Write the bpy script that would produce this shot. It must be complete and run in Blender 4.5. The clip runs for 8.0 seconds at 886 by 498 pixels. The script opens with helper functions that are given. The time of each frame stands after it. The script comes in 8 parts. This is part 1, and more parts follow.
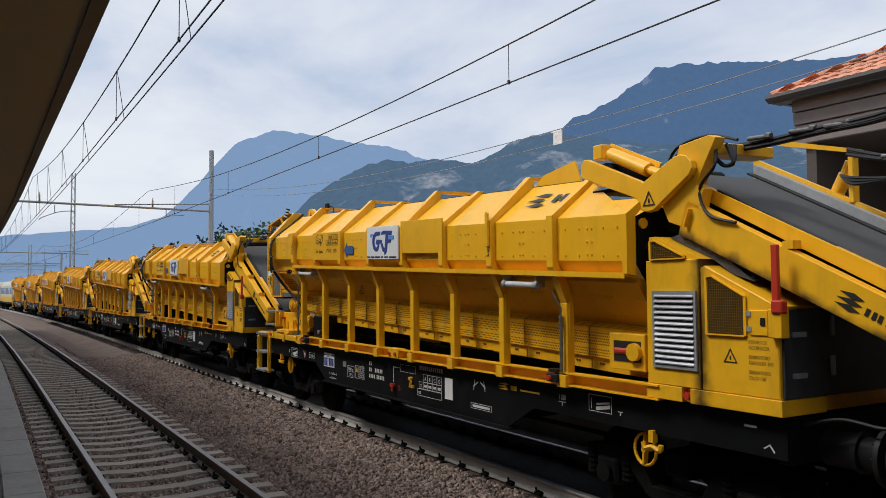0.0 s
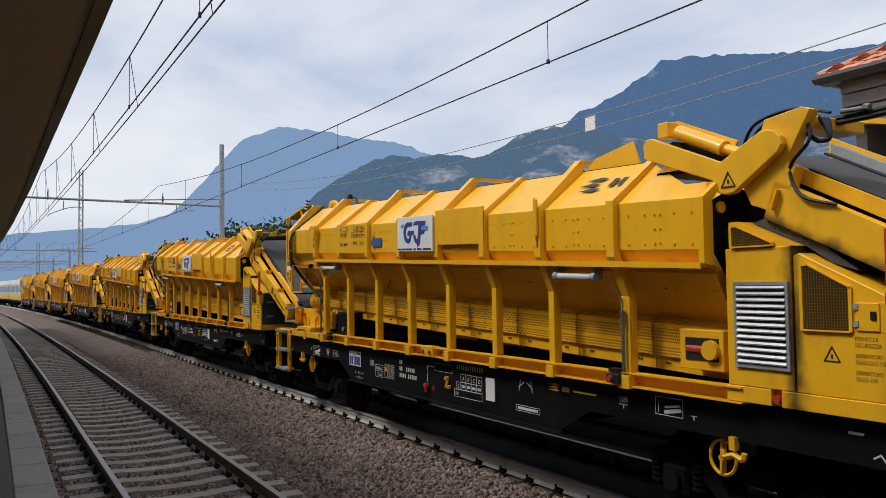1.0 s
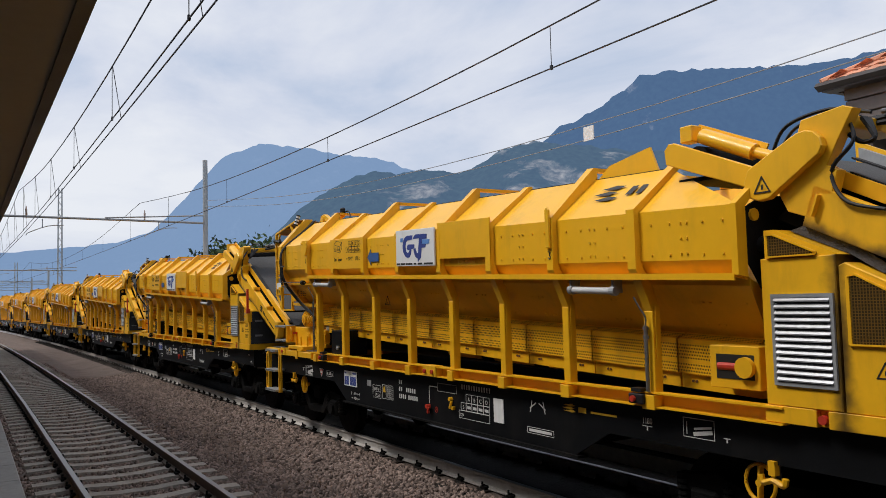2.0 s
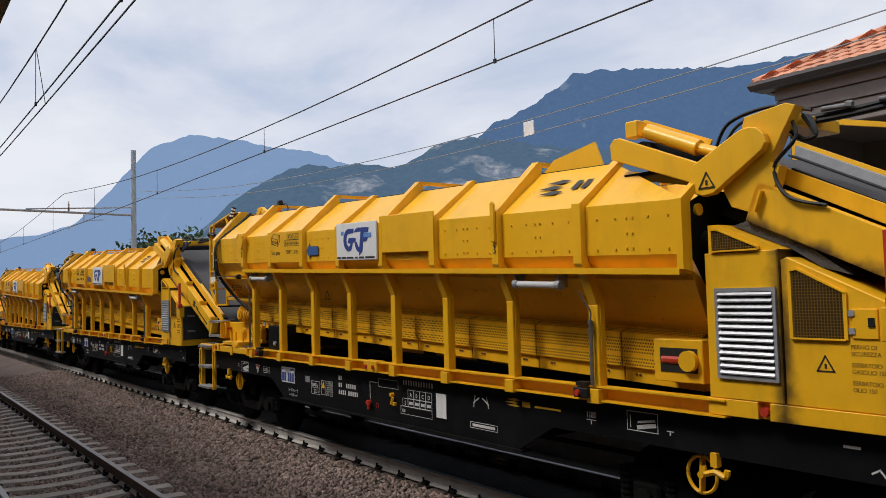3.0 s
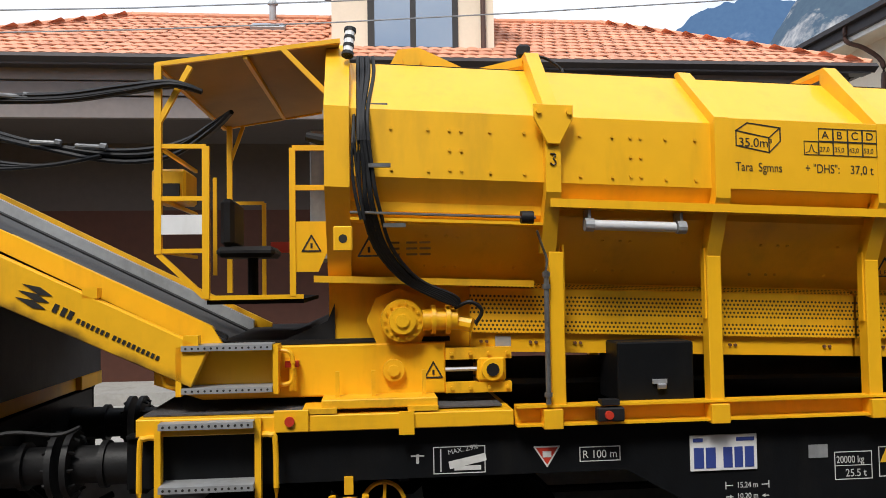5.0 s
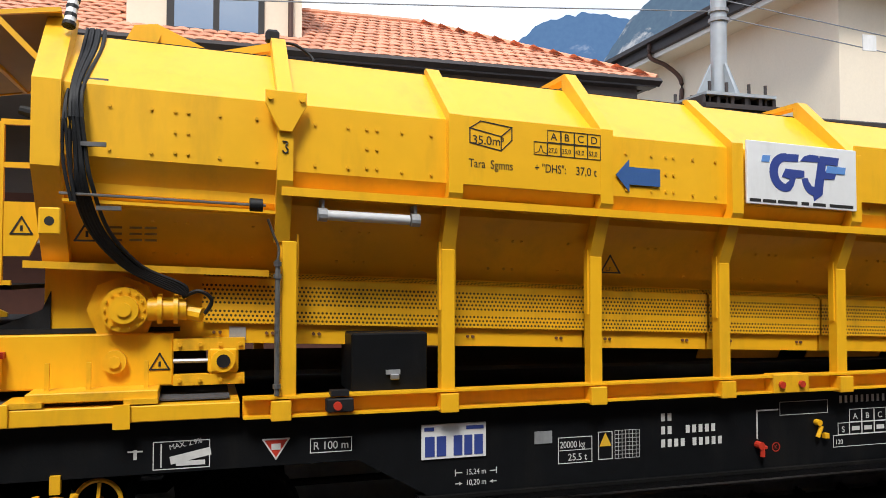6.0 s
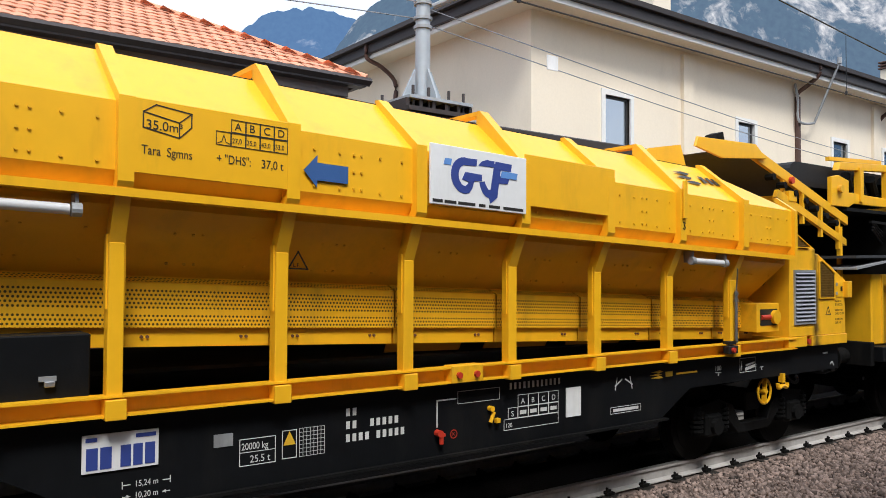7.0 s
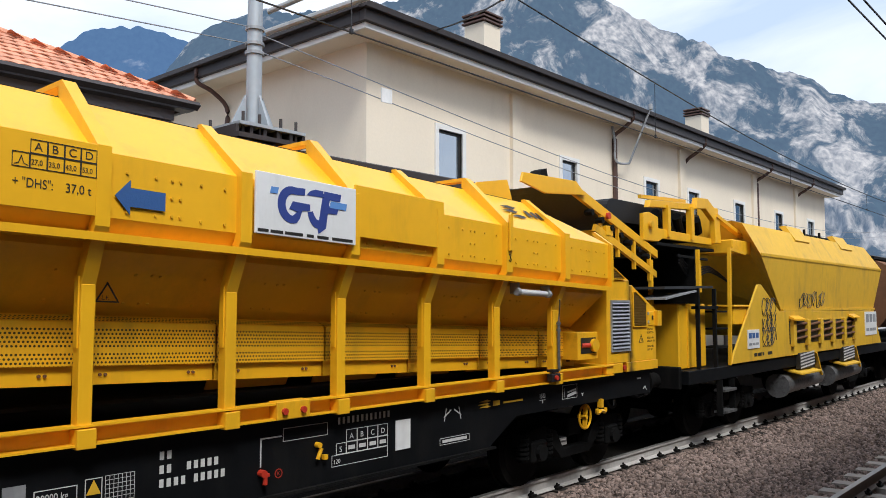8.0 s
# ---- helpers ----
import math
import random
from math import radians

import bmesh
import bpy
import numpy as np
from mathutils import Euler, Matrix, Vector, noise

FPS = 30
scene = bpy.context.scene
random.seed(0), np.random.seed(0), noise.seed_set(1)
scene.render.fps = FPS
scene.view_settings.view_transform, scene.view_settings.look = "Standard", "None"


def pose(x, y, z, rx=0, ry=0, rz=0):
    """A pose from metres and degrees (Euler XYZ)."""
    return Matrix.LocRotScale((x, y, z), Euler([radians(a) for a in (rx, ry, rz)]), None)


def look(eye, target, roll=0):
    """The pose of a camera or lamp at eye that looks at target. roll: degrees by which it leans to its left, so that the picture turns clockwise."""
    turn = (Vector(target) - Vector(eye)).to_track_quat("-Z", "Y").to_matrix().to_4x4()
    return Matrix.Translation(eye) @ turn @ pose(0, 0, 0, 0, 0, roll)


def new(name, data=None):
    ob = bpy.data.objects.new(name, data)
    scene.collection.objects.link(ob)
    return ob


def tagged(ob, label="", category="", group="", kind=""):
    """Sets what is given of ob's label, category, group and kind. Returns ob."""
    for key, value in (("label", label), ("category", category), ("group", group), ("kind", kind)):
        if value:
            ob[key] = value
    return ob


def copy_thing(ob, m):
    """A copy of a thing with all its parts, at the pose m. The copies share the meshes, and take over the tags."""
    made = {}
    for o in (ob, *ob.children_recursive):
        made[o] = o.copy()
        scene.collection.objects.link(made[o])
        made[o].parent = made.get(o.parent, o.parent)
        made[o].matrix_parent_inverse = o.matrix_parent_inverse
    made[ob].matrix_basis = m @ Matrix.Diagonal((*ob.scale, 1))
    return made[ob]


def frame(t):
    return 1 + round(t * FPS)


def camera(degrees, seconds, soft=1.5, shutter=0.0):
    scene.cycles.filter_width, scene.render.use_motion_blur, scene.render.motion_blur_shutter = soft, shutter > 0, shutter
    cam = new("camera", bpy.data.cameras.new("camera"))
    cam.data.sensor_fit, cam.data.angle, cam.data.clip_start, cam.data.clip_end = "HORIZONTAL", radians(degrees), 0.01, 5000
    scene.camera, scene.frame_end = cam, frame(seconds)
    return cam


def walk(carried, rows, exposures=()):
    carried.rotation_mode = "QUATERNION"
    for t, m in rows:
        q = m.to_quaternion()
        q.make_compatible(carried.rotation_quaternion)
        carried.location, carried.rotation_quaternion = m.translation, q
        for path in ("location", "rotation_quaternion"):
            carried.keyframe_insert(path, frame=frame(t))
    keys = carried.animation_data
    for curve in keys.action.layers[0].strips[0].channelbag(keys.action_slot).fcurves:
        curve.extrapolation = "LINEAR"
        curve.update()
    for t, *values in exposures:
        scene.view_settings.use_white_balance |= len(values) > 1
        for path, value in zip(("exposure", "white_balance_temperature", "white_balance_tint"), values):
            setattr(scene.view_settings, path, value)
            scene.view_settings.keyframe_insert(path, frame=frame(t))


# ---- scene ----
cam = camera(58.6, 8.0, 0.8)
PATH = [
    (0, (0.139, -6.821, 2.379), (-1.585, -5.813, 2.479), -0.4),
    (0.5, (-0.262, -6.85, 2.38), (-1.983, -5.836, 2.476), -0.3),
    (1, (-0.695, -6.822, 2.364), (-2.428, -5.827, 2.452), -0.8),
    (1.5, (-1.061, -6.797, 2.38), (-2.783, -5.785, 2.474), -1.0),
    (1.7, (-1.141, -6.795, 2.379), (-2.856, -5.774, 2.495), -1.3),
    (2.8, (-1.41, -6.808, 2.372), (-3.1, -5.746, 2.498), -1.8),
    (3, (-1.401, -6.813, 2.375), (-3.019, -5.643, 2.483), -1.5),
    (3.5, (-1.37, -6.716, 2.367), (-2.609, -5.149, 2.454), -1.0),
    (4, (-1.307, -6.71, 2.362), (-2.059, -4.858, 2.432), -0.9),
    (4.5, (-1.235, -6.702, 2.35), (-1.501, -4.72, 2.42), -1.1),
    (5, (-1.218, -6.692, 2.316), (-1.017, -4.704, 2.4), -0.9),
    (5.2, (-1.156, -6.691, 2.308), (-0.824, -4.721, 2.387), -0.8),
    (6.3, (-0.294, -6.809, 2.264), (0.427, -4.944, 2.33), 0.2),
    (6.5, (-0.251, -6.8, 2.276), (0.611, -4.996, 2.334), 0.2),
    (7, (-0.189, -6.811, 2.281), (1.008, -5.21, 2.342), 0.3),
    (7.5, (-0.12, -6.809, 2.276), (1.278, -5.381, 2.373), 0.2),
    (8, (-0.087, -6.799, 2.289), (1.409, -5.479, 2.429), 0.0),
]
walk(cam, [(t, look(eye, target, roll)) for t, eye, target, roll in PATH],
     exposures=[(0, 0.0, 6500, 10), (3.0, 0.0, 6600, 12), (4.0, 0.2, 6600, 12), (5.0, 0.55, 6500, 10), (6.4, 0.68, 6350, 10), (7.2, 0.64, 6250, 10), (8.0, 0.46, 6200, 10)])

# ---- world, sun, exposure ----
world = bpy.data.worlds.new("sky")
scene.world = world
world.use_nodes = True
wn, wl = world.node_tree.nodes, world.node_tree.links
wn.clear()
w_out = wn.new("ShaderNodeOutputWorld")
w_bg = wn.new("ShaderNodeBackground")
w_sky = wn.new("ShaderNodeTexSky")
w_sky.sky_type = "NISHITA"
w_sky.sun_disc = False
w_sky.sun_elevation = radians(54)
w_sky.sun_rotation = radians(202)
w_co = wn.new("ShaderNodeTexCoord")
w_map = wn.new("ShaderNodeMapping")
w_map.inputs["Scale"].default_value = (1.0, 1.0, 2.6)
w_map.inputs["Location"].default_value = (3.1, 0.4, 1.7)
w_noise = wn.new("ShaderNodeTexNoise")
w_noise.inputs["Scale"].default_value = 2.3
w_noise.inputs["Detail"].default_value = 7.0
w_noise.inputs["Roughness"].default_value = 0.55
w_noise.inputs["Distortion"].default_value = 0.35
w_ramp = wn.new("ShaderNodeValToRGB")
w_ramp.color_ramp.elements[0].position = 0.34
w_ramp.color_ramp.elements[0].color = (4.9, 5.9, 7.6, 1)
w_ramp.color_ramp.elements[1].position = 0.60
w_ramp.color_ramp.elements[1].color = (8.3, 8.7, 9.3, 1)
w_mid = w_ramp.color_ramp.elements.new(0.46)
w_mid.color = (6.7, 7.3, 8.5, 1)
w_mix = wn.new("ShaderNodeMixRGB")
w_mix.inputs[0].default_value = 0.93
wl.new(w_co.outputs["Generated"], w_map.inputs["Vector"])
wl.new(w_map.outputs["Vector"], w_noise.inputs["Vector"])
wl.new(w_noise.outputs["Fac"], w_ramp.inputs["Fac"])
wl.new(w_sky.outputs["Color"], w_mix.inputs[1])
wl.new(w_ramp.outputs["Color"], w_mix.inputs[2])
wl.new(w_mix.outputs["Color"], w_bg.inputs["Color"])
w_bg.inputs["Strength"].default_value = 0.1
wl.new(w_bg.outputs["Background"], w_out.inputs["Surface"])

sun = new("sun", bpy.data.lights.new("sun", "SUN"))
sun.data.energy = 2.3
sun.data.angle = radians(16)
sun.data.color = (1.0, 0.965, 0.90)
sun.matrix_world = look((-9, -19, 29), (0, 0, 0))


# ---- materials ----
def material(name, color, rough=0.6, metal=0.0, vary=0.12, grain=9.0, blotch=0.9, bump=0.08,
             bump_scale=60.0, dirt=None, dirt_amount=0.0, dirt_scale=(3.0, 3.0, 0.7), random_tint=0.0, coat=0.0, shine=0.5):
    """Painted or raw surface with fine grain, broad blotches, dirt and relief."""
    m = bpy.data.materials.new(name)
    m.use_nodes = True
    n, l = m.node_tree.nodes, m.node_tree.links
    b = n["Principled BSDF"]
    b.inputs["Metallic"].default_value = metal
    b.inputs["Coat Weight"].default_value = coat
    b.inputs["Specular IOR Level"].default_value = shine
    co = n.new("ShaderNodeTexCoord")
    fine = n.new("ShaderNodeTexNoise")
    fine.inputs["Scale"].default_value = grain
    fine.inputs["Detail"].default_value = 6
    broad = n.new("ShaderNodeTexNoise")
    broad.inputs["Scale"].default_value = blotch
    broad.inputs["Detail"].default_value = 3
    add = n.new("ShaderNodeMath")
    add.operation = "ADD"
    ramp = n.new("ShaderNodeMapRange")
    ramp.inputs["From Min"].default_value = 0.6
    ramp.inputs["From Max"].default_value = 1.4
    ramp.inputs["To Min"].default_value = 1.0 - vary
    ramp.inputs["To Max"].default_value = 1.0 + vary
    for t in (fine, broad):
        l.new(co.outputs["Object"], t.inputs["Vector"])
    l.new(fine.outputs["Fac"], add.inputs[0])
    l.new(broad.outputs["Fac"], add.inputs[1])
    l.new(add.outputs[0], ramp.inputs["Value"])
    mul = n.new("ShaderNodeMixRGB")
    mul.blend_type = "MULTIPLY"
    mul.inputs[0].default_value = 1.0
    mul.inputs[1].default_value = (*color, 1)
    l.new(ramp.outputs["Result"], mul.inputs[2])
    last = mul.outputs["Color"]
    if random_tint:
        info = n.new("ShaderNodeObjectInfo")
        rr = n.new("ShaderNodeMapRange")
        rr.inputs["To Min"].default_value = 1.0 - random_tint
        rr.inputs["To Max"].default_value = 1.0 + random_tint
        l.new(info.outputs["Random"], rr.inputs["Value"])
        geo = n.new("ShaderNodeNewGeometry")
        rg = n.new("ShaderNodeMapRange")
        rg.inputs["To Min"].default_value = 1.0 - random_tint
        rg.inputs["To Max"].default_value = 1.0 + random_tint
        l.new(geo.outputs["Random Per Island"], rg.inputs["Value"])
        both = n.new("ShaderNodeMath")
        both.operation = "MULTIPLY"
        l.new(rr.outputs["Result"], both.inputs[0])
        l.new(rg.outputs["Result"], both.inputs[1])
        tint = n.new("ShaderNodeMixRGB")
        tint.blend_type = "MULTIPLY"
        tint.inputs[0].default_value = 1.0
        l.new(last, tint.inputs[1])
        l.new(both.outputs[0], tint.inputs[2])
        last = tint.outputs["Color"]
    if dirt:
        mp = n.new("ShaderNodeMapping")
        mp.inputs["Scale"].default_value = dirt_scale
        dn = n.new("ShaderNodeTexNoise")
        dn.inputs["Scale"].default_value = 1.0
        dn.inputs["Detail"].default_value = 8
        dn.inputs["Roughness"].default_value = 0.65
        dr = n.new("ShaderNodeMapRange")
        dr.inputs["From Min"].default_value = 0.52
        dr.inputs["From Max"].default_value = 0.78
        dr.inputs["To Max"].default_value = dirt_amount
        l.new(co.outputs["Object"], mp.inputs["Vector"])
        l.new(mp.outputs["Vector"], dn.inputs["Vector"])
        l.new(dn.outputs["Fac"], dr.inputs["Value"])
        dm = n.new("ShaderNodeMixRGB")
        dm.inputs[2].default_value = (*dirt, 1)
        l.new(dr.outputs["Result"], dm.inputs[0])
        l.new(last, dm.inputs[1])
        last = dm.outputs["Color"]
    l.new(last, b.inputs["Base Color"])
    rmap = n.new("ShaderNodeMapRange")
    rmap.inputs["To Min"].default_value = max(0.05, rough - 0.1)
    rmap.inputs["To Max"].default_value = min(1.0, rough + 0.12)
    l.new(broad.outputs["Fac"], rmap.inputs["Value"])
    l.new(rmap.outputs["Result"], b.inputs["Roughness"])
    if bump:
        bn = n.new("ShaderNodeTexNoise")
        bn.inputs["Scale"].default_value = bump_scale
        bn.inputs["Detail"].default_value = 4
        bu = n.new("ShaderNodeBump")
        bu.inputs["Strength"].default_value = bump
        bu.inputs["Distance"].default_value = 0.02
        l.new(co.outputs["Object"], bn.inputs["Vector"])
        l.new(bn.outputs["Fac"], bu.inputs["Height"])
        l.new(bu.outputs["Normal"], b.inputs["Normal"])
    return m


def perforated(name, color, hole):
    """Yellow sheet with a staggered pattern of punched holes, too small to build singly."""
    m = material(name, color, 0.45, 0, 0.1, dirt=(0.16, 0.1, 0.03), dirt_amount=0.5)
    n, l = m.node_tree.nodes, m.node_tree.links
    b = n["Principled BSDF"]
    old = b.inputs["Base Color"].links[0].from_socket
    co = n.new("ShaderNodeTexCoord")
    sep = n.new("ShaderNodeSeparateXYZ")
    l.new(co.outputs["Object"], sep.inputs[0])
    def math_node(op, a, v):
        q = n.new("ShaderNodeMath")
        q.operation = op
        for i, s in enumerate((a, v)):
            if s is None:
                continue
            if isinstance(s, (int, float)):
                q.inputs[i].default_value = s
            else:
                l.new(s, q.inputs[i])
        return q.outputs[0]
    step = 0.029
    level = math_node("ADD", sep.outputs["Z"], math_node("MULTIPLY", math_node("ADD", sep.outputs["X"], 1.2), 0.037))
    level = math_node("SUBTRACT", level, math_node("MULTIPLY", math_node("ABSOLUTE", sep.outputs["Y"], None), 0.7))
    row = math_node("FLOOR", math_node("DIVIDE", level, step), None)
    shift = math_node("MULTIPLY", math_node("MODULO", row, 2.0), 0.5)
    u = math_node("SUBTRACT", math_node("FRACT", math_node("ADD", math_node("DIVIDE", sep.outputs["X"], step), shift), None), 0.5)
    v = math_node("SUBTRACT", math_node("FRACT", math_node("DIVIDE", level, step), None), 0.5)
    d = math_node("ADD", math_node("MULTIPLY", u, u), math_node("MULTIPLY", v, v))
    # three bands of holes with plain strips between them
    bands = None
    for lo_row, hi_row in ((38.5, 42.5), (43.5, 48.5), (50.5, 53.5)):
        one = math_node("MULTIPLY", math_node("GREATER_THAN", row, lo_row), math_node("LESS_THAN", row, hi_row))
        bands = one if bands is None else math_node("ADD", bands, one)
    f = math_node("MULTIPLY", math_node("LESS_THAN", d, 0.085), bands)
    mx = n.new("ShaderNodeMixRGB")
    mx.inputs[2].default_value = (*hole, 1)
    l.new(f, mx.inputs[0])
    l.new(old, mx.inputs[1])
    l.new(mx.outputs["Color"], b.inputs["Base Color"])
    return m


def distance_material(name, rock, wood, haze, haze_amount, rock_from, rock_to, grain=(0.006, 0.006, 0.0022)):
    """Far mountain side: bare rock where it is steep, wood elsewhere, with bluish haze painted over both."""
    m = bpy.data.materials.new(name)
    m.use_nodes = True
    n, l = m.node_tree.nodes, m.node_tree.links
    b = n["Principled BSDF"]
    b.inputs["Roughness"].default_value = 1.0
    b.inputs["Specular IOR Level"].default_value = 0.0
    co = n.new("ShaderNodeTexCoord")
    mp = n.new("ShaderNodeMapping")
    mp.inputs["Scale"].default_value = grain
    no = n.new("ShaderNodeTexNoise")
    no.inputs["Scale"].default_value = 1.0
    no.inputs["Detail"].default_value = 9
    no.inputs["Roughness"].default_value = 0.68
    no.inputs["Distortion"].default_value = 0.5
    l.new(co.outputs["Object"], mp.inputs["Vector"])
    l.new(mp.outputs["Vector"], no.inputs["Vector"])
    ra = n.new("ShaderNodeMapRange")
    ra.inputs["From Min"].default_value = rock_from
    ra.inputs["From Max"].default_value = rock_to
    l.new(no.outputs["Fac"], ra.inputs["Value"])
    fi = n.new("ShaderNodeTexNoise")
    fm = n.new("ShaderNodeMapping")
    fm.inputs["Scale"].default_value = (0.06, 0.06, 0.014)
    fi.inputs["Scale"].default_value = 1.0
    fi.inputs["Detail"].default_value = 8
    l.new(co.outputs["Object"], fm.inputs["Vector"])
    l.new(fm.outputs["Vector"], fi.inputs["Vector"])
    fr = n.new("ShaderNodeMapRange")
    fr.inputs["From Min"].default_value = 0.3
    fr.inputs["From Max"].default_value = 0.7
    fr.inputs["To Min"].default_value = 0.42
    fr.inputs["To Max"].default_value = 1.6
    l.new(fi.outputs["Fac"], fr.inputs["Value"])
    mx = n.new("ShaderNodeMixRGB")
    mx.inputs[1].default_value = (*wood, 1)
    mx.inputs[2].default_value = (*rock, 1)
    l.new(ra.outputs["Result"], mx.inputs[0])
    mu = n.new("ShaderNodeMixRGB")
    mu.blend_type = "MULTIPLY"
    mu.inputs[0].default_value = 1.0
    l.new(mx.outputs["Color"], mu.inputs[1])
    l.new(fr.outputs["Result"], mu.inputs[2])
    l.new(mu.outputs["Color"], b.inputs["Base Color"])
    # Painted haze: a flat bluish glow mixed over the surface colours.
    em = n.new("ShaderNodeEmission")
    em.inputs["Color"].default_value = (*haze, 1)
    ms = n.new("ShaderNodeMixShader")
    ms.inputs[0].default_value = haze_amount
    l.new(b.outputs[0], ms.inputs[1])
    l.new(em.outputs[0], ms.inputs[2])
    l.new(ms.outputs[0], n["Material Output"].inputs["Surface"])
    return m


def glass_material(name):
    """Window pane against a dark room: a clear reflection of the sky over a dark body."""
    m = bpy.data.materials.new(name)
    m.use_nodes = True
    n, l = m.node_tree.nodes, m.node_tree.links
    b = n["Principled BSDF"]
    b.inputs["Base Color"].default_value = (0.03, 0.045, 0.06, 1)
    b.inputs["Roughness"].default_value = 0.03
    g = n.new("ShaderNodeBsdfGlossy")
    g.inputs["Roughness"].default_value = 0.02
    g.inputs["Color"].default_value = (0.75, 0.82, 0.9, 1)
    mx = n.new("ShaderNodeMixShader")
    mx.inputs[0].default_value = 0.45
    l.new(b.outputs[0], mx.inputs[1])
    l.new(g.outputs[0], mx.inputs[2])
    l.new(mx.outputs[0], n["Material Output"].inputs["Surface"])
    return m


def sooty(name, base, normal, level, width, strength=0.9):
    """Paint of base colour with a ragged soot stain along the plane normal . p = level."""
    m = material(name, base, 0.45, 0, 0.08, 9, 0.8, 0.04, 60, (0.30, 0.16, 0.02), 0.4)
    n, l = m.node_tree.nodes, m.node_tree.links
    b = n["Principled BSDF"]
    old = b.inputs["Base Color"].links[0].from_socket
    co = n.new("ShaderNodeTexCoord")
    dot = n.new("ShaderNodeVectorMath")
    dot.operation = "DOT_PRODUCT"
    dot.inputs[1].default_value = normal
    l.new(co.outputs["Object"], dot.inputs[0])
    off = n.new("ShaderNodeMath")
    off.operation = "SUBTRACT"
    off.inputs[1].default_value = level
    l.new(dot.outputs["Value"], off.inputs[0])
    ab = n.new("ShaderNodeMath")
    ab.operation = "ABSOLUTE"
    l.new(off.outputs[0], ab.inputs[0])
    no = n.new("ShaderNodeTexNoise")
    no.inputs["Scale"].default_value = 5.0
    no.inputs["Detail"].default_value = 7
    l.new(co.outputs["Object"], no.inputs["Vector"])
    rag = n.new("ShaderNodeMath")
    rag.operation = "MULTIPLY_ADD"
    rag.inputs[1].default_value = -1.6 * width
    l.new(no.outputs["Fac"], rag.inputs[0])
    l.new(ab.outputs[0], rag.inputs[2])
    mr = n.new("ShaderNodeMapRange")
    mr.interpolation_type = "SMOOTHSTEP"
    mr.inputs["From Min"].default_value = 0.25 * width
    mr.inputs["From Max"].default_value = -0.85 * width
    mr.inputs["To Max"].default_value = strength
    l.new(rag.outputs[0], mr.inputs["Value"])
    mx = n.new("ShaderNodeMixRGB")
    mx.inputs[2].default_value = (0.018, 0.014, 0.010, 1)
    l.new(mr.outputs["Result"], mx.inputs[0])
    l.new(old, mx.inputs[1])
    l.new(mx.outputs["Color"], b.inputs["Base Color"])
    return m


YELLOW = (0.88, 0.458, 0.010)
M_yellow = material("yellow_paint", YELLOW, 0.40, 0, 0.05, 7, 0.6, 0.02, 90, (0.34, 0.18, 0.02), 0.35, coat=0.2)
M_yellow_dirty = material("yellow_paint_grimy", (0.82, 0.428, 0.010), 0.45, 0, 0.10, 9, 0.8, 0.05, 60, (0.10, 0.06, 0.02), 0.7, (2.2, 2.2, 1.2))
# Yellow sheet with the shade under it put into a mottled brown base.
M_shaded_yellow = material("dull_brown_stained_sheet", (0.34, 0.19, 0.035), 0.6, 0, 0.12, 5, 0.7, 0.04, 60, (0.10, 0.05, 0.02), 0.6, (1.5, 1.5, 1.5))
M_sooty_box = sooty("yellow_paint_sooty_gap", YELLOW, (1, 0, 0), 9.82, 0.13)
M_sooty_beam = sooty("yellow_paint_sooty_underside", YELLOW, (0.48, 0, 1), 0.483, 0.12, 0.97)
M_perf = perforated("yellow_perforated_sheet", YELLOW, (0.06, 0.035, 0.005))
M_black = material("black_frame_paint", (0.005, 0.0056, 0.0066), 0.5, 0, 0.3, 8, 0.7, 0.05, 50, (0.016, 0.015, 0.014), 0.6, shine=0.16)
# Grimy steel, also used for added dark blocks that imitate shade.
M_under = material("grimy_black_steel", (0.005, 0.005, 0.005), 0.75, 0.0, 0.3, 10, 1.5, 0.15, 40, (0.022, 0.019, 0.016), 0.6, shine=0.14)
M_rubber = material("black_rubber", (0.011, 0.011, 0.012), 0.55, 0, 0.2, 14, 2, 0.08, 60, shine=0.3)
M_belt = material("grey_conveyor_rubber", (0.06, 0.06, 0.062), 0.8, 0, 0.2, 25, 2, 0.2, 70)
M_spill = material("grey_ballast_dust", (0.07, 0.068, 0.07), 0.95, 0, 0.4, 40, 4, 0.8, 45)
M_steel = material("bare_galvanised_steel", (0.52, 0.53, 0.55), 0.4, 0.85, 0.15, 20, 3, 0.05, 60)
M_zinc = material("dull_zinc", (0.34, 0.35, 0.36), 0.5, 0.3, 0.15, 20, 3, 0.05, 60, (0.1, 0.1, 0.09), 0.5)
M_coupling = material("grimy_steel_coupling", (0.20, 0.20, 0.20), 0.4, 0.6, 0.3, 20, 6, 0.1, 60, (0.02, 0.02, 0.02), 0.9, (9, 9, 9))
M_white = material("white_plate", (0.78, 0.78, 0.77), 0.45, 0, 0.05, 12, 1, 0.02, 60, (0.4, 0.38, 0.34), 0.35)
M_blue = material("blue_print", (0.035, 0.06, 0.26), 0.45, 0, 0.05)
M_lightblue = material("light_blue_print", (0.12, 0.28, 0.62), 0.45, 0, 0.05)
M_arrow = material("arrow_blue", (0.04, 0.11, 0.30), 0.45, 0, 0.06)
# Print colour, also painted on flat sheets that imitate shaded recesses.
M_ink_and_recess = material("dark_lettering", (0.02, 0.018, 0.015), 0.5, 0, 0.1)
M_brown_ink = material("brown_lettering", (0.19, 0.10, 0.012), 0.5, 0, 0.1)
M_mark = material("white_lettering", (0.62, 0.62, 0.60), 0.5, 0, 0.15, 20, 3)
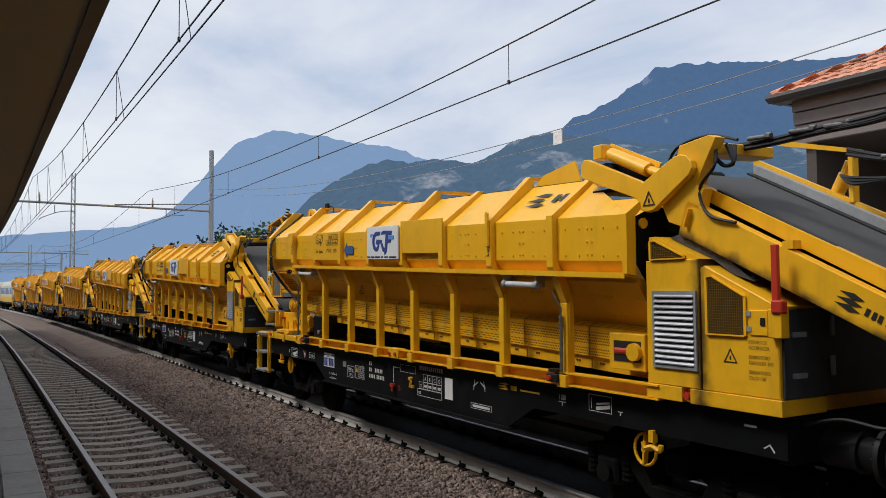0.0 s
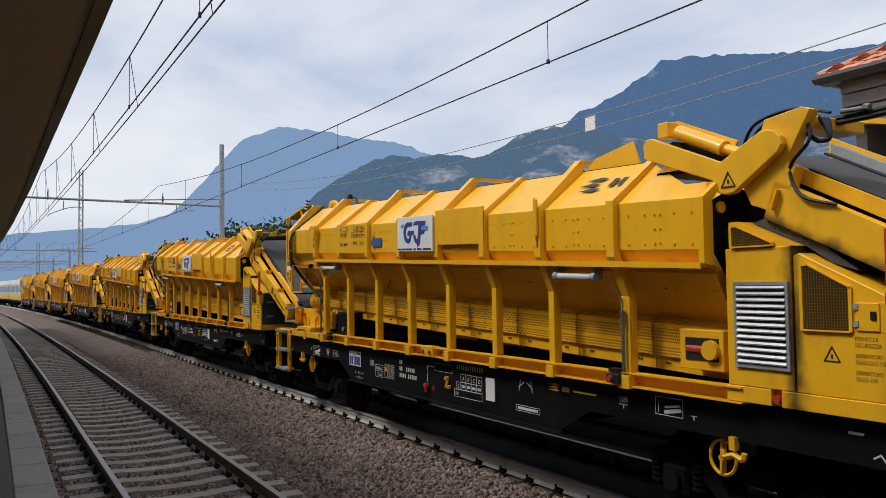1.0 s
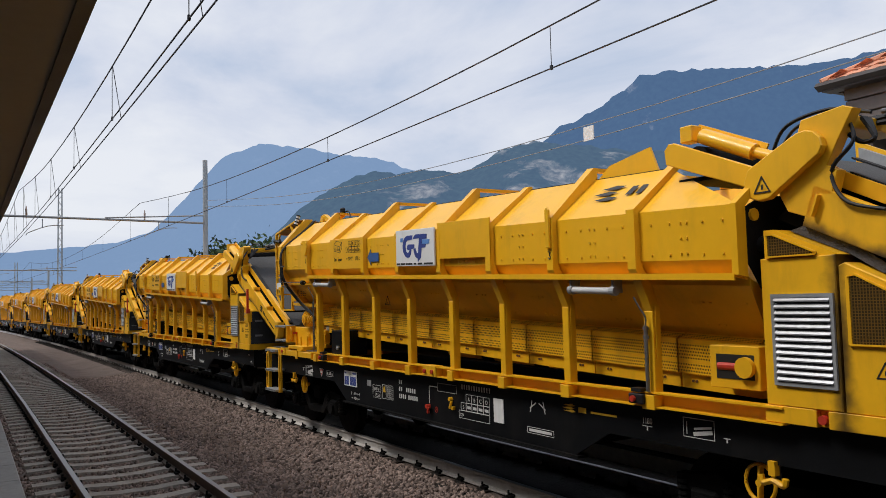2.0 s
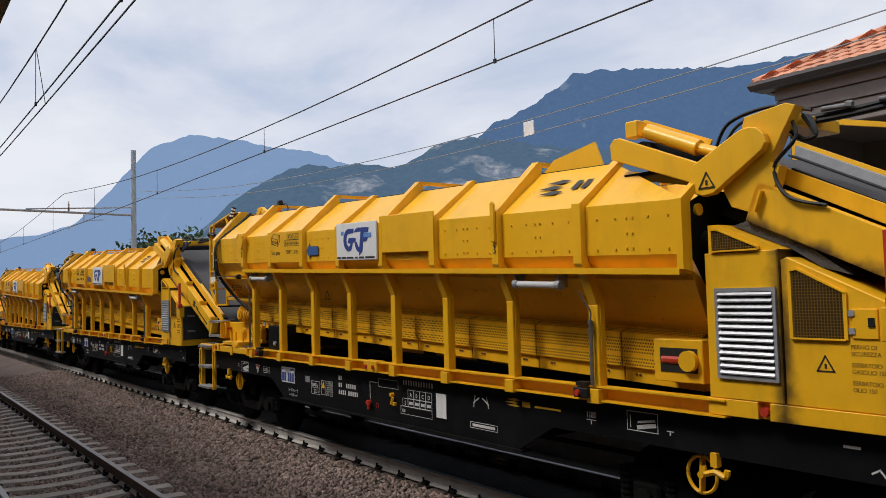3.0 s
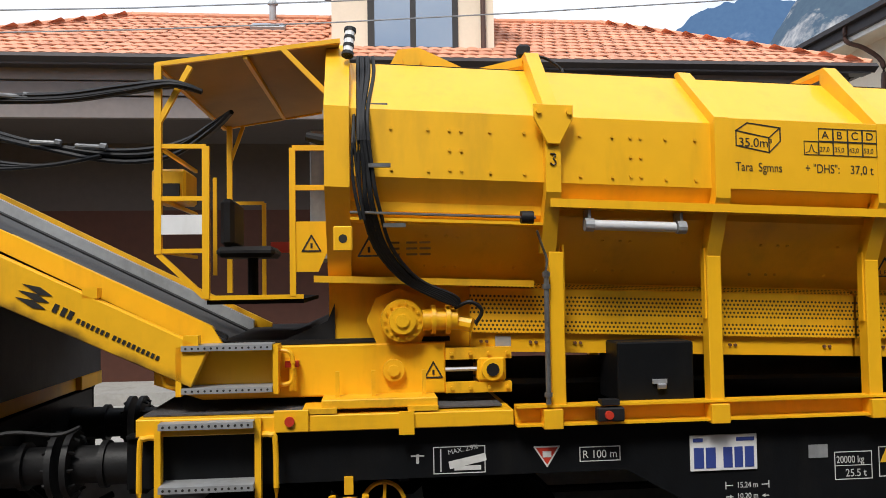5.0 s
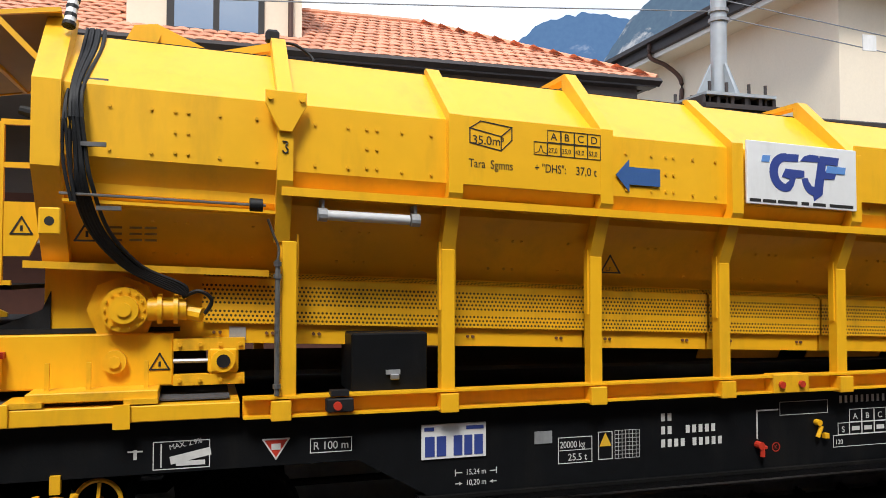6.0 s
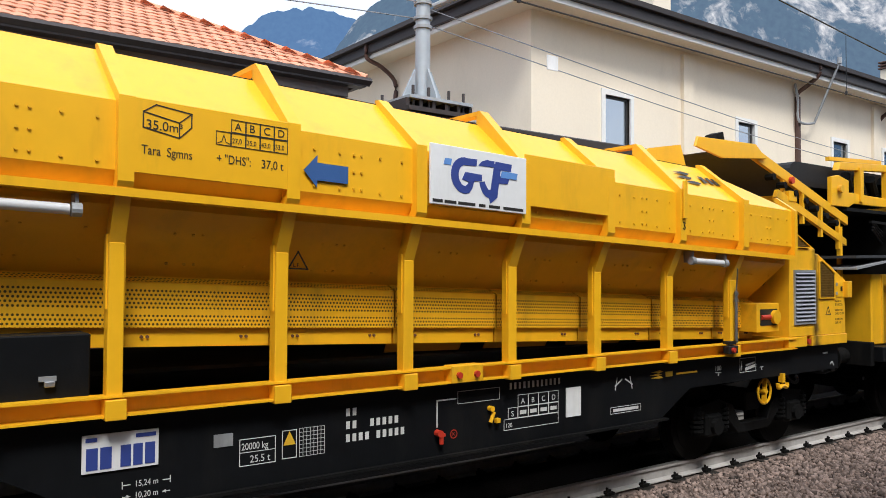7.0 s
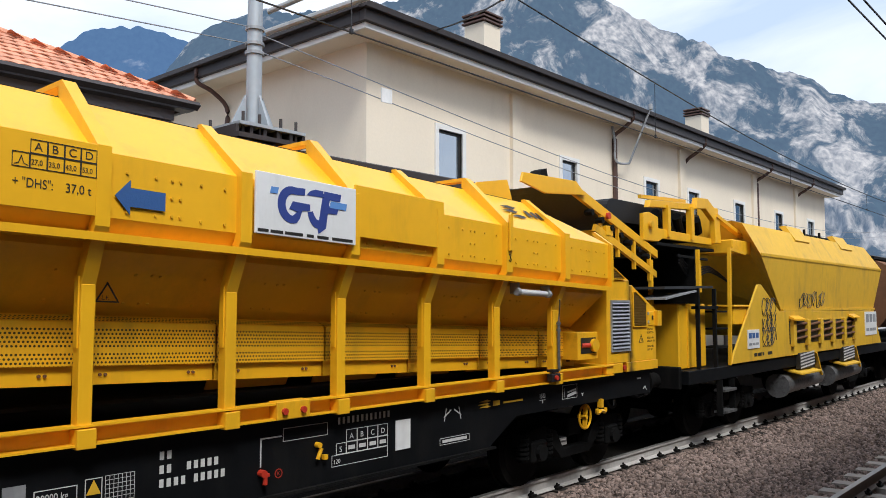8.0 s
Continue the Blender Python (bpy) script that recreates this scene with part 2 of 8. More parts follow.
M_red = material("red_paint", (0.50, 0.035, 0.015), 0.45, 0, 0.15, 10, 1.5, 0.04, 60, (0.1, 0.03, 0.02), 0.5)
M_grey_cab = material("grey_cabinet_paint", (0.045, 0.048, 0.052), 0.5, 0, 0.25, 9, 1, 0.04, 60, (0.006, 0.006, 0.006), 0.95, shine=0.3)
M_tube = material("lamp_tube", (0.66, 0.66, 0.66), 0.25, 0.1, 0.1)
M_mesh = material("dark_wire_mesh_backing", (0.05, 0.032, 0.012), 0.8)
M_rail = material("rail_side", (0.47, 0.45, 0.43), 0.7, 0.0, 0.15, 14, 1.2, 0.08, 60, (0.16, 0.11, 0.08), 0.5)
M_rail_brown = material("rusty_rail", (0.17, 0.125, 0.10), 0.7, 0.1, 0.2, 14, 1.2, 0.1, 60)
M_railtop = material("polished_rail_head", (0.30, 0.29, 0.28), 0.45, 0.5, 0.1, 16, 2)
M_sleeper = material("weathered_concrete_sleeper", (0.36, 0.325, 0.28), 0.9, 0, 0.2, 25, 2, 0.3, 60, (0.11, 0.08, 0.06), 0.7, (4, 4, 4), 0.15)
M_ballast = material("ballast_bed", (0.155, 0.115, 0.097), 0.95, 0, 0.45, 30, 1.2, 1.0, 22, (0.19, 0.145, 0.12), 0.8, (14, 14, 14))
# Sleepers and ballast under the train, much darker than those of the empty track.
M_sleeper_dark = material("oil_stained_sleeper", (0.03, 0.026, 0.023), 0.8, 0, 0.3, 20, 2, 0.3, 60, (0.07, 0.06, 0.05), 0.6, (4, 4, 4), 0.15, shine=0.2)
M_dark_ballast = material("oily_dark_ballast", (0.02, 0.017, 0.015), 0.85, 0, 0.4, 30, 1.2, 0.8, 22, shine=0.2)
M_stone = material("ballast_stones", (0.195, 0.145, 0.123), 0.9, 0, 0.25, 30, 0.7, 0.2, 60, random_tint=0.6, shine=0.25)
M_ground = material("dry_ground", (0.16, 0.15, 0.12), 0.95, 0, 0.3, 2, 0.05, 0.4, 6)
M_conc = material("platform_concrete", (0.34, 0.33, 0.31), 0.85, 0, 0.16, 14, 0.8, 0.2, 50, (0.18, 0.17, 0.15), 0.6)
# Platform top made dark to cut the light it bounces at the train.
M_platform_dark = material("platform_asphalt", (0.10, 0.097, 0.092), 0.9, 0, 0.2, 20, 0.8, 0.3, 50)
M_soffit = material("beige_canopy_soffit", (0.36, 0.31, 0.235), 0.85, 0, 0.05, 6, 0.5, 0.03)
M_fascia = material("dark_brown_canopy_edge", (0.026, 0.02, 0.018), 0.5, 0.1, 0.15)
M_tile = material("terracotta_roof_tile", (0.68, 0.30, 0.18), 0.8, 0, 0.14, 18, 1.4, 0.2, 50, (0.30, 0.17, 0.12), 0.6, (3, 3, 3), 0.16)
M_board = material("grey_brown_fascia_boards", (0.20, 0.172, 0.165), 0.6, 0, 0.12, 10, 0.8, 0.06, 40)
M_cream = material("cream_render_wall", (0.80, 0.70, 0.555), 0.9, 0, 0.04, 18, 0.35, 0.10, 80, (0.5, 0.41, 0.30), 0.3, (0.6, 0.6, 0.25))
M_dwall = material("dark_red_brown_wall", (0.07, 0.022, 0.012), 0.8, 0, 0.15, 8, 0.5, 0.08)
M_porch = material("brown_grey_plaster", (0.085, 0.07, 0.063), 0.85, 0, 0.1, 8, 0.5, 0.05)
M_roofdark = material("dark_metal_roof_edge", (0.045, 0.036, 0.034), 0.5, 0.2, 0.15)
M_pipe = material("brown_downpipe", (0.10, 0.055, 0.042), 0.45, 0.3, 0.12)
M_trim = material("white_trim", (0.74, 0.73, 0.70), 0.7, 0, 0.05)
M_frame = material("dark_window_frame", (0.03, 0.028, 0.026), 0.5)
M_glass = glass_material("window_glass")
M_mast = material("grey_painted_mast", (0.40, 0.43, 0.45), 0.45, 0.4, 0.1, 8, 1, 0.04, 50, (0.2, 0.21, 0.22), 0.5)
M_wire = material("dark_copper_wire", (0.03, 0.03, 0.032), 0.5, 0.5, 0.1)
M_greywire = material("grey_steel_wire", (0.30, 0.31, 0.33), 0.5, 0.4, 0.1)
M_insul = material("brown_insulator", (0.30, 0.17, 0.11), 0.3, 0, 0.1)
M_pale_yellow = material("faded_yellow_paint", (0.70, 0.41, 0.022), 0.55, 0, 0.1, 6, 0.5, 0.05, 60, (0.30, 0.17, 0.05), 0.6)
M_coach = material("pale_coach_paint", (0.52, 0.50, 0.44), 0.6, 0, 0.08, 6, 0.5, 0.04, 60, (0.2, 0.18, 0.14), 0.5)
M_rust = material("rusty_brown_steel", (0.16, 0.07, 0.03), 0.8, 0.1, 0.25, 8, 1, 0.1)
M_leaf = material("dark_tree_leaves", (0.035, 0.065, 0.02), 0.8, 0, 0.3, 9, 1, random_tint=0.3)
M_bark = material("tree_bark", (0.10, 0.075, 0.05), 0.9)
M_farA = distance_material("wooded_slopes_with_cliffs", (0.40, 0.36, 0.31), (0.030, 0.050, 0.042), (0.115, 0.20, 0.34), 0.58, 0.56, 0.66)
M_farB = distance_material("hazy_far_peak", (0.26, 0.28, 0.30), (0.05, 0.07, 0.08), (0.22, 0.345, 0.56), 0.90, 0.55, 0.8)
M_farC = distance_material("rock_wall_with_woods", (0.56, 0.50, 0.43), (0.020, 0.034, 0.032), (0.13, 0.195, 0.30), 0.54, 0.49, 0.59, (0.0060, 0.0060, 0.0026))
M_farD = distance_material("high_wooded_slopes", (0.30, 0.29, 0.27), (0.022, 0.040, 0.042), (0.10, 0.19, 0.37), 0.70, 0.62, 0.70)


# ---- mesh helpers ----
def part(name, bm, mat, parent=None, label="", smooth=False):
    me = bpy.data.meshes.new(name)
    bmesh.ops.recalc_face_normals(bm, faces=bm.faces)
    bm.to_mesh(me)
    bm.free()
    me.materials.append(mat)
    if smooth:
        for p in me.polygons:
            p.use_smooth = True
        try:
            me.set_sharp_from_angle(angle=radians(35))
        except Exception:
            pass
    ob = new(name, me)
    ob.parent = parent
    if label:
        ob["label"] = label
    return ob


def box(bm, x0, x1, y0, y1, z0, z1, bevel=0.0):
    r = bmesh.ops.create_cube(bm, size=1.0, matrix=Matrix.Translation(((x0 + x1) / 2, (y0 + y1) / 2, (z0 + z1) / 2))
                              @ Matrix.Diagonal((abs(x1 - x0), abs(y1 - y0), abs(z1 - z0), 1)))
    if bevel:
        es = list({e for v in r["verts"] for e in v.link_edges})
        bmesh.ops.bevel(bm, geom=es, offset=bevel, segments=1, affect="EDGES")
    return bm


def B():
    return bmesh.new()


def boxed(x0, x1, y0, y1, z0, z1, bevel=0.0):
    return box(B(), x0, x1, y0, y1, z0, z1, bevel)


def prism(bm, poly, y0, y1, bevel=0.0):
    """Plate: an outline in x and z, pushed from y0 to y1."""
    a = [bm.verts.new((x, y0, z)) for x, z in poly]
    b = [bm.verts.new((x, y1, z)) for x, z in poly]
    n = len(poly)
    fs = [bm.faces.new(a), bm.faces.new(b[::-1])]
    for i in range(n):
        fs.append(bm.faces.new((a[i], b[i], b[(i + 1) % n], a[(i + 1) % n])))
    if bevel:
        bmesh.ops.recalc_face_normals(bm, faces=fs)
        bmesh.ops.bevel(bm, geom=list({e for f in fs[:2] for e in f.edges}), offset=bevel, segments=1, affect="EDGES")
    return bm


def bend(x):
    """Sideways shift of the line, which curves with a radius of 2 km west of x = -10."""
    return -max(0.0, -10.0 - x) ** 2 / 4000.0


def bend_turn(x):
    """Turn of the curved line at x, in degrees."""
    return math.degrees(math.atan(max(0.0, -10.0 - x) / 2000.0))


def along_line(bm, poly, x0, x1):
    """Section in y and z drawn along the curved line from x0 to x1."""
    stops = [x0] + [x for x in (-300, -220, -170, -135, -110, -90, -75, -60, -48, -36, -24, -10) if x0 < x < x1] + [x1]
    rings = [[bm.verts.new((x, y + bend(x), z)) for y, z in poly] for x in stops]
    n = len(poly)
    bm.faces.new(rings[0])
    bm.faces.new(rings[-1][::-1])
    for a, b in zip(rings, rings[1:]):
        for i in range(n):
            bm.faces.new((a[i], b[i], b[(i + 1) % n], a[(i + 1) % n]))
    return bm


def slab(x0, x1, y0, y1, z0, z1):
    return along_line(B(), [(y0, z0), (y1, z0), (y1, z1), (y0, z1)], x0, x1)


def prism_x(bm, poly, x0, x1, ends=None):
    """Section: an outline in y and z, pushed from x0 to x1; ends may move single corners of the far end in x."""
    a = [bm.verts.new((x0, y, z)) for y, z in poly]
    b = [bm.verts.new(((x1 if ends is None else ends(y, z, x1)), y, z)) for y, z in poly]
    n = len(poly)
    bm.faces.new(a)
    bm.faces.new(b[::-1])
    for i in range(n):
        bm.faces.new((a[i], b[i], b[(i + 1) % n], a[(i + 1) % n]))
    return bm


def rod(bm, p, q, r, seg=8, r2=None):
    p, q = Vector(p), Vector(q)
    d = q - p
    m = Matrix.Translation((p + q) / 2) @ d.to_track_quat("Z", "Y").to_matrix().to_4x4()
    bmesh.ops.create_cone(bm, cap_ends=True, segments=seg, radius1=r, radius2=r if r2 is None else r2, depth=d.length, matrix=m)
    return bm


def bar(bm, p, q, w, h=None):
    """Square bar from p to q."""
    p, q = Vector(p), Vector(q)
    d = q - p
    m = Matrix.Translation((p + q) / 2) @ d.to_track_quat("Z", "Y").to_matrix().to_4x4() @ Matrix.Diagonal((w, h or w, d.length, 1))
    bmesh.ops.create_cube(bm, size=1.0, matrix=m)
    return bm


def tube(bm, pts, r, seg=6, steps=6):
    """Round hose or bent pipe through points, smoothed."""
    P = [Vector(p) for p in pts]
    path = []
    for i in range(len(P) - 1):
        p0, p1, p2, p3 = P[max(i - 1, 0)], P[i], P[i + 1], P[min(i + 2, len(P) - 1)]
        for k in range(steps):
            t = k / steps
            path.append(0.5 * ((2 * p1) + (p2 - p0) * t + (2 * p0 - 5 * p1 + 4 * p2 - p3) * t * t + (3 * p1 - p0 - 3 * p2 + p3) * t ** 3))
    path.append(P[-1])
    rings = []
    for i, c in enumerate(path):
        d = (path[min(i + 1, len(path) - 1)] - path[max(i - 1, 0)]).normalized()
        q = d.to_track_quat("Z", "Y").to_matrix()
        rings.append([bm.verts.new(c + q @ Vector((r * math.cos(2 * math.pi * k / seg), r * math.sin(2 * math.pi * k / seg), 0))) for k in range(seg)])
    for a, b in zip(rings, rings[1:]):
        for k in range(seg):
            bm.faces.new((a[k], a[(k + 1) % seg], b[(k + 1) % seg], b[k]))
    bm.faces.new(rings[0])
    bm.faces.new(rings[-1][::-1])
    return bm


def lettering(name, words, size, x, y, z, mat, parent=None, label="", turn=0.0, squeeze=1.0):
    """Raised letters on a face that looks towards -y; x, z: lower left corner."""
    cu = bpy.data.curves.new(name, "FONT")
    cu.body = words
    cu.size = size
    cu.extrude = 0.001
    tmp = bpy.data.objects.new("tmp", cu)
    scene.collection.objects.link(tmp)
    bpy.context.view_layer.update()
    me = bpy.data.meshes.new_from_object(tmp.evaluated_get(bpy.context.evaluated_depsgraph_get()))
    bpy.data.objects.remove(tmp)
    me.transform(pose(0, 0, 0, 90, 0, 0) @ Matrix.Diagonal((squeeze, 1, 1, 1)))
    me.transform(Matrix.Translation((x, y, z)) @ Matrix.Rotation(radians(turn), 4, "Y"))
    me.materials.clear()
    me.materials.append(mat)
    ob = new(name, me)
    ob.parent = parent
    if label:
        ob["label"] = label
    return ob


def stroke(bm, a, b, w, y, thick=0.003):
    """Printed line from a to b (x, z) of width w on a face at y that looks towards -y."""
    d = Vector((b[0] - a[0], b[1] - a[1]))
    if d.length < 1e-6:
        return bm
    e = d.normalized() * w * 0.5
    n = Vector((-e.y, e.x))
    P = [(a[0] - e.x + n.x, a[1] - e.y + n.y), (a[0] - e.x - n.x, a[1] - e.y - n.y), (b[0] + e.x - n.x, b[1] + e.y - n.y), (b[0] + e.x + n.x, b[1] + e.y + n.y)]
    return prism(bm, P, y - thick, y)


def outline(bm, x0, x1, z0, z1, y, w=0.006, d=0.002):
    """Thin printed frame."""
    box(bm, x0, x1, y - d, y, z0, z0 + w)
    box(bm, x0, x1, y - d, y, z1 - w, z1)
    box(bm, x0, x0 + w, y - d, y, z0 + w, z1 - w)
    box(bm, x1 - w, x1, y - d, y, z0 + w, z1 - w)
    return bm


def triangle_sign(name, x, z, s, y, parent, label):
    """Printed warning triangle: dark outline with a symbol."""
    bm = B()
    h = s * 0.87
    A = [(x - s / 2, z), (x + s / 2, z), (x, z + h)]
    for i in range(3):
        p, q = A[i], A[(i + 1) % 3]
        stroke(bm, p, q, 0.013 * s / 0.15, y)
    box(bm, x - s * 0.06, x + s * 0.06, y - 0.003, y, z + h * 0.18, z + h * 0.5)
    return part(name, bm, M_ink_and_recess, parent, label)


# ---- ground, tracks, platforms ----
def strip(name, x0, x1, y0, y1, z0, z1, mat, label, category, bevel=0.0):
    return tagged(part(name, boxed(x0, x1, y0, y1, z0, z1, bevel), mat), label, category, kind="structure")


ground = tagged(part("ground", boxed(-4200, 4200, -4200, 4200, -1.2, -0.62), M_ground), "dry brownish ground reaching to the mountains", "ground", kind="structure")

bm = B()
prof = [(-6.35, -0.6), (-6.35, -0.22), (-6.0, -0.235), (-3.5, -0.235), (-3.1, -0.26), (-2.4, -0.30), (-1.7, -0.24), (-1.2, -0.20), (1.3, -0.20), (1.75, -0.24), (1.75, -0.6)]
along_line(bm, prof, -420, 420)
ballast_bed = tagged(part("ballast_bed", bm, M_ballast), "reddish grey crushed-stone ballast between the tracks", "ballast", kind="structure")


tagged(part("oil_stained_ballast", slab(-200, 90, -0.66, 1.72, -0.30, -0.186), M_dark_ballast), "near-black ballast strip under the train", "ballast", kind="structure")


def rail(name, y, x0, x1, mat, parent):
    bm = B()
    along_line(bm, [(y - 0.07, -0.172), (y + 0.07, -0.172), (y + 0.07, -0.16), (y + 0.012, -0.14), (y + 0.012, -0.045), (y + 0.036, -0.03), (y + 0.036, -0.004),
                 (y - 0.036, -0.004), (y - 0.036, -0.03), (y - 0.012, -0.045), (y - 0.012, -0.14), (y - 0.07, -0.16)], x0, x1)
    r = part(name, bm, mat, parent)
    part("rail_head", slab(x0, x1, y - 0.034, y + 0.034, -0.004, 0.0), M_railtop, r, "shiny worn running surface")
    return r


def sleeper_mesh(mat):
    bm = B()
    prism_x(bm, [(-1.25, -0.36), (1.25, -0.36), (1.25, -0.185), (0.55, -0.172), (0.25, -0.195), (-0.25, -0.195), (-0.55, -0.172), (-1.25, -0.185)], -0.12, 0.12)
    me = bpy.data.meshes.new("sleeper")
    bmesh.ops.recalc_face_normals(bm, faces=bm.faces)
    bm.to_mesh(me)
    bm.free()
    me.materials.append(mat)
    return me


def clip_mesh():
    bm = B()
    for s in (-1, 1):
        box(bm, -0.06, 0.06, s * 0.085 - 0.03, s * 0.085 + 0.03, -0.172, -0.14)
        rod(bm, (-0.04, s * 0.09, -0.14), (-0.04, s * 0.09, -0.085), 0.016, 6)
        tube(bm, [(-0.05, s * 0.05, -0.14), (0.0, s * 0.10, -0.115), (0.05, s * 0.05, -0.14)], 0.011, 5, 3)
    me = bpy.data.meshes.new("rail_clip")
    bm.to_mesh(me)
    bm.free()
    me.materials.append(M_under)
    return me


ME_SLEEPER, ME_SLEEPER_DARK, ME_CLIP = sleeper_mesh(M_sleeper), sleeper_mesh(M_sleeper_dark), clip_mesh()


def track(name, y, rail_mat, sleeper, label, x0, x1):
    t = tagged(new(name), label, "railway track", kind="structure")
    for s in (-0.7525, 0.7525):
        rail("rail", y + s, -420, 420, rail_mat, t)
    n = int((x1 - x0) / 0.6)
    for i in range(n):
        o = new("sleeper", sleeper)
        o.parent = t
        xs = x0 + i * 0.6
        o.matrix_basis = pose(xs + random.uniform(-0.012, 0.012), y + bend(xs), 0.0, 0, 0, random.uniform(-0.5, 0.5) + bend_turn(xs))
        for s in (-0.7525, 0.7525):
            c = new("rail_clip", ME_CLIP)
            c.parent = t
            c.matrix_basis = pose(xs, y + s + bend(xs), 0, 0, 0, bend_turn(xs))
    return t


track("track_1", -4.70, M_rail_brown, ME_SLEEPER, "empty track with rusty rails on weathered concrete sleepers", -84, 24)
track("track_2", 0.0, M_rail, ME_SLEEPER_DARK, "track under the train, pale rails with black clips", -72, 33)


def stones(name, areas, size, label, seed):
    """Loose stones as one mesh; areas: x0, x1, y0, y1, count."""
    rng = np.random.default_rng(seed)
    octa = np.array([(1, 0, 0), (-1, 0, 0), (0, 1, 0), (0, -1, 0), (0, 0, 1), (0, 0, -1)], float)
    tri = np.array([(0, 2, 4), (2, 1, 4), (1, 3, 4), (3, 0, 4), (2, 0, 5), (1, 2, 5), (3, 1, 5), (0, 3, 5)])
    V, F, base = [], [], 0
    for x0, x1, y0, y1, cnt in areas:
        c = np.stack([rng.uniform(x0, x1, cnt), rng.uniform(y0, y1, cnt), np.zeros(cnt)], 1)
        yy = [p[0] for p in prof[1:-1]]
        zz = [p[1] for p in prof[1:-1]]
        c[:, 2] = np.interp(c[:, 1], yy, zz) + rng.uniform(-0.008, 0.022, cnt)
        on = (c[:, 1] < -3.4) & (np.abs((c[:, 0] + 84.3) % 0.6 - 0.3) < 0.13) & (rng.uniform(0, 1, cnt) < 0.93)
        c = c[~on]
        cnt = len(c)
        c[:, 1] -= np.maximum(0.0, -10.0 - c[:, 0]) ** 2 / 4000.0
        q = rng.normal(size=(cnt, 4))
        q /= np.linalg.norm(q, axis=1)[:, None]
        w, x, y, z = q.T
        R = np.stack([1 - 2 * (y * y + z * z), 2 * (x * y - z * w), 2 * (x * z + y * w), 2 * (x * y + z * w), 1 - 2 * (x * x + z * z), 2 * (y * z - x * w),
                      2 * (x * z - y * w), 2 * (y * z + x * w), 1 - 2 * (x * x + y * y)], 1).reshape(cnt, 3, 3)
        s = rng.uniform(0.6, 1.25, (cnt, 1, 3)) * size * rng.uniform(0.7, 1.2, (cnt, 1, 1))
        v = (octa[None] * s * rng.uniform(0.75, 1.25, (cnt, 6, 1))) @ R.transpose(0, 2, 1) + c[:, None]
        V.append(v.reshape(-1, 3))
        F.append((tri[None] + (np.arange(cnt) * 6)[:, None, None] + base).reshape(-1, 3))
        base += cnt * 6
    V, F = np.concatenate(V), np.concatenate(F)
    me = bpy.data.meshes.new(name)
    me.vertices.add(len(V))
    me.vertices.foreach_set("co", V.ravel())
    me.loops.add(F.size)
    me.loops.foreach_set("vertex_index", F.ravel().astype(np.int32))
    me.polygons.add(len(F))
    me.polygons.foreach_set("loop_start", np.arange(0, F.size, 3, dtype=np.int32))
    me.update(calc_edges=True)
    me.materials.append(M_stone)
    return tagged(new(name, me), label, "ballast", kind="stuff")


stones("ballast_stones", [(-17, -3, -3.65, -0.95, 24000), (-34, -17, -3.65, -0.95, 17000), (3, 15, -3.65, -0.95, 18000), (15, 30, -3.65, -0.95, 11000),
                          (-24, -7, -6.2, -3.2, 20000), (-44, -24, -6.2, -3.2, 10000), (8, 20, -6.2, -3.2, 6000), (-3, 3, -3.65, -0.95, 6500), (-7, 8, -6.2, -3.2, 7000)], 0.040,
       "loose angular reddish-grey track ballast stones", 5)

# platform on which the camera stands, with its roof
pl = tagged(new("pavement_1"), "grey concrete station platform with a pale edge", "platform", kind="structure")
part("slab", slab(-300, 300, -12.5, -6.62, -0.62, 0.545), M_platform_dark, pl)
for i in range(110):
    yb = bend(-79.5 + i)
    part("edge_stone", boxed(-80 + i * 1.0 + 0.006, -79 + i * 1.0 - 0.006, -6.62 + yb, -6.28 + yb, 0.28, 0.555, 0.012), M_conc, pl)
part("edge_wall", slab(-300, 300, -6.62, -6.40, -0.62, 0.28), M_conc, pl)
roof1 = tagged(new("ceiling"), "beige underside of the platform canopy with a dark brown edge", "canopy", kind="structure")
part("soffit", slab(-62, 60, -11.5, -6.02, 5.0, 5.12), M_soffit, roof1)
bm = B()
along_line(bm, [(-6.02, 4.98), (-5.86, 5.02), (-5.80, 5.30), (-5.86, 5.34), (-6.02, 5.2)], -62, 60)
part("edge_gutter", bm, M_fascia, roof1, "dark brown metal edge")
part("cover", slab(-62, 60, -11.5, -6.02, 5.13, 5.3), M_fascia, roof1)
for i in range(9):
    part("column", rod(B(), (-58 + i * 14, -9.4, 0.54), (-58 + i * 14, -9.4, 5.0), 0.11, 12), M_fascia, roof1, smooth=True)
# Unseen wall, added to keep low light off the wagons' lower parts.
strip("wall_south", -90, 90, -12.1, -11.6, 0.545, 7.5, M_porch, "unseen brown wall added behind the platform to cut light", "wall")

# far platform
pl2 = tagged(new("pavement_2"), "low concrete platform beside the station building", "platform", kind="structure")
part("slab", boxed(-90, 90, 1.95, 16, -0.62, 0.36), M_conc, pl2)
part("edge_stone", boxed(-90, 90, 1.75, 1.95, -0.62, 0.37), M_conc, pl2)


# ---- the wagons ----
PITCH = 14.43
POSTS = [0.02, 1.17, 2.32, 3.44, 4.57, 5.69, 6.82, 7.98]
SIDE = -1.61


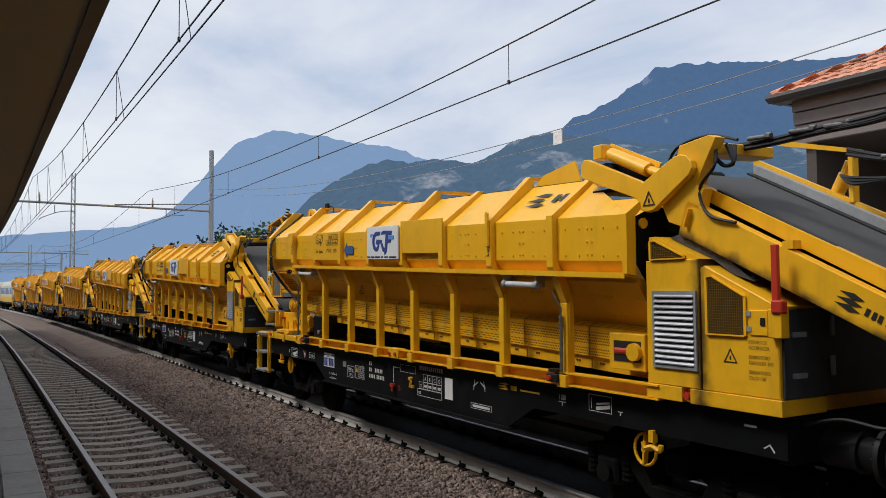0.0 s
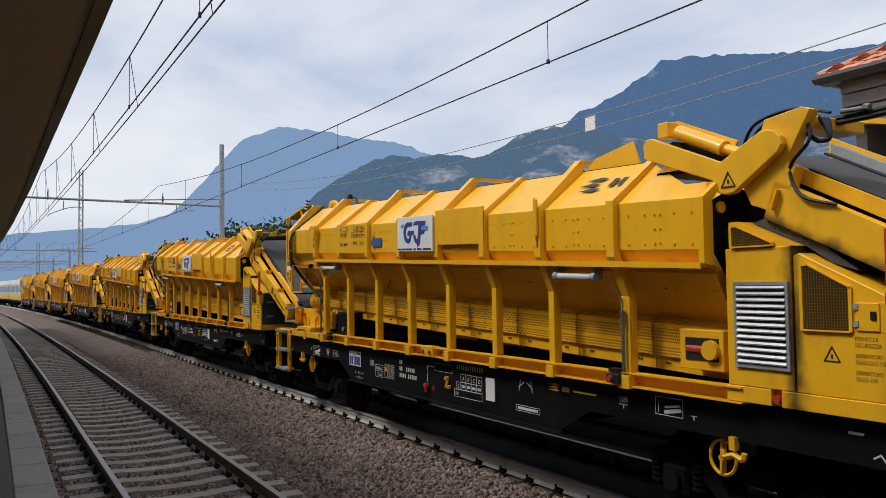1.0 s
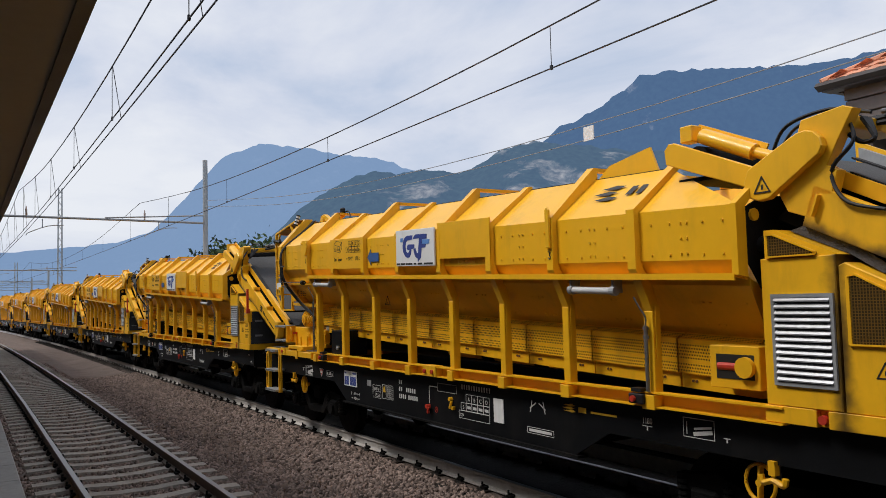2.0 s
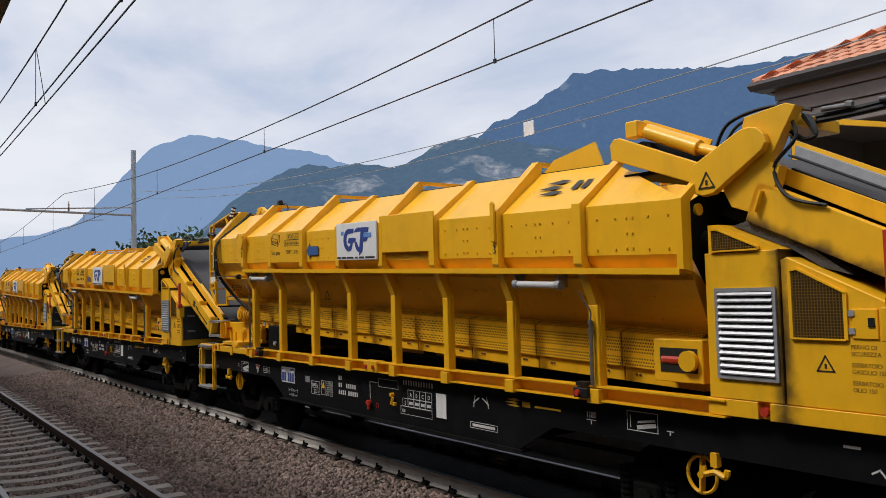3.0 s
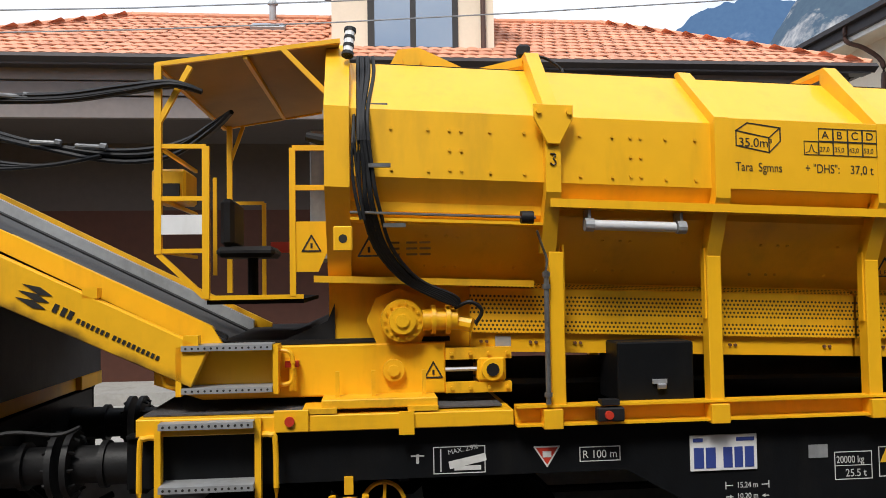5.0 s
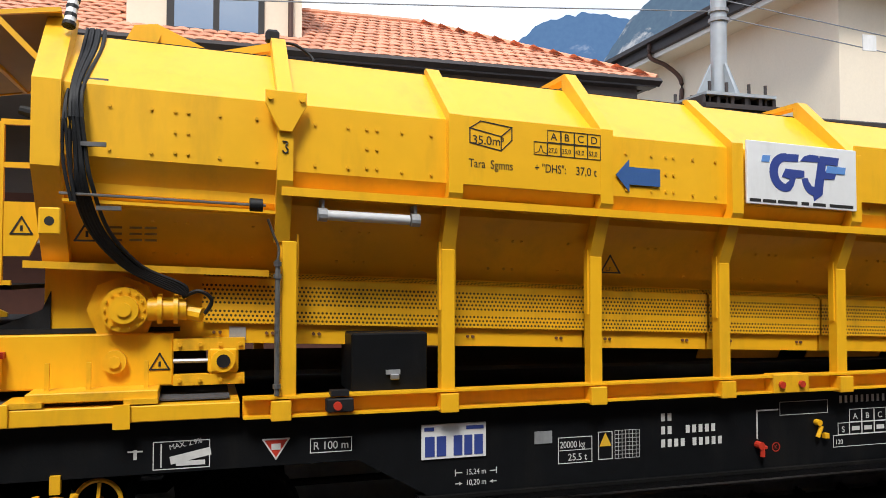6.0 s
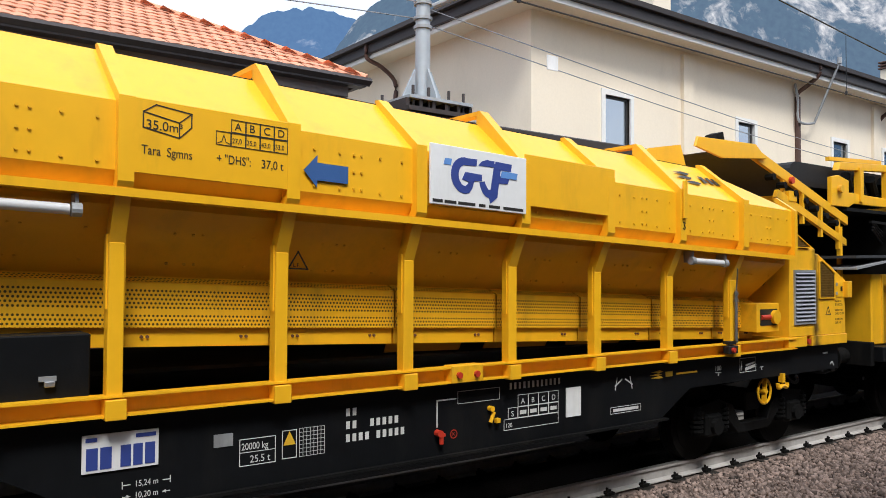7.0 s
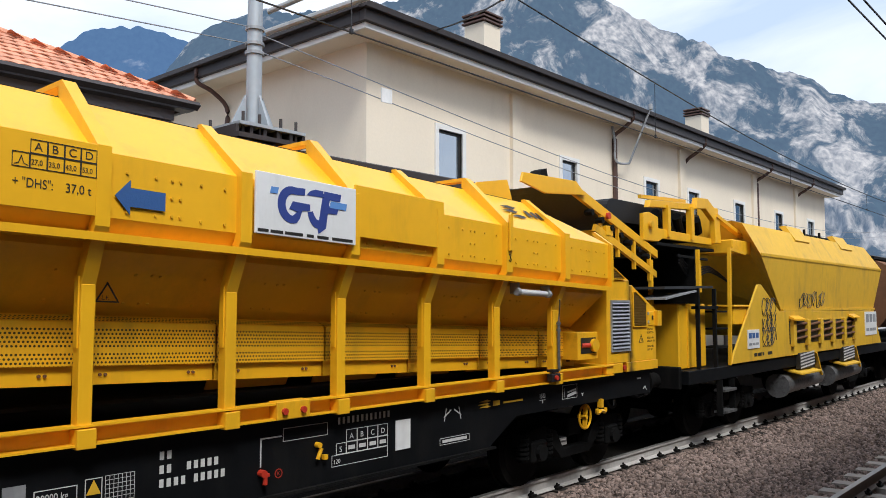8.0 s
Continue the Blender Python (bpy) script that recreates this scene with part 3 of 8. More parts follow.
def wheelset(x, parent):
    for s in (-1, 1):
        bm = rod(B(), (x, s * 0.68, 0.455), (x, s * 0.815, 0.455), 0.455, 28)
        rod(bm, (x, s * 0.655, 0.455), (x, s * 0.68, 0.455), 0.485, 28)
        rod(bm, (x, s * 0.815, 0.455), (x, s * 0.825, 0.455), 0.36, 28)
        part("wheel", bm, M_under, parent, "black wheel with worn tread", smooth=True)
    part("axle", rod(B(), (x, -0.95, 0.455), (x, 0.95, 0.455), 0.085, 12), M_under, parent, smooth=True)


def bogie(xc, root):
    bm = B()
    for s in (-1, 1):
        y = s * 1.0
        prism(bm, [(xc - 1.25, 0.56), (xc - 1.25, 0.70), (xc - 0.75, 0.76), (xc - 0.45, 0.66), (xc - 0.3, 0.42), (xc + 0.3, 0.42), (xc + 0.45, 0.66), (xc + 0.75, 0.76),
                   (xc + 1.25, 0.70), (xc + 1.25, 0.56), (xc + 0.6, 0.52), (xc + 0.35, 0.30), (xc - 0.35, 0.30), (xc - 0.6, 0.52)], y - 0.07, y + 0.07, 0.01)
    box(bm, xc - 0.16, xc + 0.16, -1.05, 1.05, 0.55, 0.80, 0.02)
    box(bm, xc - 0.45, xc + 0.45, -0.5, 0.5, 0.8, 1.0)
    b = part("bogie", bm, M_under, root, "grimy black bogie")
    for x in (xc - 0.9, xc + 0.9):
        wheelset(x, b)
        for s in (-1, 1):
            bm = B()
            box(bm, x - 0.16, x + 0.16, s * 1.0 - 0.12, s * 1.0 + 0.12, 0.33, 0.60, 0.03)
            rod(bm, (x, s * 1.12, 0.455), (x, s * 1.17, 0.455), 0.10, 12)
            for d in (-0.26, 0.26):
                for k in range(5):
                    rod(bm, (x + d, s * 1.03, 0.40 + k * 0.055), (x + d, s * 1.03, 0.43 + k * 0.055), 0.085, 10)
                rod(bm, (x + d, s * 1.03, 0.36), (x + d, s * 1.03, 0.70), 0.06, 10)
            part("axle_box", bm, M_under, b, "greasy axle box with coil springs")
    return b


def buffers(root, x, way):
    for s in (-1, 1):
        bm = B()
        y = s * 0.875
        rod(bm, (x, y, 1.08), (x + way * 0.30, y, 1.08), 0.145, 18)
        rod(bm, (x + way * 0.30, y, 1.08), (x + way * 0.50, y, 1.08), 0.13, 18)
        rod(bm, (x + way * 0.27, y, 1.08), (x + way * 0.31, y, 1.08), 0.165, 18)
        rod(bm, (x + way * 0.49, y, 1.08), (x + way * 0.53, y, 1.08), 0.235, 22)
        for k in range(10):
            a = k * math.pi / 5
            rod(bm, (x + way * 0.455, y + 0.18 * math.cos(a), 1.08 + 0.18 * math.sin(a)), (x + way * 0.49, y + 0.2 * math.cos(a), 1.08 + 0.2 * math.sin(a)), 0.012, 5)
        part("buffer", bm, M_rubber, root, "greasy dark grey buffer", smooth=True)


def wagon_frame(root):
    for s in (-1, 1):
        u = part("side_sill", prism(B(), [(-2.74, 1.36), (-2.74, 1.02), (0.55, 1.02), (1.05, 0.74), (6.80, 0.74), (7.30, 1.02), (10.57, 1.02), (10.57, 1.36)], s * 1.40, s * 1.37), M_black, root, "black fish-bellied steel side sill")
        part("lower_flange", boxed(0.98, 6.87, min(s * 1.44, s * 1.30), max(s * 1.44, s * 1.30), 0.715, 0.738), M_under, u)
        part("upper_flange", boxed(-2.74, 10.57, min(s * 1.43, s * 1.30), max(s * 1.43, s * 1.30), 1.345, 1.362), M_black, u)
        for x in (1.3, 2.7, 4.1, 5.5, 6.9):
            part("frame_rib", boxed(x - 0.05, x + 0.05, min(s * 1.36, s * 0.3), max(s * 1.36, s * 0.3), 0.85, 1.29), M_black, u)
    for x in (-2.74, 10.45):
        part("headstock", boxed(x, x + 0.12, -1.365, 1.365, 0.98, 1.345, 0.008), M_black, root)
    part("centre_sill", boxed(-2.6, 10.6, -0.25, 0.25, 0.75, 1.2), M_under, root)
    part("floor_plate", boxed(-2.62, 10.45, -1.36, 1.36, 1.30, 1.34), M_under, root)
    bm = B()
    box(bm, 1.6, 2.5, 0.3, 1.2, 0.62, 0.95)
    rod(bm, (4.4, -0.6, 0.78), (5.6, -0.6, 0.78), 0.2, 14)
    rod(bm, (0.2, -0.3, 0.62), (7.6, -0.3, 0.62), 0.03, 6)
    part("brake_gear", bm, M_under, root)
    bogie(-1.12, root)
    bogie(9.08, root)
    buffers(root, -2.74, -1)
    buffers(root, 10.57, 1)
    bm = B()
    rod(bm, (10.55, 0, 1.0), (11.12, 0, 0.97), 0.06, 8)
    box(bm, 10.82, 11.02, -0.06, 0.06, 0.85, 1.1)
    part("coupling", bm, M_under, root, "black screw coupling")
    bm = B()
    tube(bm, [(10.58, -0.55, 1.0), (10.9, -0.55, 0.72), (11.15, -0.5, 0.7), (11.3, -0.4, 0.75)], 0.025)
    part("brake_hose", bm, M_rubber, root, "black rubber brake hose")
    bm = B()
    tube(bm, [(10.57, -1.2, 1.28), (10.85, -1.15, 1.36), (11.15, -1.1, 1.33), (11.3, -1.1, 1.38)], 0.016)
    part("brake_hose", bm, M_rubber, root, "black rubber brake hose")


def hopper(root):
    sec = [(-1.05, 3.87), (SIDE, 3.42), (SIDE, 2.98), (-1.50, 2.83), (-1.50, 2.77), (-1.06, 2.30), (-1.06, 1.82), (1.06, 1.82), (1.06, 2.30), (1.50, 2.77), (1.50, 2.83),
           (-SIDE, 2.98), (-SIDE, 3.42), (1.05, 3.87), (1.0, 3.87), (0.55, 2.5), (-0.55, 2.5), (-1.0, 3.87)]
    bm = B()
    prism_x(bm, sec, -1.36, 9.09, lambda y, z, x1: 7.92 if z > 3.7 else (x1 if z > 2.75 else 8.92))
    h = part("hopper", bm, M_yellow, root, "yellow folded steel hopper wall")
    bm = B()
    for s in (-1, 1):
        part("rim_seal", boxed(-1.3, 7.92, s * 1.035 - 0.012, s * 1.035 + 0.012, 3.868, 3.878), M_rubber, h, "black rubber edge strip")
    # Added black sheet: darkens the end face where shade falls.
    part("end_curtain", prism_x(B(), [(-1.5, 2.92), (-1.57, 3.0), (-1.57, 3.38), (-1.3, 3.5), (1.3, 3.5), (1.57, 3.38), (1.57, 3.0), (1.5, 2.92), (1.2, 2.5), (-1.2, 2.5)], 9.092, 9.106), M_under, h, "added black sheet standing in for shade on the hopper end")
    for s in (-1, 1):
        part("end_rib", prism_x(B(), [(s * 1.54, 2.84), (s * 1.655, 2.86), (s * 1.655, 3.42), (s * 1.40, 3.60), (s * 1.37, 3.57), (s * 1.54, 3.40)], 9.05, 9.11), M_yellow, h)
    # ledge under the side plates
    for s in (-1, 1):
        part("ledge", prism_x(B(), [(s * 1.50, 2.85), (s * 1.66, 2.87), (s * 1.66, 2.815), (s * 1.645, 2.815), (s * 1.645, 2.845), (s * 1.50, 2.815)], 0.0, 9.07), M_yellow, h)
        part("ledge", prism_x(B(), [(s * 1.48, 2.72), (s * 1.56, 2.72), (s * 1.56, 2.70), (s * 1.47, 2.69)], -1.3, 0.0), M_yellow, h)
    # lower covers with punched holes and plain skirts, bay by bay
    bays = [(-0.48, 0.07)] + [(POSTS[i] + 0.07, POSTS[i + 1] + 0.05) for i in range(7)] + [(8.05, 8.9)]
    for x0, x1 in bays:
        for s in (-1, 1):
            bm = prism_x(B(), [(s * 1.03, 2.345), (s * 1.20, 2.275), (s * 1.20, 1.965), (s * 1.19, 1.965), (s * 1.19, 2.265), (s * 1.03, 2.33)], x0, x1)
            part("perforated_cover", bm, M_perf, h, "yellow sheet with rows of punched holes")
            k0 = part("skirt_plate", prism_x(B(), [(s * 1.06, 1.99), (s * 1.165, 1.965), (s * 1.165, 1.83), (s * 1.09, 1.83)], x0, x1), M_yellow, h)
            bm = B()
            for k in (0.18, 0.82):
                xx = x0 + k * (x1 - x0)
                rod(bm, (xx - 0.02, s * 1.165, 1.90), (xx - 0.02, s * 1.18, 1.90), 0.012, 6)
                rod(bm, (xx + 0.02, s * 1.165, 1.90), (xx + 0.02, s * 1.18, 1.90), 0.012, 6)
            part("skirt_bolts", bm, M_rust, k0, "rusty bolt heads")
    # yellow trough plates that show under the skirts of the engine half
    for x0, x1 in bays[4:8]:
        for s in (-1, 1):
            part("trough_plate", prism_x(B(), [(s * 1.0, 1.90), (s * 1.015, 1.90), (s * 0.93, 1.66), (s * 0.915, 1.66)], x0 + 0.06, x1 - 0.22), M_yellow, h)
    # bottom conveyor under the hopper
    bm = B()
    box(bm, -0.2, 9.2, -0.9, 0.9, 1.56, 1.60)
    part("bottom_belt", bm, M_belt, h, "dark conveyor belt seen under the hopper")
    # bolts in rows
    bm = B()
    for i in range(len(POSTS) + 1):
        a = -1.25 if i == 0 else POSTS[i - 1]
        b = 9.1 if i == len(POSTS) else POSTS[i]
        for f in (0.17, 0.36, 0.47, 0.53, 0.68, 0.86):
            x = a + f * (b - a)
            for z in (3.30, 3.17, 3.04) if f in (0.47, 0.53) else (3.30, 3.03):
                for s in (-1, 1):
                    rod(bm, (x, s * 1.61, z), (x, s * 1.622, z), 0.011, 6)
            if f in (0.36, 0.47, 0.53, 0.86):
                for z in (2.62, 2.42):
                    t = (z - 2.30) / 0.47
                    y = 1.06 + t * 0.44
                    for s in (-1, 1):
                        rod(bm, (x, s * (y - 0.004), z + 0.004), (x, s * (y + 0.008), z - 0.008), 0.011, 6)
    part("bolt_rows", bm, M_yellow_dirty, h, "rows of bolt heads")
    # ribs, posts and cross beams
    for i, x in enumerate(POSTS):
        for s in (-1, 1):
            w = 0.05
            bm = B()
            t = 4.0 if i % 2 == 0 else 3.91
            inner, outer = SIDE + 0.02, SIDE - 0.065
            pl_ = [(-1.03, 3.88), (-1.03, t), (-1.08, t), (outer, 3.45), (outer, 2.91), (-1.60, 2.77), (-1.49, 2.52), (-1.40, 2.52), (-1.48, 2.77), (inner, 2.93), (inner, 3.41)]
            prism_x(bm, [(-s * y, z) for y, z in pl_], x - w, x + w)
            part("rib", bm, M_yellow, h)
            bm = B()
            wide = 0.065 if i == 7 else 0.055
            xp = x + (0.05 if i == 0 else 0.0)
            box(bm, xp - wide * 0.9, xp + wide * 0.9, min(s * 1.40, s * 1.50), max(s * 1.40, s * 1.50), 1.47, 2.53, 0.006)
            for d in (-1, 1):
                prism_x(bm, [(s * 1.42, 2.10), (s * 1.475, 2.10), (s * 1.475, 2.58), (s * 1.42, 2.58)], xp + d * wide - 0.006, xp + d * wide + 0.006)
            box(bm, x - wide - 0.01, x + wide + 0.01, min(s * 1.405, s * 1.545), max(s * 1.405, s * 1.545), 1.335, 1.465, 0.004)
            part("post", bm, M_yellow, h)
        if i % 2 == 0:
            bm = B()
            bar(bm, (x, -1.04, 3.98), (x, 1.04, 3.98), 0.10, 0.04)
            part("cross_beam", bm, M_yellow, h)
    # side channel on top of the frame
    for s in (-1, 1):
        y0 = s * 1.41
        part("side_channel", prism_x(B(), [(s * 1.41, 1.352), (s * 1.52, 1.352), (s * 1.52, 1.366), (s * 1.425, 1.366), (s * 1.425, 1.475), (s * 1.52, 1.475), (s * 1.52, 1.49), (s * 1.41, 1.49)], -0.22, 9.33),
             M_yellow, root, "yellow channel along the frame, dusty on top")
        bm = B()
        box(bm, 3.86, 4.20, min(y0, s * 1.535), max(y0, s * 1.535), 1.352, 1.50, 0.006)
        c = part("twist_lock_plate", bm, M_yellow_dirty, root)
        for xx in (3.93, 4.12):
            part("red_bolt", rod(B(), (xx, s * 1.53, 1.42), (xx, s * 1.56, 1.42), 0.028, 8), M_red, c, "red locking bolt")
    # hanging hooks
    for x in (POSTS[0], POSTS[6]):
        bm = B()
        if x < 1:
            prism(bm, [(x - 0.13, 3.48), (x + 0.13, 3.48), (x + 0.13, 3.39), (x + 0.04, 3.22), (x - 0.04, 3.22), (x - 0.13, 3.39)], SIDE - 0.095, SIDE - 0.068, 0.004)
            for d in (-0.10, 0.10):
                rod(bm, (x + d, SIDE - 0.095, 3.43), (x + d, SIDE - 0.115, 3.43), 0.018, 8)
        else:
            prism(bm, [(x - 0.03, 3.14), (x - 0.03, 3.53), (x, 3.56), (x + 0.03, 3.53), (x + 0.03, 3.14)], SIDE - 0.095, SIDE - 0.068, 0.004)
        b = part("lifting_bracket", bm, M_yellow, h)
        z = 3.16 if x < 1 else 3.10
        part("hook_mark", tube(B(), [(x - 0.02, SIDE - 0.071, z), (x + 0.016, SIDE - 0.071, z - 0.005), (x, SIDE - 0.071, z - 0.03), (x + 0.018, SIDE - 0.071, z - 0.055), (x, SIDE - 0.071, z - 0.075), (x - 0.02, SIDE - 0.071, z - 0.06)], 0.005, 5, 3), M_ink_and_recess, b, "small dark hook mark")
    # end frame at the conveyor end
    bm = B()
    for s in (-1, 1):
        prism_x(bm, [(s * 1.0, 3.96), (s * 1.16, 3.96), (s * 1.66, 3.42), (s * 1.66, 2.90), (s * 1.50, 2.70), (s * 1.20, 2.30), (s * 1.05, 2.30), (s * 1.40, 2.74), (s * 1.56, 2.92), (s * 1.56, 3.36), (s * 1.08, 3.86)], -1.46, -1.30)
        prism_x(bm, [(s * 0.8, 1.86), (s * 1.12, 1.86), (s * 1.12, 2.30), (s * 0.8, 2.30)], -1.46, -0.4)
    box(bm, -1.46, -1.36, -1.05, 1.05, 2.3, 3.9)
    part("end_frame", bm, M_yellow, h)
    bm = B()
    box(bm, -1.55, -0.05, -1.34, -1.10, 2.29, 2.335)
    part("ledge_plate", bm, M_yellow_dirty, h)
    # guide fins over the far end
    for s in (-1, 1):
        bm = B()
        prism(bm, [(6.90, 3.88), (7.06, 4.0), (7.64, 4.12), (7.74, 3.88)], s * 1.02 - 0.012, s * 1.02 + 0.012)
        part("guide_fin", bm, M_yellow, h)
    return h


def plates(root):
    """Side plates, printed panels and lamps of one wagon."""
    y = SIDE - 0.012
    p = part("data_plate", boxed(1.175, 2.34, y - 0.05, y - 0.03, 2.885, 3.365, 0.004), M_yellow, root, "yellow plate with printed load figures")
    yy = y - 0.052
    bm = B()
    A = [(1.33, 3.12), (1.56, 3.08), (1.56, 3.18), (1.33, 3.22)]
    for a, b in zip(A, A[1:] + A[:1]):
        stroke(bm, a, b, 0.008, yy + 0.002)
    for a, b in (((1.33, 3.22), (1.41, 3.275)), ((1.41, 3.275), (1.64, 3.25)), ((1.64, 3.25), (1.56, 3.18)), ((1.64, 3.25), (1.64, 3.16)), ((1.64, 3.16), (1.56, 3.08))):
        stroke(bm, a, b, 0.008, yy + 0.002)
    part("printed_box_symbol", bm, M_ink_and_recess, p)
    lettering("volume_figure", "35.0m³", 0.085, 1.345, yy, 3.115, M_ink_and_recess, p)
    lettering("tare_line", "Tara  Sgmns", 0.085, 1.32, yy, 2.95, M_ink_and_recess, p, squeeze=0.78)
    lettering("tare_line", '+ "DHS":', 0.085, 1.81, yy, 2.955, M_ink_and_recess, p, squeeze=0.78)
    lettering("tare_line", "37,0 t", 0.085, 2.13, yy, 2.955, M_ink_and_recess, p, squeeze=0.85)
    bm = B()
    for i in range(4):
        outline(bm, 1.91 + i * 0.105, 2.015 + i * 0.105, 3.17, 3.26, yy, 0.005)
        outline(bm, 1.91 + i * 0.105, 2.015 + i * 0.105, 3.075, 3.17, yy, 0.005)
    outline(bm, 1.805, 1.91, 3.075, 3.17, yy, 0.005)
    part("load_table", bm, M_ink_and_recess, p)
    for i, (a, b) in enumerate((("A", "27,0"), ("B", "35,0"), ("C", "43,0"), ("D", "53,0"))):
        lettering("table_letter", a, 0.075, 1.935 + i * 0.105, yy, 3.19, M_ink_and_recess, p)
        lettering("table_figure", b, 0.048, 1.918 + i * 0.105, yy, 3.10, M_ink_and_recess, p, squeeze=0.85)
    # the load table's first box holds a small printed arch
    bm = B()
    for a, b in (((1.82, 3.09), (1.845, 3.10)), ((1.845, 3.10), (1.86, 3.145)), ((1.86, 3.145), (1.875, 3.10)), ((1.875, 3.10), (1.90, 3.09))):
        stroke(bm, a, b, 0.005, yy + 0.002)
    part("table_symbol", bm, M_ink_and_recess, p)
    for o in p.children:
        for v in o.data.vertices:
            v.co.x -= 0.06
            v.co.z += 0.06
    bm = B()
    prism(bm, [(2.42, 3.02), (2.53, 3.14), (2.53, 3.085), (2.79, 3.085), (2.79, 2.955), (2.53, 2.955), (2.53, 2.90)], y - 0.006, y)
    part("direction_arrow", bm, M_arrow, root, "blue printed arrow")
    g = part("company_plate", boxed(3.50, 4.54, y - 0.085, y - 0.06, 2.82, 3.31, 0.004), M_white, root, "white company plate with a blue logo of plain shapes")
    yl = y - 0.087
    def logo(nm, mat, pts, lift=0.0):
        """Flat printed shape; pts in millimetres from the plate's lower left corner."""
        part(nm, prism(B(), [(3.50 + x / 1000, 2.82 + z / 1000) for x, z in pts], yl - 0.002 - lift, yl + 0.002), mat, g)
    def arc(cx, cz, rx, rz, a0, a1, n):
        return [(cx + rx * math.cos(radians(a0 + (a1 - a0) * k / n)), cz + rz * math.sin(radians(a0 + (a1 - a0) * k / n))) for k in range(n + 1)]
    ring = arc(345, 262, 142, 150, 78, 290, 16)
    hole = arc(352, 262, 72, 88, 285, 80, 14)
    logo("logo_shape", M_blue, ring + [(424, 160), (440, 215)] + [(398, 212)] + hole[1:] + [(470, 355), (478, 412)])
    logo("logo_shape", M_blue, [(318, 228), (352, 292), (528, 288), (528, 236), (446, 226), (424, 160), (394, 175), (398, 212)], 0.001)
    logo("logo_shape", M_blue, [(492, 362), (530, 402), (582, 420), (668, 418), (662, 366)])
    bowl = arc(615, 250, 112, 150, 190, 268, 8)
    logo("logo_shape", M_blue, bowl + [(620, 55), (700, 110), (742, 400), (668, 400), (625, 168), (598, 172), (572, 205), (558, 236)])
    logo("logo_shape", M_blue, [(680, 418), (864, 414), (852, 352), (738, 352), (728, 300), (842, 306), (818, 240), (716, 236), (696, 130), (640, 130)], 0.001)
    logo("logo_streak", M_lightblue, [(128, 330), (142, 382), (212, 384), (200, 332)])
    logo("logo_streak", M_lightblue, [(736, 288), (752, 344), (930, 342), (918, 286)], 0.002)
    bm = B()
    for x0, x1 in ((3.52, 3.62), (3.64, 3.76), (3.78, 3.96), (4.0, 4.07), (4.11, 4.23), (4.27, 4.5)):
        box(bm, x0, x1, yl - 0.001, yl + 0.002, 2.838, 2.862)
    part("small_print", bm, M_ink_and_recess, g, "dark unreadable line of small print")
    part("side_plate", boxed(4.56, 5.74, y - 0.05, y - 0.03, 2.86, 3.32, 0.004), M_yellow, root, "plain yellow cover plate")
    # maker's mark on the slanted roof plate
    bm = B()
    for x0, z0 in ((7.18, 3.71), (7.13, 3.65), (7.20, 3.59)):
        vs = [(x0, z0), (x0 + 0.20, z0 + 0.03), (x0 + 0.34, z0 + 0.015), (x0 + 0.24, z0 - 0.015)]
        f = [bm.verts.new((x, -1.05 - (3.87 - z) * (0.56 / 0.45) - 0.012, z + 0.012)) for x, z in vs]
        bm.faces.new(f)
    for x0 in (7.62, 7.75, 7.86):
        f = [bm.verts.new((x, -1.05 - (3.87 - z) * (0.56 / 0.45) - 0.012, z + 0.012)) for x, z in ((x0, 3.62), (x0 + 0.08, 3.62), (x0 + 0.09, 3.71), (x0 + 0.01, 3.71))]
        bm.faces.new(f)
    part("maker_mark", bm, M_ink_and_recess, root, "dark maker's mark of plain shapes")
    # fluorescent lamps
    for x0, x1 in ((0.24, 0.92), (7.03, 7.68)):
        bm = rod(B(), (x0 + 0.06, -1.60, 2.71), (x1 - 0.06, -1.60, 2.71), 0.035, 12)
        t = part("lamp", bm, M_tube, root, "clear tube work lamp", smooth=True)
        bm = B()
        for a in (x0, x1 - 0.05):
            rod(bm, (a, -1.60, 2.71), (a + 0.06, -1.60, 2.71), 0.045, 12)
            box(bm, a + 0.02, a + 0.04, -1.62, -1.50, 2.69, 2.81)
        part("lamp_end", bm, M_zinc, t)
    # standing pipes beside the end posts
    for x in (POSTS[0] - 0.03, POSTS[7]):
        bm = rod(B(), (x, -1.535, 1.50), (x, -1.535, 2.40), 0.018, 8)
        for z in (1.55, 2.28, 2.36):
            rod(bm, (x, -1.535, z), (x, -1.535, z + 0.03), 0.027, 8)
        tube(bm, [(x, -1.535, 2.40), (x + 0.005, -1.54, 2.48), (x - 0.03, -1.57, 2.56), (x - 0.07, -1.60, 2.66)], 0.009, 5)
        part("cable_pipe", bm, M_coupling, root, "grey cable conduit", smooth=True)
    # rod with a rubber knob near the end frame
    bm = rod(B(), (-1.3, -1.66, 2.74), (-0.10, -1.66, 2.74), 0.009, 6)
    r = part("safety_line", bm, M_coupling, root, "thin grey steel rod")
    part("rubber_knob", rod(B(), (-0.20, -1.67, 2.74), (-0.12, -1.67, 2.74), 0.042, 12), M_rubber, r, "round black rubber knob", smooth=True)
    # push button boxes
    for x in (0.40, 7.86):
        b = part("button_box", boxed(x - 0.09, x + 0.09, -1.58, -1.50, 1.38, 1.47, 0.008), M_rubber, root, "black control box")
        part("stop_button", rod(B(), (x - 0.02, -1.58, 1.425), (x - 0.02, -1.61, 1.425), 0.028, 10), M_red, b, "red stop button", smooth=True)
        part("button_cover", boxed(x - 0.06, x + 0.06, -1.57, -1.48, 1.485, 1.52), M_rubber, b)
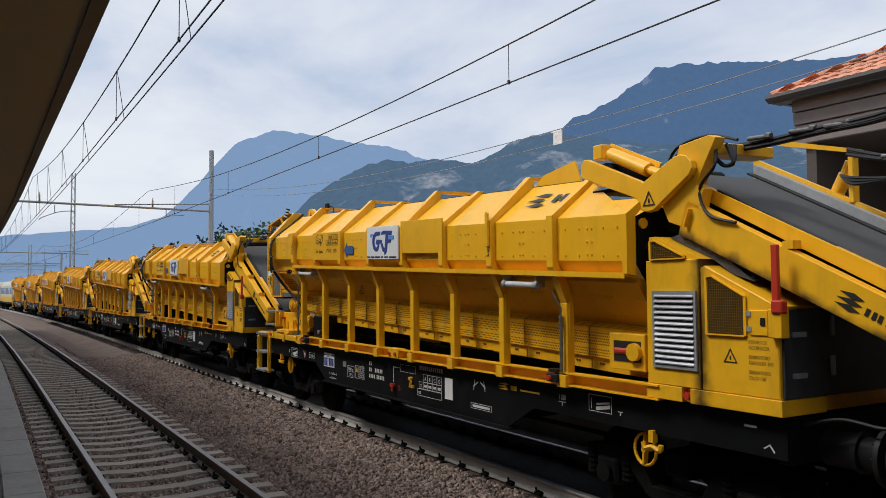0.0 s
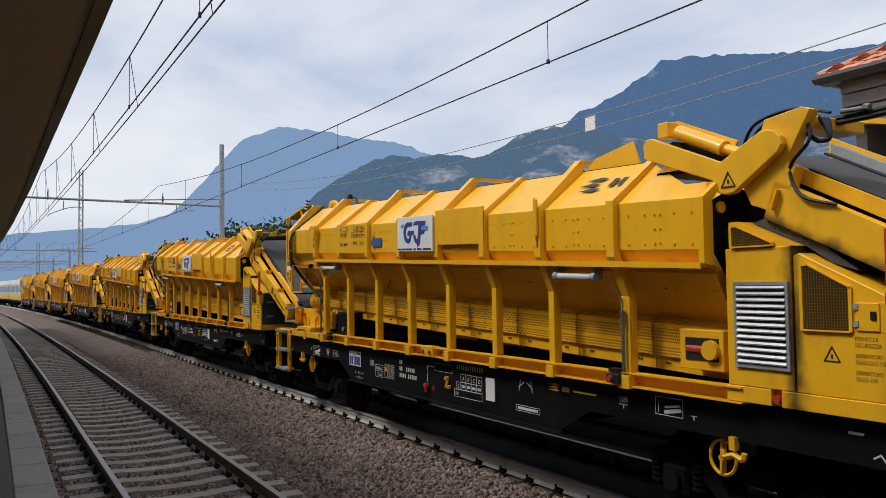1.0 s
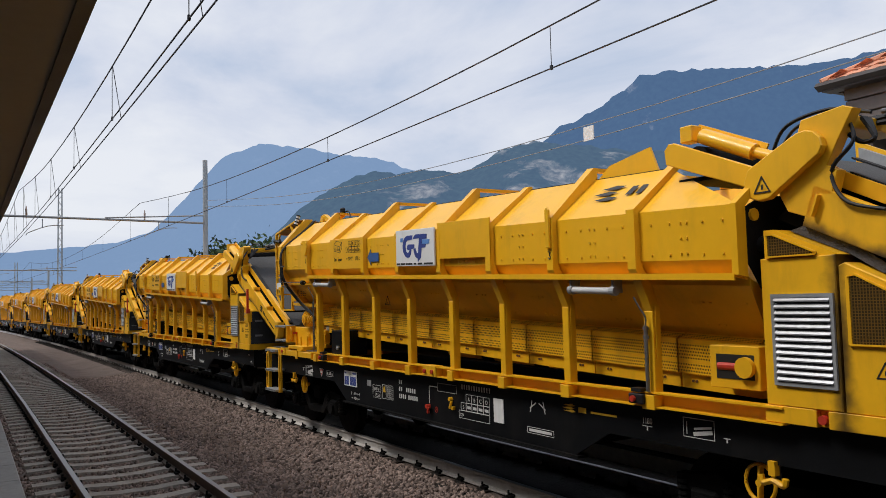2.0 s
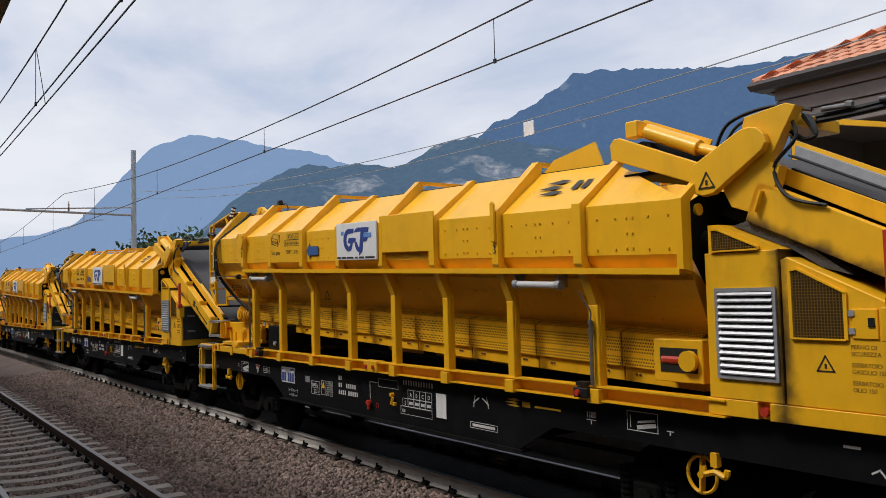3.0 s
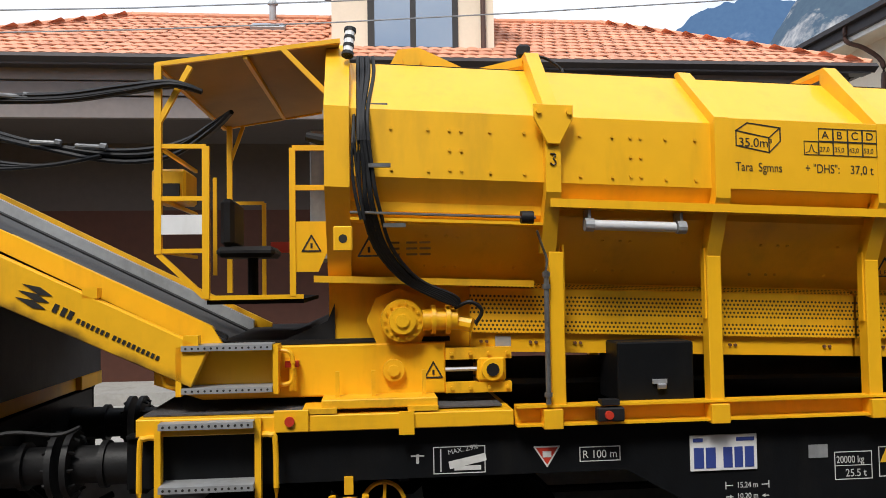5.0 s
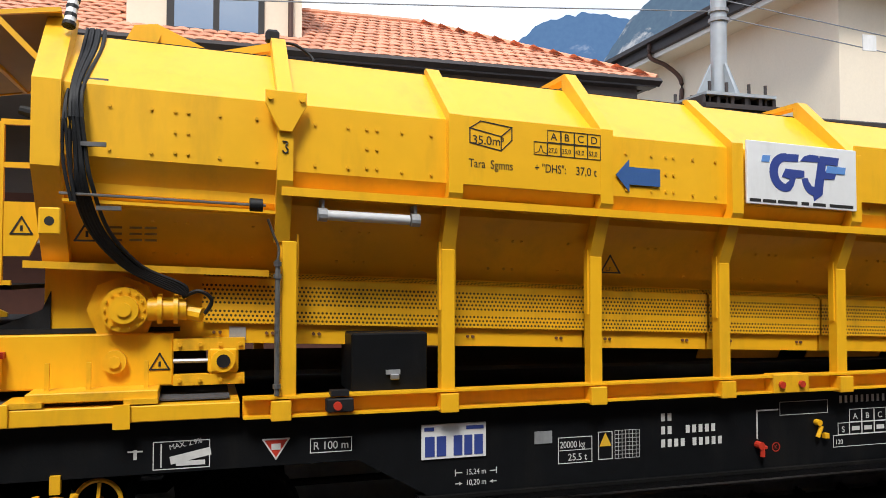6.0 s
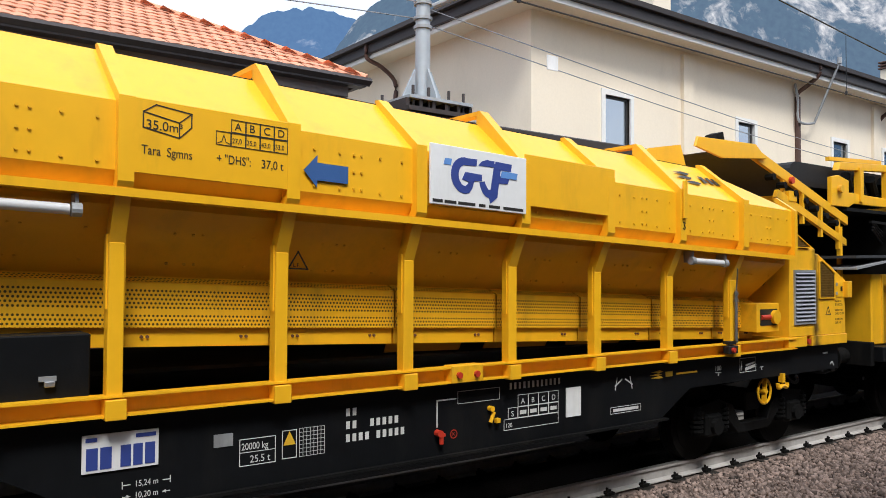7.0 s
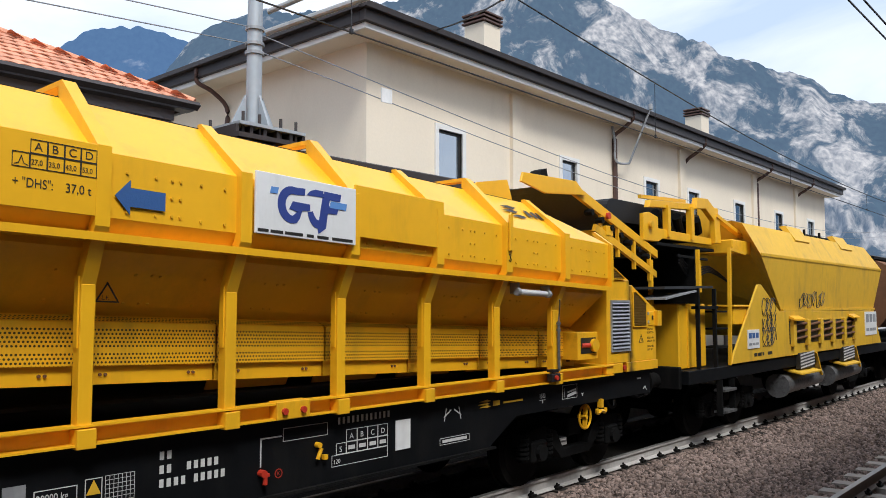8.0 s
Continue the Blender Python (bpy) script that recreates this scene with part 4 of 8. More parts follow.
    c = part("tool_box", boxed(0.50, 1.04, -1.42, -1.0, 1.475, 1.885, 0.01), M_black, root, "black steel tool box with a latch")
    part("latch", boxed(0.74, 0.84, -1.44, -1.42, 1.60, 1.63), M_zinc, c)
    part("padlock", boxed(0.77, 0.83, -1.455, -1.43, 1.565, 1.60, 0.004), M_steel, c, "small brass padlock")
    # type plate
    part("type_plate", boxed(-0.30, -0.19, -1.175, -1.162, 1.85, 1.94), M_zinc, root, "small grey type plate")
    bm = B()
    A = [(2.44, 2.42), (2.60, 2.42), (2.52, 2.55)]
    for i in range(3):
        stroke(bm, A[i], A[(i + 1) % 3], 0.011, -1.35)
    w = part("warning_sign", bm, M_ink_and_recess, root, "printed warning triangle with two letters")
    lettering("sign_letter", "L.F.", 0.042, 2.478, -1.352, 2.433, M_ink_and_recess, w)
    bm = B()
    ring = [(3.98 + 0.035 * math.cos(a * math.pi / 6), 0.90 + 0.035 * math.sin(a * math.pi / 6)) for a in range(13)]
    for a, b in zip(ring, ring[1:]):
        stroke(bm, a, b, 0.008, -1.402)
    part("red_ring_mark", bm, M_red, root, "red ring mark")
    lettering("frame_figure", "K", 0.045, 3.965, -1.402, 0.885, M_red, root)
    # printed marks on the black frame
    yf = -1.402
    n = part("number_plate", boxed(1.0, 1.48, yf - 0.012, yf, 0.99, 1.235, 0.003), M_white, root, "white fleet number plate")
    bm = B()
    for k, (x0, x1) in enumerate(((1.025, 1.095), (1.11, 1.18), (1.235, 1.30), (1.315, 1.375), (1.39, 1.455))):
        box(bm, x0, x1, yf - 0.015, yf - 0.012, 1.01, 1.15)
    box(bm, 1.02, 1.09, yf - 0.015, yf - 0.012, 1.19, 1.215)
    box(bm, 1.33, 1.46, yf - 0.015, yf - 0.012, 1.19, 1.215)
    part("number_bars", bm, M_blue, n, "dark blue bars in place of the number")
    bm = B()
    outline(bm, 0.225, 0.51, 1.085, 1.185, yf, 0.006)
    outline(bm, -0.77, -0.42, 1.04, 1.22, yf, 0.006)
    outline(bm, 2.05, 2.33, 0.89, 1.085, yf, 0.006)
    box(bm, 2.05, 2.33, yf - 0.002, yf, 0.985, 0.99)
    outline(bm, 2.38, 2.50, 0.90, 1.11, yf, 0.006)
    for k in range(8):
        box(bm, 2.52 + k * 0.03, 2.523 + k * 0.03, yf - 0.002, yf, 0.90, 1.11)
        box(bm, 2.52, 2.73, yf - 0.002, yf, 0.90 + k * 0.03, 0.903 + k * 0.03)
    for x0, cnt, z in ((2.92, 2, 1.16), (2.92, 2, 1.06), (3.14, 5, 1.06), (2.92, 4, 0.96), (3.20, 5, 0.96)):
        for k in range(cnt):
            box(bm, x0 + k * 0.058, x0 + k * 0.058 + 0.034, yf - 0.002, yf, z, z + 0.06)
    for k in range(12):
        box(bm, 4.62 + k * 0.056, 4.645 + k * 0.056, yf - 0.002, yf, 1.225, 1.285)
    for i in range(4):
        outline(bm, 4.72 + i * 0.13, 4.85 + i * 0.13, 1.06, 1.17, yf, 0.005)
        outline(bm, 4.72 + i * 0.13, 4.85 + i * 0.13, 0.96, 1.06, yf, 0.005)
        box(bm, 4.745 + i * 0.13, 4.825 + i * 0.13, yf - 0.002, yf, 0.99, 1.025)
    outline(bm, 4.60, 4.72, 0.96, 1.06, yf, 0.005)
    outline(bm, 4.55, 5.24, 0.86, 0.96, yf, 0.005)
    outline(bm, 4.02, 4.50, 1.15, 1.26, yf, 0.005)
    outline(bm, 5.98, 6.45, 0.86, 0.93, yf, 0.005)
    box(bm, 6.02, 6.41, yf - 0.002, yf, 0.88, 0.91)
    for k in (-1, 1):
        stroke(bm, (6.18 + k * 0.03, 1.2), (6.18 + k * 0.13, 1.14), 0.014, yf)
        stroke(bm, (6.18 + k * 0.10, 1.22), (6.18 + k * 0.13, 1.10), 0.010, yf)
    box(bm, 7.76, 7.88, yf - 0.002, yf, 1.15, 1.157)
    stroke(bm, (7.82, 1.15), (7.82, 1.12), 0.012, yf)
    box(bm, 8.68, 8.75, yf - 0.002, yf, 1.155, 1.163)
    stroke(bm, (8.715, 1.155), (8.715, 1.13), 0.012, yf)
    box(bm, -0.92, -0.83, yf - 0.002, yf, 1.16, 1.17)
    stroke(bm, (-0.875, 1.165), (-0.875, 1.125), 0.02, yf)
    box(bm, 10.17, 10.29, yf - 0.002, yf, 1.235, 1.255)
    stroke(bm, (10.36, 1.09), (10.41, 1.12), 0.012, yf)
    stroke(bm, (10.41, 1.12), (10.45, 1.07), 0.012, yf)
    stroke(bm, (3.80, 1.2), (3.80, 0.98), 0.012, yf)
    stroke(bm, (3.80, 1.2), (4.0, 1.2), 0.012, yf)
    box(bm, -0.63, -0.45, yf - 0.002, yf, 1.06, 1.09)
    stroke(bm, (-0.64, 1.10), (-0.44, 1.14), 0.05, yf)
    stroke(bm, (-0.72, 1.06), (-0.72, 1.20), 0.008, yf)
    outline(bm, 8.25, 8.59, 1.12, 1.29, yf, 0.006)
    stroke(bm, (8.38, 1.155), (8.55, 1.185), 0.035, yf)
    stroke(bm, (8.38, 1.20), (8.55, 1.225), 0.02, yf)
    stroke(bm, (8.29, 1.15), (8.29, 1.25), 0.008, yf)
    part("frame_marks", bm, M_mark, root, "white printed wagon marks")
    lettering("frame_figure", "R 100 m", 0.075, 0.245, yf, 1.108, M_mark, root, squeeze=0.95)
    lettering("frame_figure", "MAX. 2.9%", 0.045, -0.67, yf, 1.165, M_mark, root, turn=-10)
    lettering("frame_figure", "20000 kg", 0.07, 2.065, yf, 1.005, M_mark, root, squeeze=0.8)
    lettering("frame_figure", "25.5 t", 0.075, 2.13, yf, 0.91, M_mark, root, squeeze=0.9)
    lettering("frame_figure", "15,24 m", 0.056, 1.33, yf, 0.865, M_mark, root, squeeze=0.85)
    lettering("frame_figure", "10,20 m", 0.056, 1.33, yf, 0.79, M_mark, root, squeeze=0.85)
    bm = B()
    for z in (0.883, 0.806):
        for x0, x1 in ((1.255, 1.30), (1.515, 1.56)):
            stroke(bm, (x0, z), (x1, z), 0.006, yf)
    for x in (1.252, 1.563):
        stroke(bm, (x, 0.862), (x, 0.904), 0.006, yf)
    for x, d in ((1.305, -1), (1.51, 1)):
        prism(bm, [(x, 0.806), (x + d * 0.025, 0.818), (x + d * 0.025, 0.794)], yf - 0.003, yf)
    part("length_ticks", bm, M_mark, root)
    for i, a in enumerate("ABCD"):
        lettering("frame_figure", a, 0.07, 4.76 + i * 0.13, yf, 1.085, M_mark, root)
    lettering("frame_figure", "S", 0.07, 4.64, yf, 0.98, M_mark, root)
    lettering("frame_figure", "120", 0.055, 4.57, yf, 0.885, M_mark, root)
    lettering("frame_figure", "1180", 0.08, 7.755, yf, 1.175, M_mark, root, squeeze=0.8)
    part("white_board", boxed(5.34, 5.54, yf - 0.01, yf, 0.90, 1.18), M_white, root, "blank white label holder")
    part("grey_plate", boxed(1.86, 2.0, yf - 0.006, yf, 1.05, 1.14), M_zinc, root)
    bm = B()
    prism(bm, [(-0.08, 1.19), (0.08, 1.19), (0.0, 1.07)], yf - 0.003, yf)
    w = part("red_triangle_mark", bm, M_red, root, "red triangle mark with white edge")
    bm = B()
    A = [(-0.085, 1.195), (0.085, 1.195), (0.0, 1.065)]
    for i in range(3):
        stroke(bm, A[i], A[(i + 1) % 3], 0.010, yf - 0.002)
    box(bm, -0.03, 0.03, yf - 0.005, yf - 0.001, 1.125, 1.165)
    part("triangle_edge", bm, M_mark, w)
    bm = B()
    prism(bm, [(2.39, 1.0), (2.49, 1.0), (2.44, 1.10)], yf - 0.003, yf)
    for x0, z0 in ((6.62, 1.235), (6.60, 1.205), (6.62, 1.175)):
        prism(bm, [(x0, z0), (x0 + 0.14, z0 + 0.018), (x0 + 0.2, z0), (x0 + 0.14, z0 - 0.01)], yf - 0.003, yf)
    box(bm, 6.86, 6.98, yf - 0.002, yf, 1.175, 1.23)
    box(bm, 7.05, 7.42, yf - 0.002, yf, 1.185, 1.205)
    part("yellow_marks", bm, M_pale_yellow, root, "yellow printed marks")
    bm = rod(B(), (3.82, -1.44, 0.84), (3.82, -1.44, 0.94), 0.02, 10)
    rod(bm, (3.80, -1.40, 0.93), (3.80, -1.46, 0.93), 0.03, 10)
    box(bm, 3.79, 3.86, -1.455, -1.42, 0.90, 0.925, 0.004)
    part("red_brake_handle", bm, M_red, root, "red brake changeover handle")
    bm = B()
    rod(bm, (4.38, -1.40, 1.08), (4.38, -1.45, 1.08), 0.025, 10)
    rod(bm, (4.37, -1.43, 0.96), (4.41, -1.43, 1.05), 0.018, 8)
    box(bm, 4.43, 4.47, -1.45, -1.41, 0.95, 0.99)
    part("yellow_valve", bm, M_yellow, root, "small yellow brake valve")
    # hooks and hand wheel under the frame
    for x in (-1.33, 9.15):
        bm = B()
        box(bm, x - 0.03, x + 0.03, -1.44, -1.38, 0.94, 1.05)
        tube(bm, [(x - 0.11, -1.42, 0.93), (x - 0.09, -1.42, 0.875), (x, -1.42, 0.90), (x + 0.09, -1.42, 0.875), (x + 0.11, -1.42, 0.93)], 0.026, 6, 4)
        part("rope_hook", bm, M_yellow, root, "yellow double rope hook")
    for x in (-1.10, 8.94):
        bm = B()
        pts = [(x + 0.14 * math.cos(a * math.pi / 10), -1.30, 0.83 + 0.15 * math.sin(a * math.pi / 10)) for a in range(21)]
        tube(bm, pts, 0.016, 6, 2)
        bar(bm, (x - 0.01, -1.30, 0.69), (x + 0.01, -1.30, 0.97), 0.06, 0.02)
        rod(bm, (x, -1.2, 0.83), (x, -1.33, 0.83), 0.03, 8)
        part("hand_wheel", bm, M_yellow, root, "yellow parking brake hand wheel", smooth=True)


def power_unit(root):
    """Engine housing at the far end of a wagon."""
    y0 = -1.50
    bm = prism(B(), [(9.33, 1.50), (9.33, 2.62), (9.95, 2.62), (9.95, 1.50)], y0, 1.5, 0.008)
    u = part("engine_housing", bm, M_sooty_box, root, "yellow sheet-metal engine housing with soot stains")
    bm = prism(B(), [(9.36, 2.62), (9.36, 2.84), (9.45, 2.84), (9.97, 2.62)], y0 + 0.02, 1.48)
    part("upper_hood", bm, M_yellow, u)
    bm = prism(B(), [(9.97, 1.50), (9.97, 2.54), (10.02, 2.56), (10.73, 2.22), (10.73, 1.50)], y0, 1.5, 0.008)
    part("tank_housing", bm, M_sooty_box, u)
    part("end_panel", boxed(10.732, 10.755, y0 + 0.03, 1.46, 1.50, 2.20, 0.004), M_grey_cab, u, "dark grey end door")
    for z in (1.66, 1.98):
        part("door_latch", boxed(10.755, 10.775, -1.38, -1.22, z, z + 0.04), M_zinc, u)
        part("door_hinge", boxed(10.755, 10.775, -0.9, -0.86, z, z + 0.16), M_zinc, u)
    for x0, x1, ya, yb in ((9.31, 9.74, y0, 1.5), (9.74, 9.84, y0 + 0.05, 1.45), (9.84, 10.75, y0 - 0.01, -0.95), (9.84, 10.75, 0.95, 1.51), (9.84, 10.70, -0.95, 0.95)):
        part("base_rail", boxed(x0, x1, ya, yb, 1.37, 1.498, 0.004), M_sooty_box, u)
    part("red_bolt", rod(B(), (9.79, y0 + 0.05, 1.43), (9.79, y0 - 0.01, 1.43), 0.035, 10), M_red, u)
    # louvred grille
    bm = B()
    outline(bm, 9.42, 9.93, 1.655, 2.345, y0, 0.028, 0.02)
    g = part("grille_frame", bm, M_zinc, u, "galvanised grille frame")
    # Dark sheet painted for the shade behind the louvres.
    part("grille_back", boxed(9.44, 9.91, y0 - 0.004, y0 - 0.001, 1.67, 2.33), M_ink_and_recess, g)
    for k in range(13):
        z = 1.695 + k * 0.0495
        bm = prism_x(B(), [(y0 - 0.005, z + 0.026), (y0 - 0.03, z - 0.004), (y0 - 0.03, z + 0.006), (y0 - 0.005, z + 0.036)], 9.448, 9.902)
        part("louvre", bm, M_steel, g)
    # mesh windows
    for poly in ([(10.04, 1.98), (10.04, 2.46), (10.10, 2.47), (10.43, 2.30), (10.43, 1.98)], [(9.40, 2.63), (9.40, 2.80), (9.46, 2.80), (9.80, 2.65), (9.80, 2.63)]):
        bm = prism(B(), poly, y0 - 0.004, y0 + 0.03)
        w = part("mesh_window", bm, M_mesh, u, "dark wire-mesh air inlet")
        bm = B()
        for a, b in zip(poly, poly[1:] + poly[:1]):
            bar(bm, (a[0], y0 - 0.01, a[1]), (b[0], y0 - 0.01, b[1]), 0.025, 0.012)
        part("mesh_frame", bm, M_yellow, w)
        bm = B()
        xs = [p[0] for p in poly]
        zs = [p[1] for p in poly]
        def roof(x):
            return np.interp(x, [poly[2][0], poly[3][0]], [poly[2][1], poly[3][1]])
        x = min(xs) + 0.022
        while x < max(xs) - 0.01:
            box(bm, x - 0.0025, x + 0.0025, y0 - 0.010, y0 - 0.005, min(zs), roof(x))
            x += 0.022
        z = min(zs) + 0.022
        while z < max(zs) - 0.01:
            xe = np.interp(z, [poly[3][1], poly[2][1]], [poly[3][0], poly[2][0]])
            box(bm, min(xs), xe, y0 - 0.012, y0 - 0.007, z - 0.0025, z + 0.0025)
            z += 0.022
        part("wire_mesh", bm, M_brown_ink, w)
    d = part("flap", boxed(10.47, 10.64, y0 - 0.012, y0, 1.99, 2.19, 0.004), M_yellow, u)
    part("flap_lock", boxed(10.58, 10.62, y0 - 0.02, y0 - 0.01, 2.07, 2.13), M_rubber, d)
    for z in (2.04, 2.16):
        part("hinge", boxed(10.45, 10.49, y0 - 0.02, y0 - 0.002, z - 0.02, z + 0.02), M_zinc, d)
    yy = y0 - 0.001
    for z, a, b in ((1.92, "PERNO DI", "SICUREZZA"), (1.80, "SERBATOIO", "GASOLIO 150"), (1.68, "SERBATOIO", "OLIO 150")):
        lettering("housing_lettering", a, 0.042, 10.45, yy, z, M_brown_ink, u, squeeze=0.9)
        lettering("housing_lettering", b, 0.042, 10.45, yy, z - 0.045, M_brown_ink, u, squeeze=0.9)
    triangle_sign("warning_sign", 10.27, 1.76, 0.12, y0, u, "printed flame warning triangle")
    # ballast dust caught on the sloping lids
    bm = prism(B(), [(9.5, 2.83), (9.62, 2.86), (10.1, 2.64), (10.4, 2.42), (10.2, 2.48), (9.98, 2.62)], -1.35, 1.2)
    part("ballast_dust", bm, M_spill, u, "dark grey ballast dust on the lid")
    # bearing box beside the housing
    bm = B()
    box(bm, 8.73, 9.22, -1.42, -1.15, 1.58, 1.93, 0.006)
    bb = part("bearing_box", bm, M_yellow_dirty, root, "yellow bearing carrier of the bottom belt")
    # Flat dark patch imitates a shaded recess; the box is solid.
    part("bearing_recess", boxed(8.80, 9.17, -1.425, -1.419, 1.66, 1.86), M_ink_and_recess, bb)
    part("bearing", rod(B(), (9.10, -1.42, 1.76), (9.10, -1.47, 1.76), 0.085, 14), M_yellow_dirty, bb, smooth=True)
    part("tension_jack", rod(B(), (8.82, -1.412, 1.76), (9.02, -1.412, 1.76), 0.035, 10), M_red, bb, "red tension jack")
    # red stop arm on a bracket
    bm = B()
    box(bm, 10.68, 10.80, -1.56, -1.46, 1.98, 2.20, 0.005)
    br = part("arm_bracket", bm, M_yellow, root)
    bm = B()
    box(bm, 10.72, 10.775, -1.56, -1.52, 2.22, 2.70, 0.004)
    box(bm, 10.72, 10.82, -1.58, -1.50, 2.17, 2.27, 0.01)
    part("red_arm", bm, M_red, br, "red painted support arm")
    # head of the hopper
    part("tension_knob", rod(B(), (9.14, -1.45, 2.98), (9.27, -1.45, 2.98), 0.05, 10), M_yellow, root, smooth=True)
    part("head_cylinder", rod(B(), (9.16, -1.35, 2.74), (9.30, -1.35, 2.74), 0.07, 12), M_rubber, root, smooth=True)
    part("head_drum", rod(B(), (9.22, -1.2, 2.55), (9.22, 1.2, 2.55), 0.10, 12), M_rubber, root, smooth=True)


def boom(root):
    """Slewing transfer conveyor: flat tail on the wagon, inclined boom reaching over the next hopper."""
    k = 0.505
    lo = lambda x: 1.66 + k * (-2.61 - x)
    b = part("turntable_box", prism(B(), [(-2.62, 1.66), (-2.62, 1.80), (-2.35, 1.90), (-0.66, 1.90), (-0.66, 1.55), (-2.3, 1.55)], -1.22, 1.22, 0.01), M_yellow, root, "yellow tail section of the transfer conveyor")
    for s, yo in ((-1, -1.0), (1, 0.82)):
        y0, y1 = (yo, yo + 0.10) if s < 0 else (yo - 0.10, yo)
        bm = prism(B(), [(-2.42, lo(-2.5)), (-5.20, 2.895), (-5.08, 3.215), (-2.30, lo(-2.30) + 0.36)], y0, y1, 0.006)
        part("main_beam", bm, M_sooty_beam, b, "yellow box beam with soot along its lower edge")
        yb = yo + 0.14 * -s
        bm = prism(B(), [(-2.15, lo(-2.15) + 0.34), (-4.98, lo(-4.98) + 0.34), (-5.06, lo(-5.06) + 0.48), (-2.30, lo(-2.30) + 0.52)], min(yb, yb - s * 0.05), max(yb, yb - s * 0.05), 0.004)
        part("skirt_beam", bm, M_yellow, b)
        bm = B()
        for x in (-4.0, -3.1, -2.42):
            box(bm, x - 0.05, x + 0.05, min(yo, yo - s * 0.1), max(yo, yo - s * 0.1), lo(x) + 0.33, lo(x) + 0.40)
        part("cleat", bm, M_yellow, b)
    # belt and its worn cover strip
    n = Vector((k, 0, 1)).normalized()
    def slope(off, x0, x1, y0, y1, th, mat, nm, label=""):
        bm = prism(B(), [(x0, lo(x0) + off), (x1, lo(x1) + off), (x1, lo(x1) + off + th), (x0, lo(x0) + off + th)], y0, y1)
        return part(nm, bm, mat, b, label)
    slope(0.41, -1.95, -5.5, -0.80, 0.60, 0.02, M_belt, "belt", "grey ribbed conveyor belt")
    slope(0.47, -2.2, -4.86, -0.85, -0.79, 0.03, M_rubber, "rubber_seal", "black rubber seal strip")
    slope(0.42, -2.2, -5.6, 0.52, 0.62, 0.13, M_zinc, "belt_cover", "bare worn steel cover strip")
    slope(0.432, -2.2, -5.6, 0.40, 0.60, 0.02, M_rubber, "rubber_seal")
    slope(0.34, -2.05, -5.7, 0.64, 0.70, 0.25, M_yellow, "far_skirt", "yellow far side wall of the belt")
    slope(0.10, -2.6, -4.9, -0.88, 0.7, 0.03, M_under, "return_belt")
    # head: elbow plates, tip arms, drum and cylinders
    for s, yo in ((-1, -1.0), (1, 0.82)):
        y0, y1 = (yo, yo + 0.12) if s < 0 else (yo - 0.06, yo)
        if s < 0:
            bm = prism(B(), [(-5.398, 3.170), (-5.323, 3.020), (-5.126, 2.950), (-5.034, 3.130), (-4.932, 3.110), (-4.871, 3.300), (-4.956, 3.350), (-4.846, 3.550), (-4.717, 3.760), (-4.800, 3.795), (-5.166, 3.750), (-5.197, 3.660), (-5.295, 3.440)], y0, y1, 0.006)
            part("elbow_plate", bm, M_yellow_dirty, b, "yellow elbow plate with sooty edge")
            part("elbow_plate", prism(B(), [(-5.098, 2.965), (-5.034, 3.130), (-5.018, 3.120), (-5.082, 2.955)], y0 - 0.05, y0), M_yellow, b)
            yp = yo - 0.075
            bm = prism(B(), [(-5.682, 3.310), (-5.672, 3.210), (-5.627, 3.160), (-5.544, 3.130), (-5.445, 3.140), (-4.975, 3.440), (-4.941, 3.500), (-4.958, 3.570), (-5.014, 3.630), (-5.086, 3.650), (-5.165, 3.640), (-5.232, 3.610), (-5.642, 3.410)], yp, yo, 0.01)
            p = part("hinge_plate", bm, M_yellow, b)
            triangle_sign("warning_sign", -5.50, 3.20, 0.15, yp - 0.003, p, "printed hand warning triangle")
        ya = yo - s * 0.02
        bm = prism(B(), [(-6.643, 3.620), (-6.657, 3.760), (-6.603, 3.815), (-6.533, 3.815), (-5.541, 3.400), (-5.574, 3.230), (-5.718, 3.270)], min(ya, ya - s * 0.05), max(ya, ya - s * 0.05), 0.008)
        part("tip_arm", bm, M_yellow, b)
        if s > 0:
            continue
        yc = yo - s * 0.12
        bm = rod(B(), (-6.26, yc, 3.84), (-5.70, yc, 3.59), 0.075, 12)
        rod(bm, (-5.70, yc, 3.59), (-5.20, yc, 3.40), 0.05, 12)
        box(bm, -6.48, -6.33, yc - 0.07, yc + 0.07, 3.80, 3.96, 0.01)
        part("hydraulic_cylinder", bm, M_yellow, b, "yellow hydraulic cylinder", smooth=True)
        bm = prism(B(), [(-6.5, 3.90), (-6.36, 3.98), (-5.62, 3.66), (-5.66, 3.58), (-6.4, 3.84)], min(yc - s * 0.08, yc - s * 0.1), max(yc - s * 0.08, yc - s * 0.1))
        part("cylinder_guard", bm, M_yellow, b)
    bm = rod(B(), (-6.3, -0.92, 3.62), (-6.3, 0.76, 3.62), 0.13, 16)
    rod(bm, (-5.1, -0.92, 3.10), (-5.1, 0.76, 3.10), 0.12, 16)
    box(bm, -6.55, -5.5, -0.9, 0.75, 3.42, 3.46)
    part("belt_drum", bm, M_under, b, "black belt drum", smooth=True)
    bm = B()
    box(bm, -5.04, -4.78, -0.94, -0.2, 3.62, 3.73, 0.01)
    part("head_crossbar", bm, M_yellow, b)
    bm = prism(B(), [(-4.9, 2.84), (-5.4, 3.06), (-5.5, 2.98), (-4.9, 2.70)], -0.9, 0.75)
    part("scraper", bm, M_under, b)
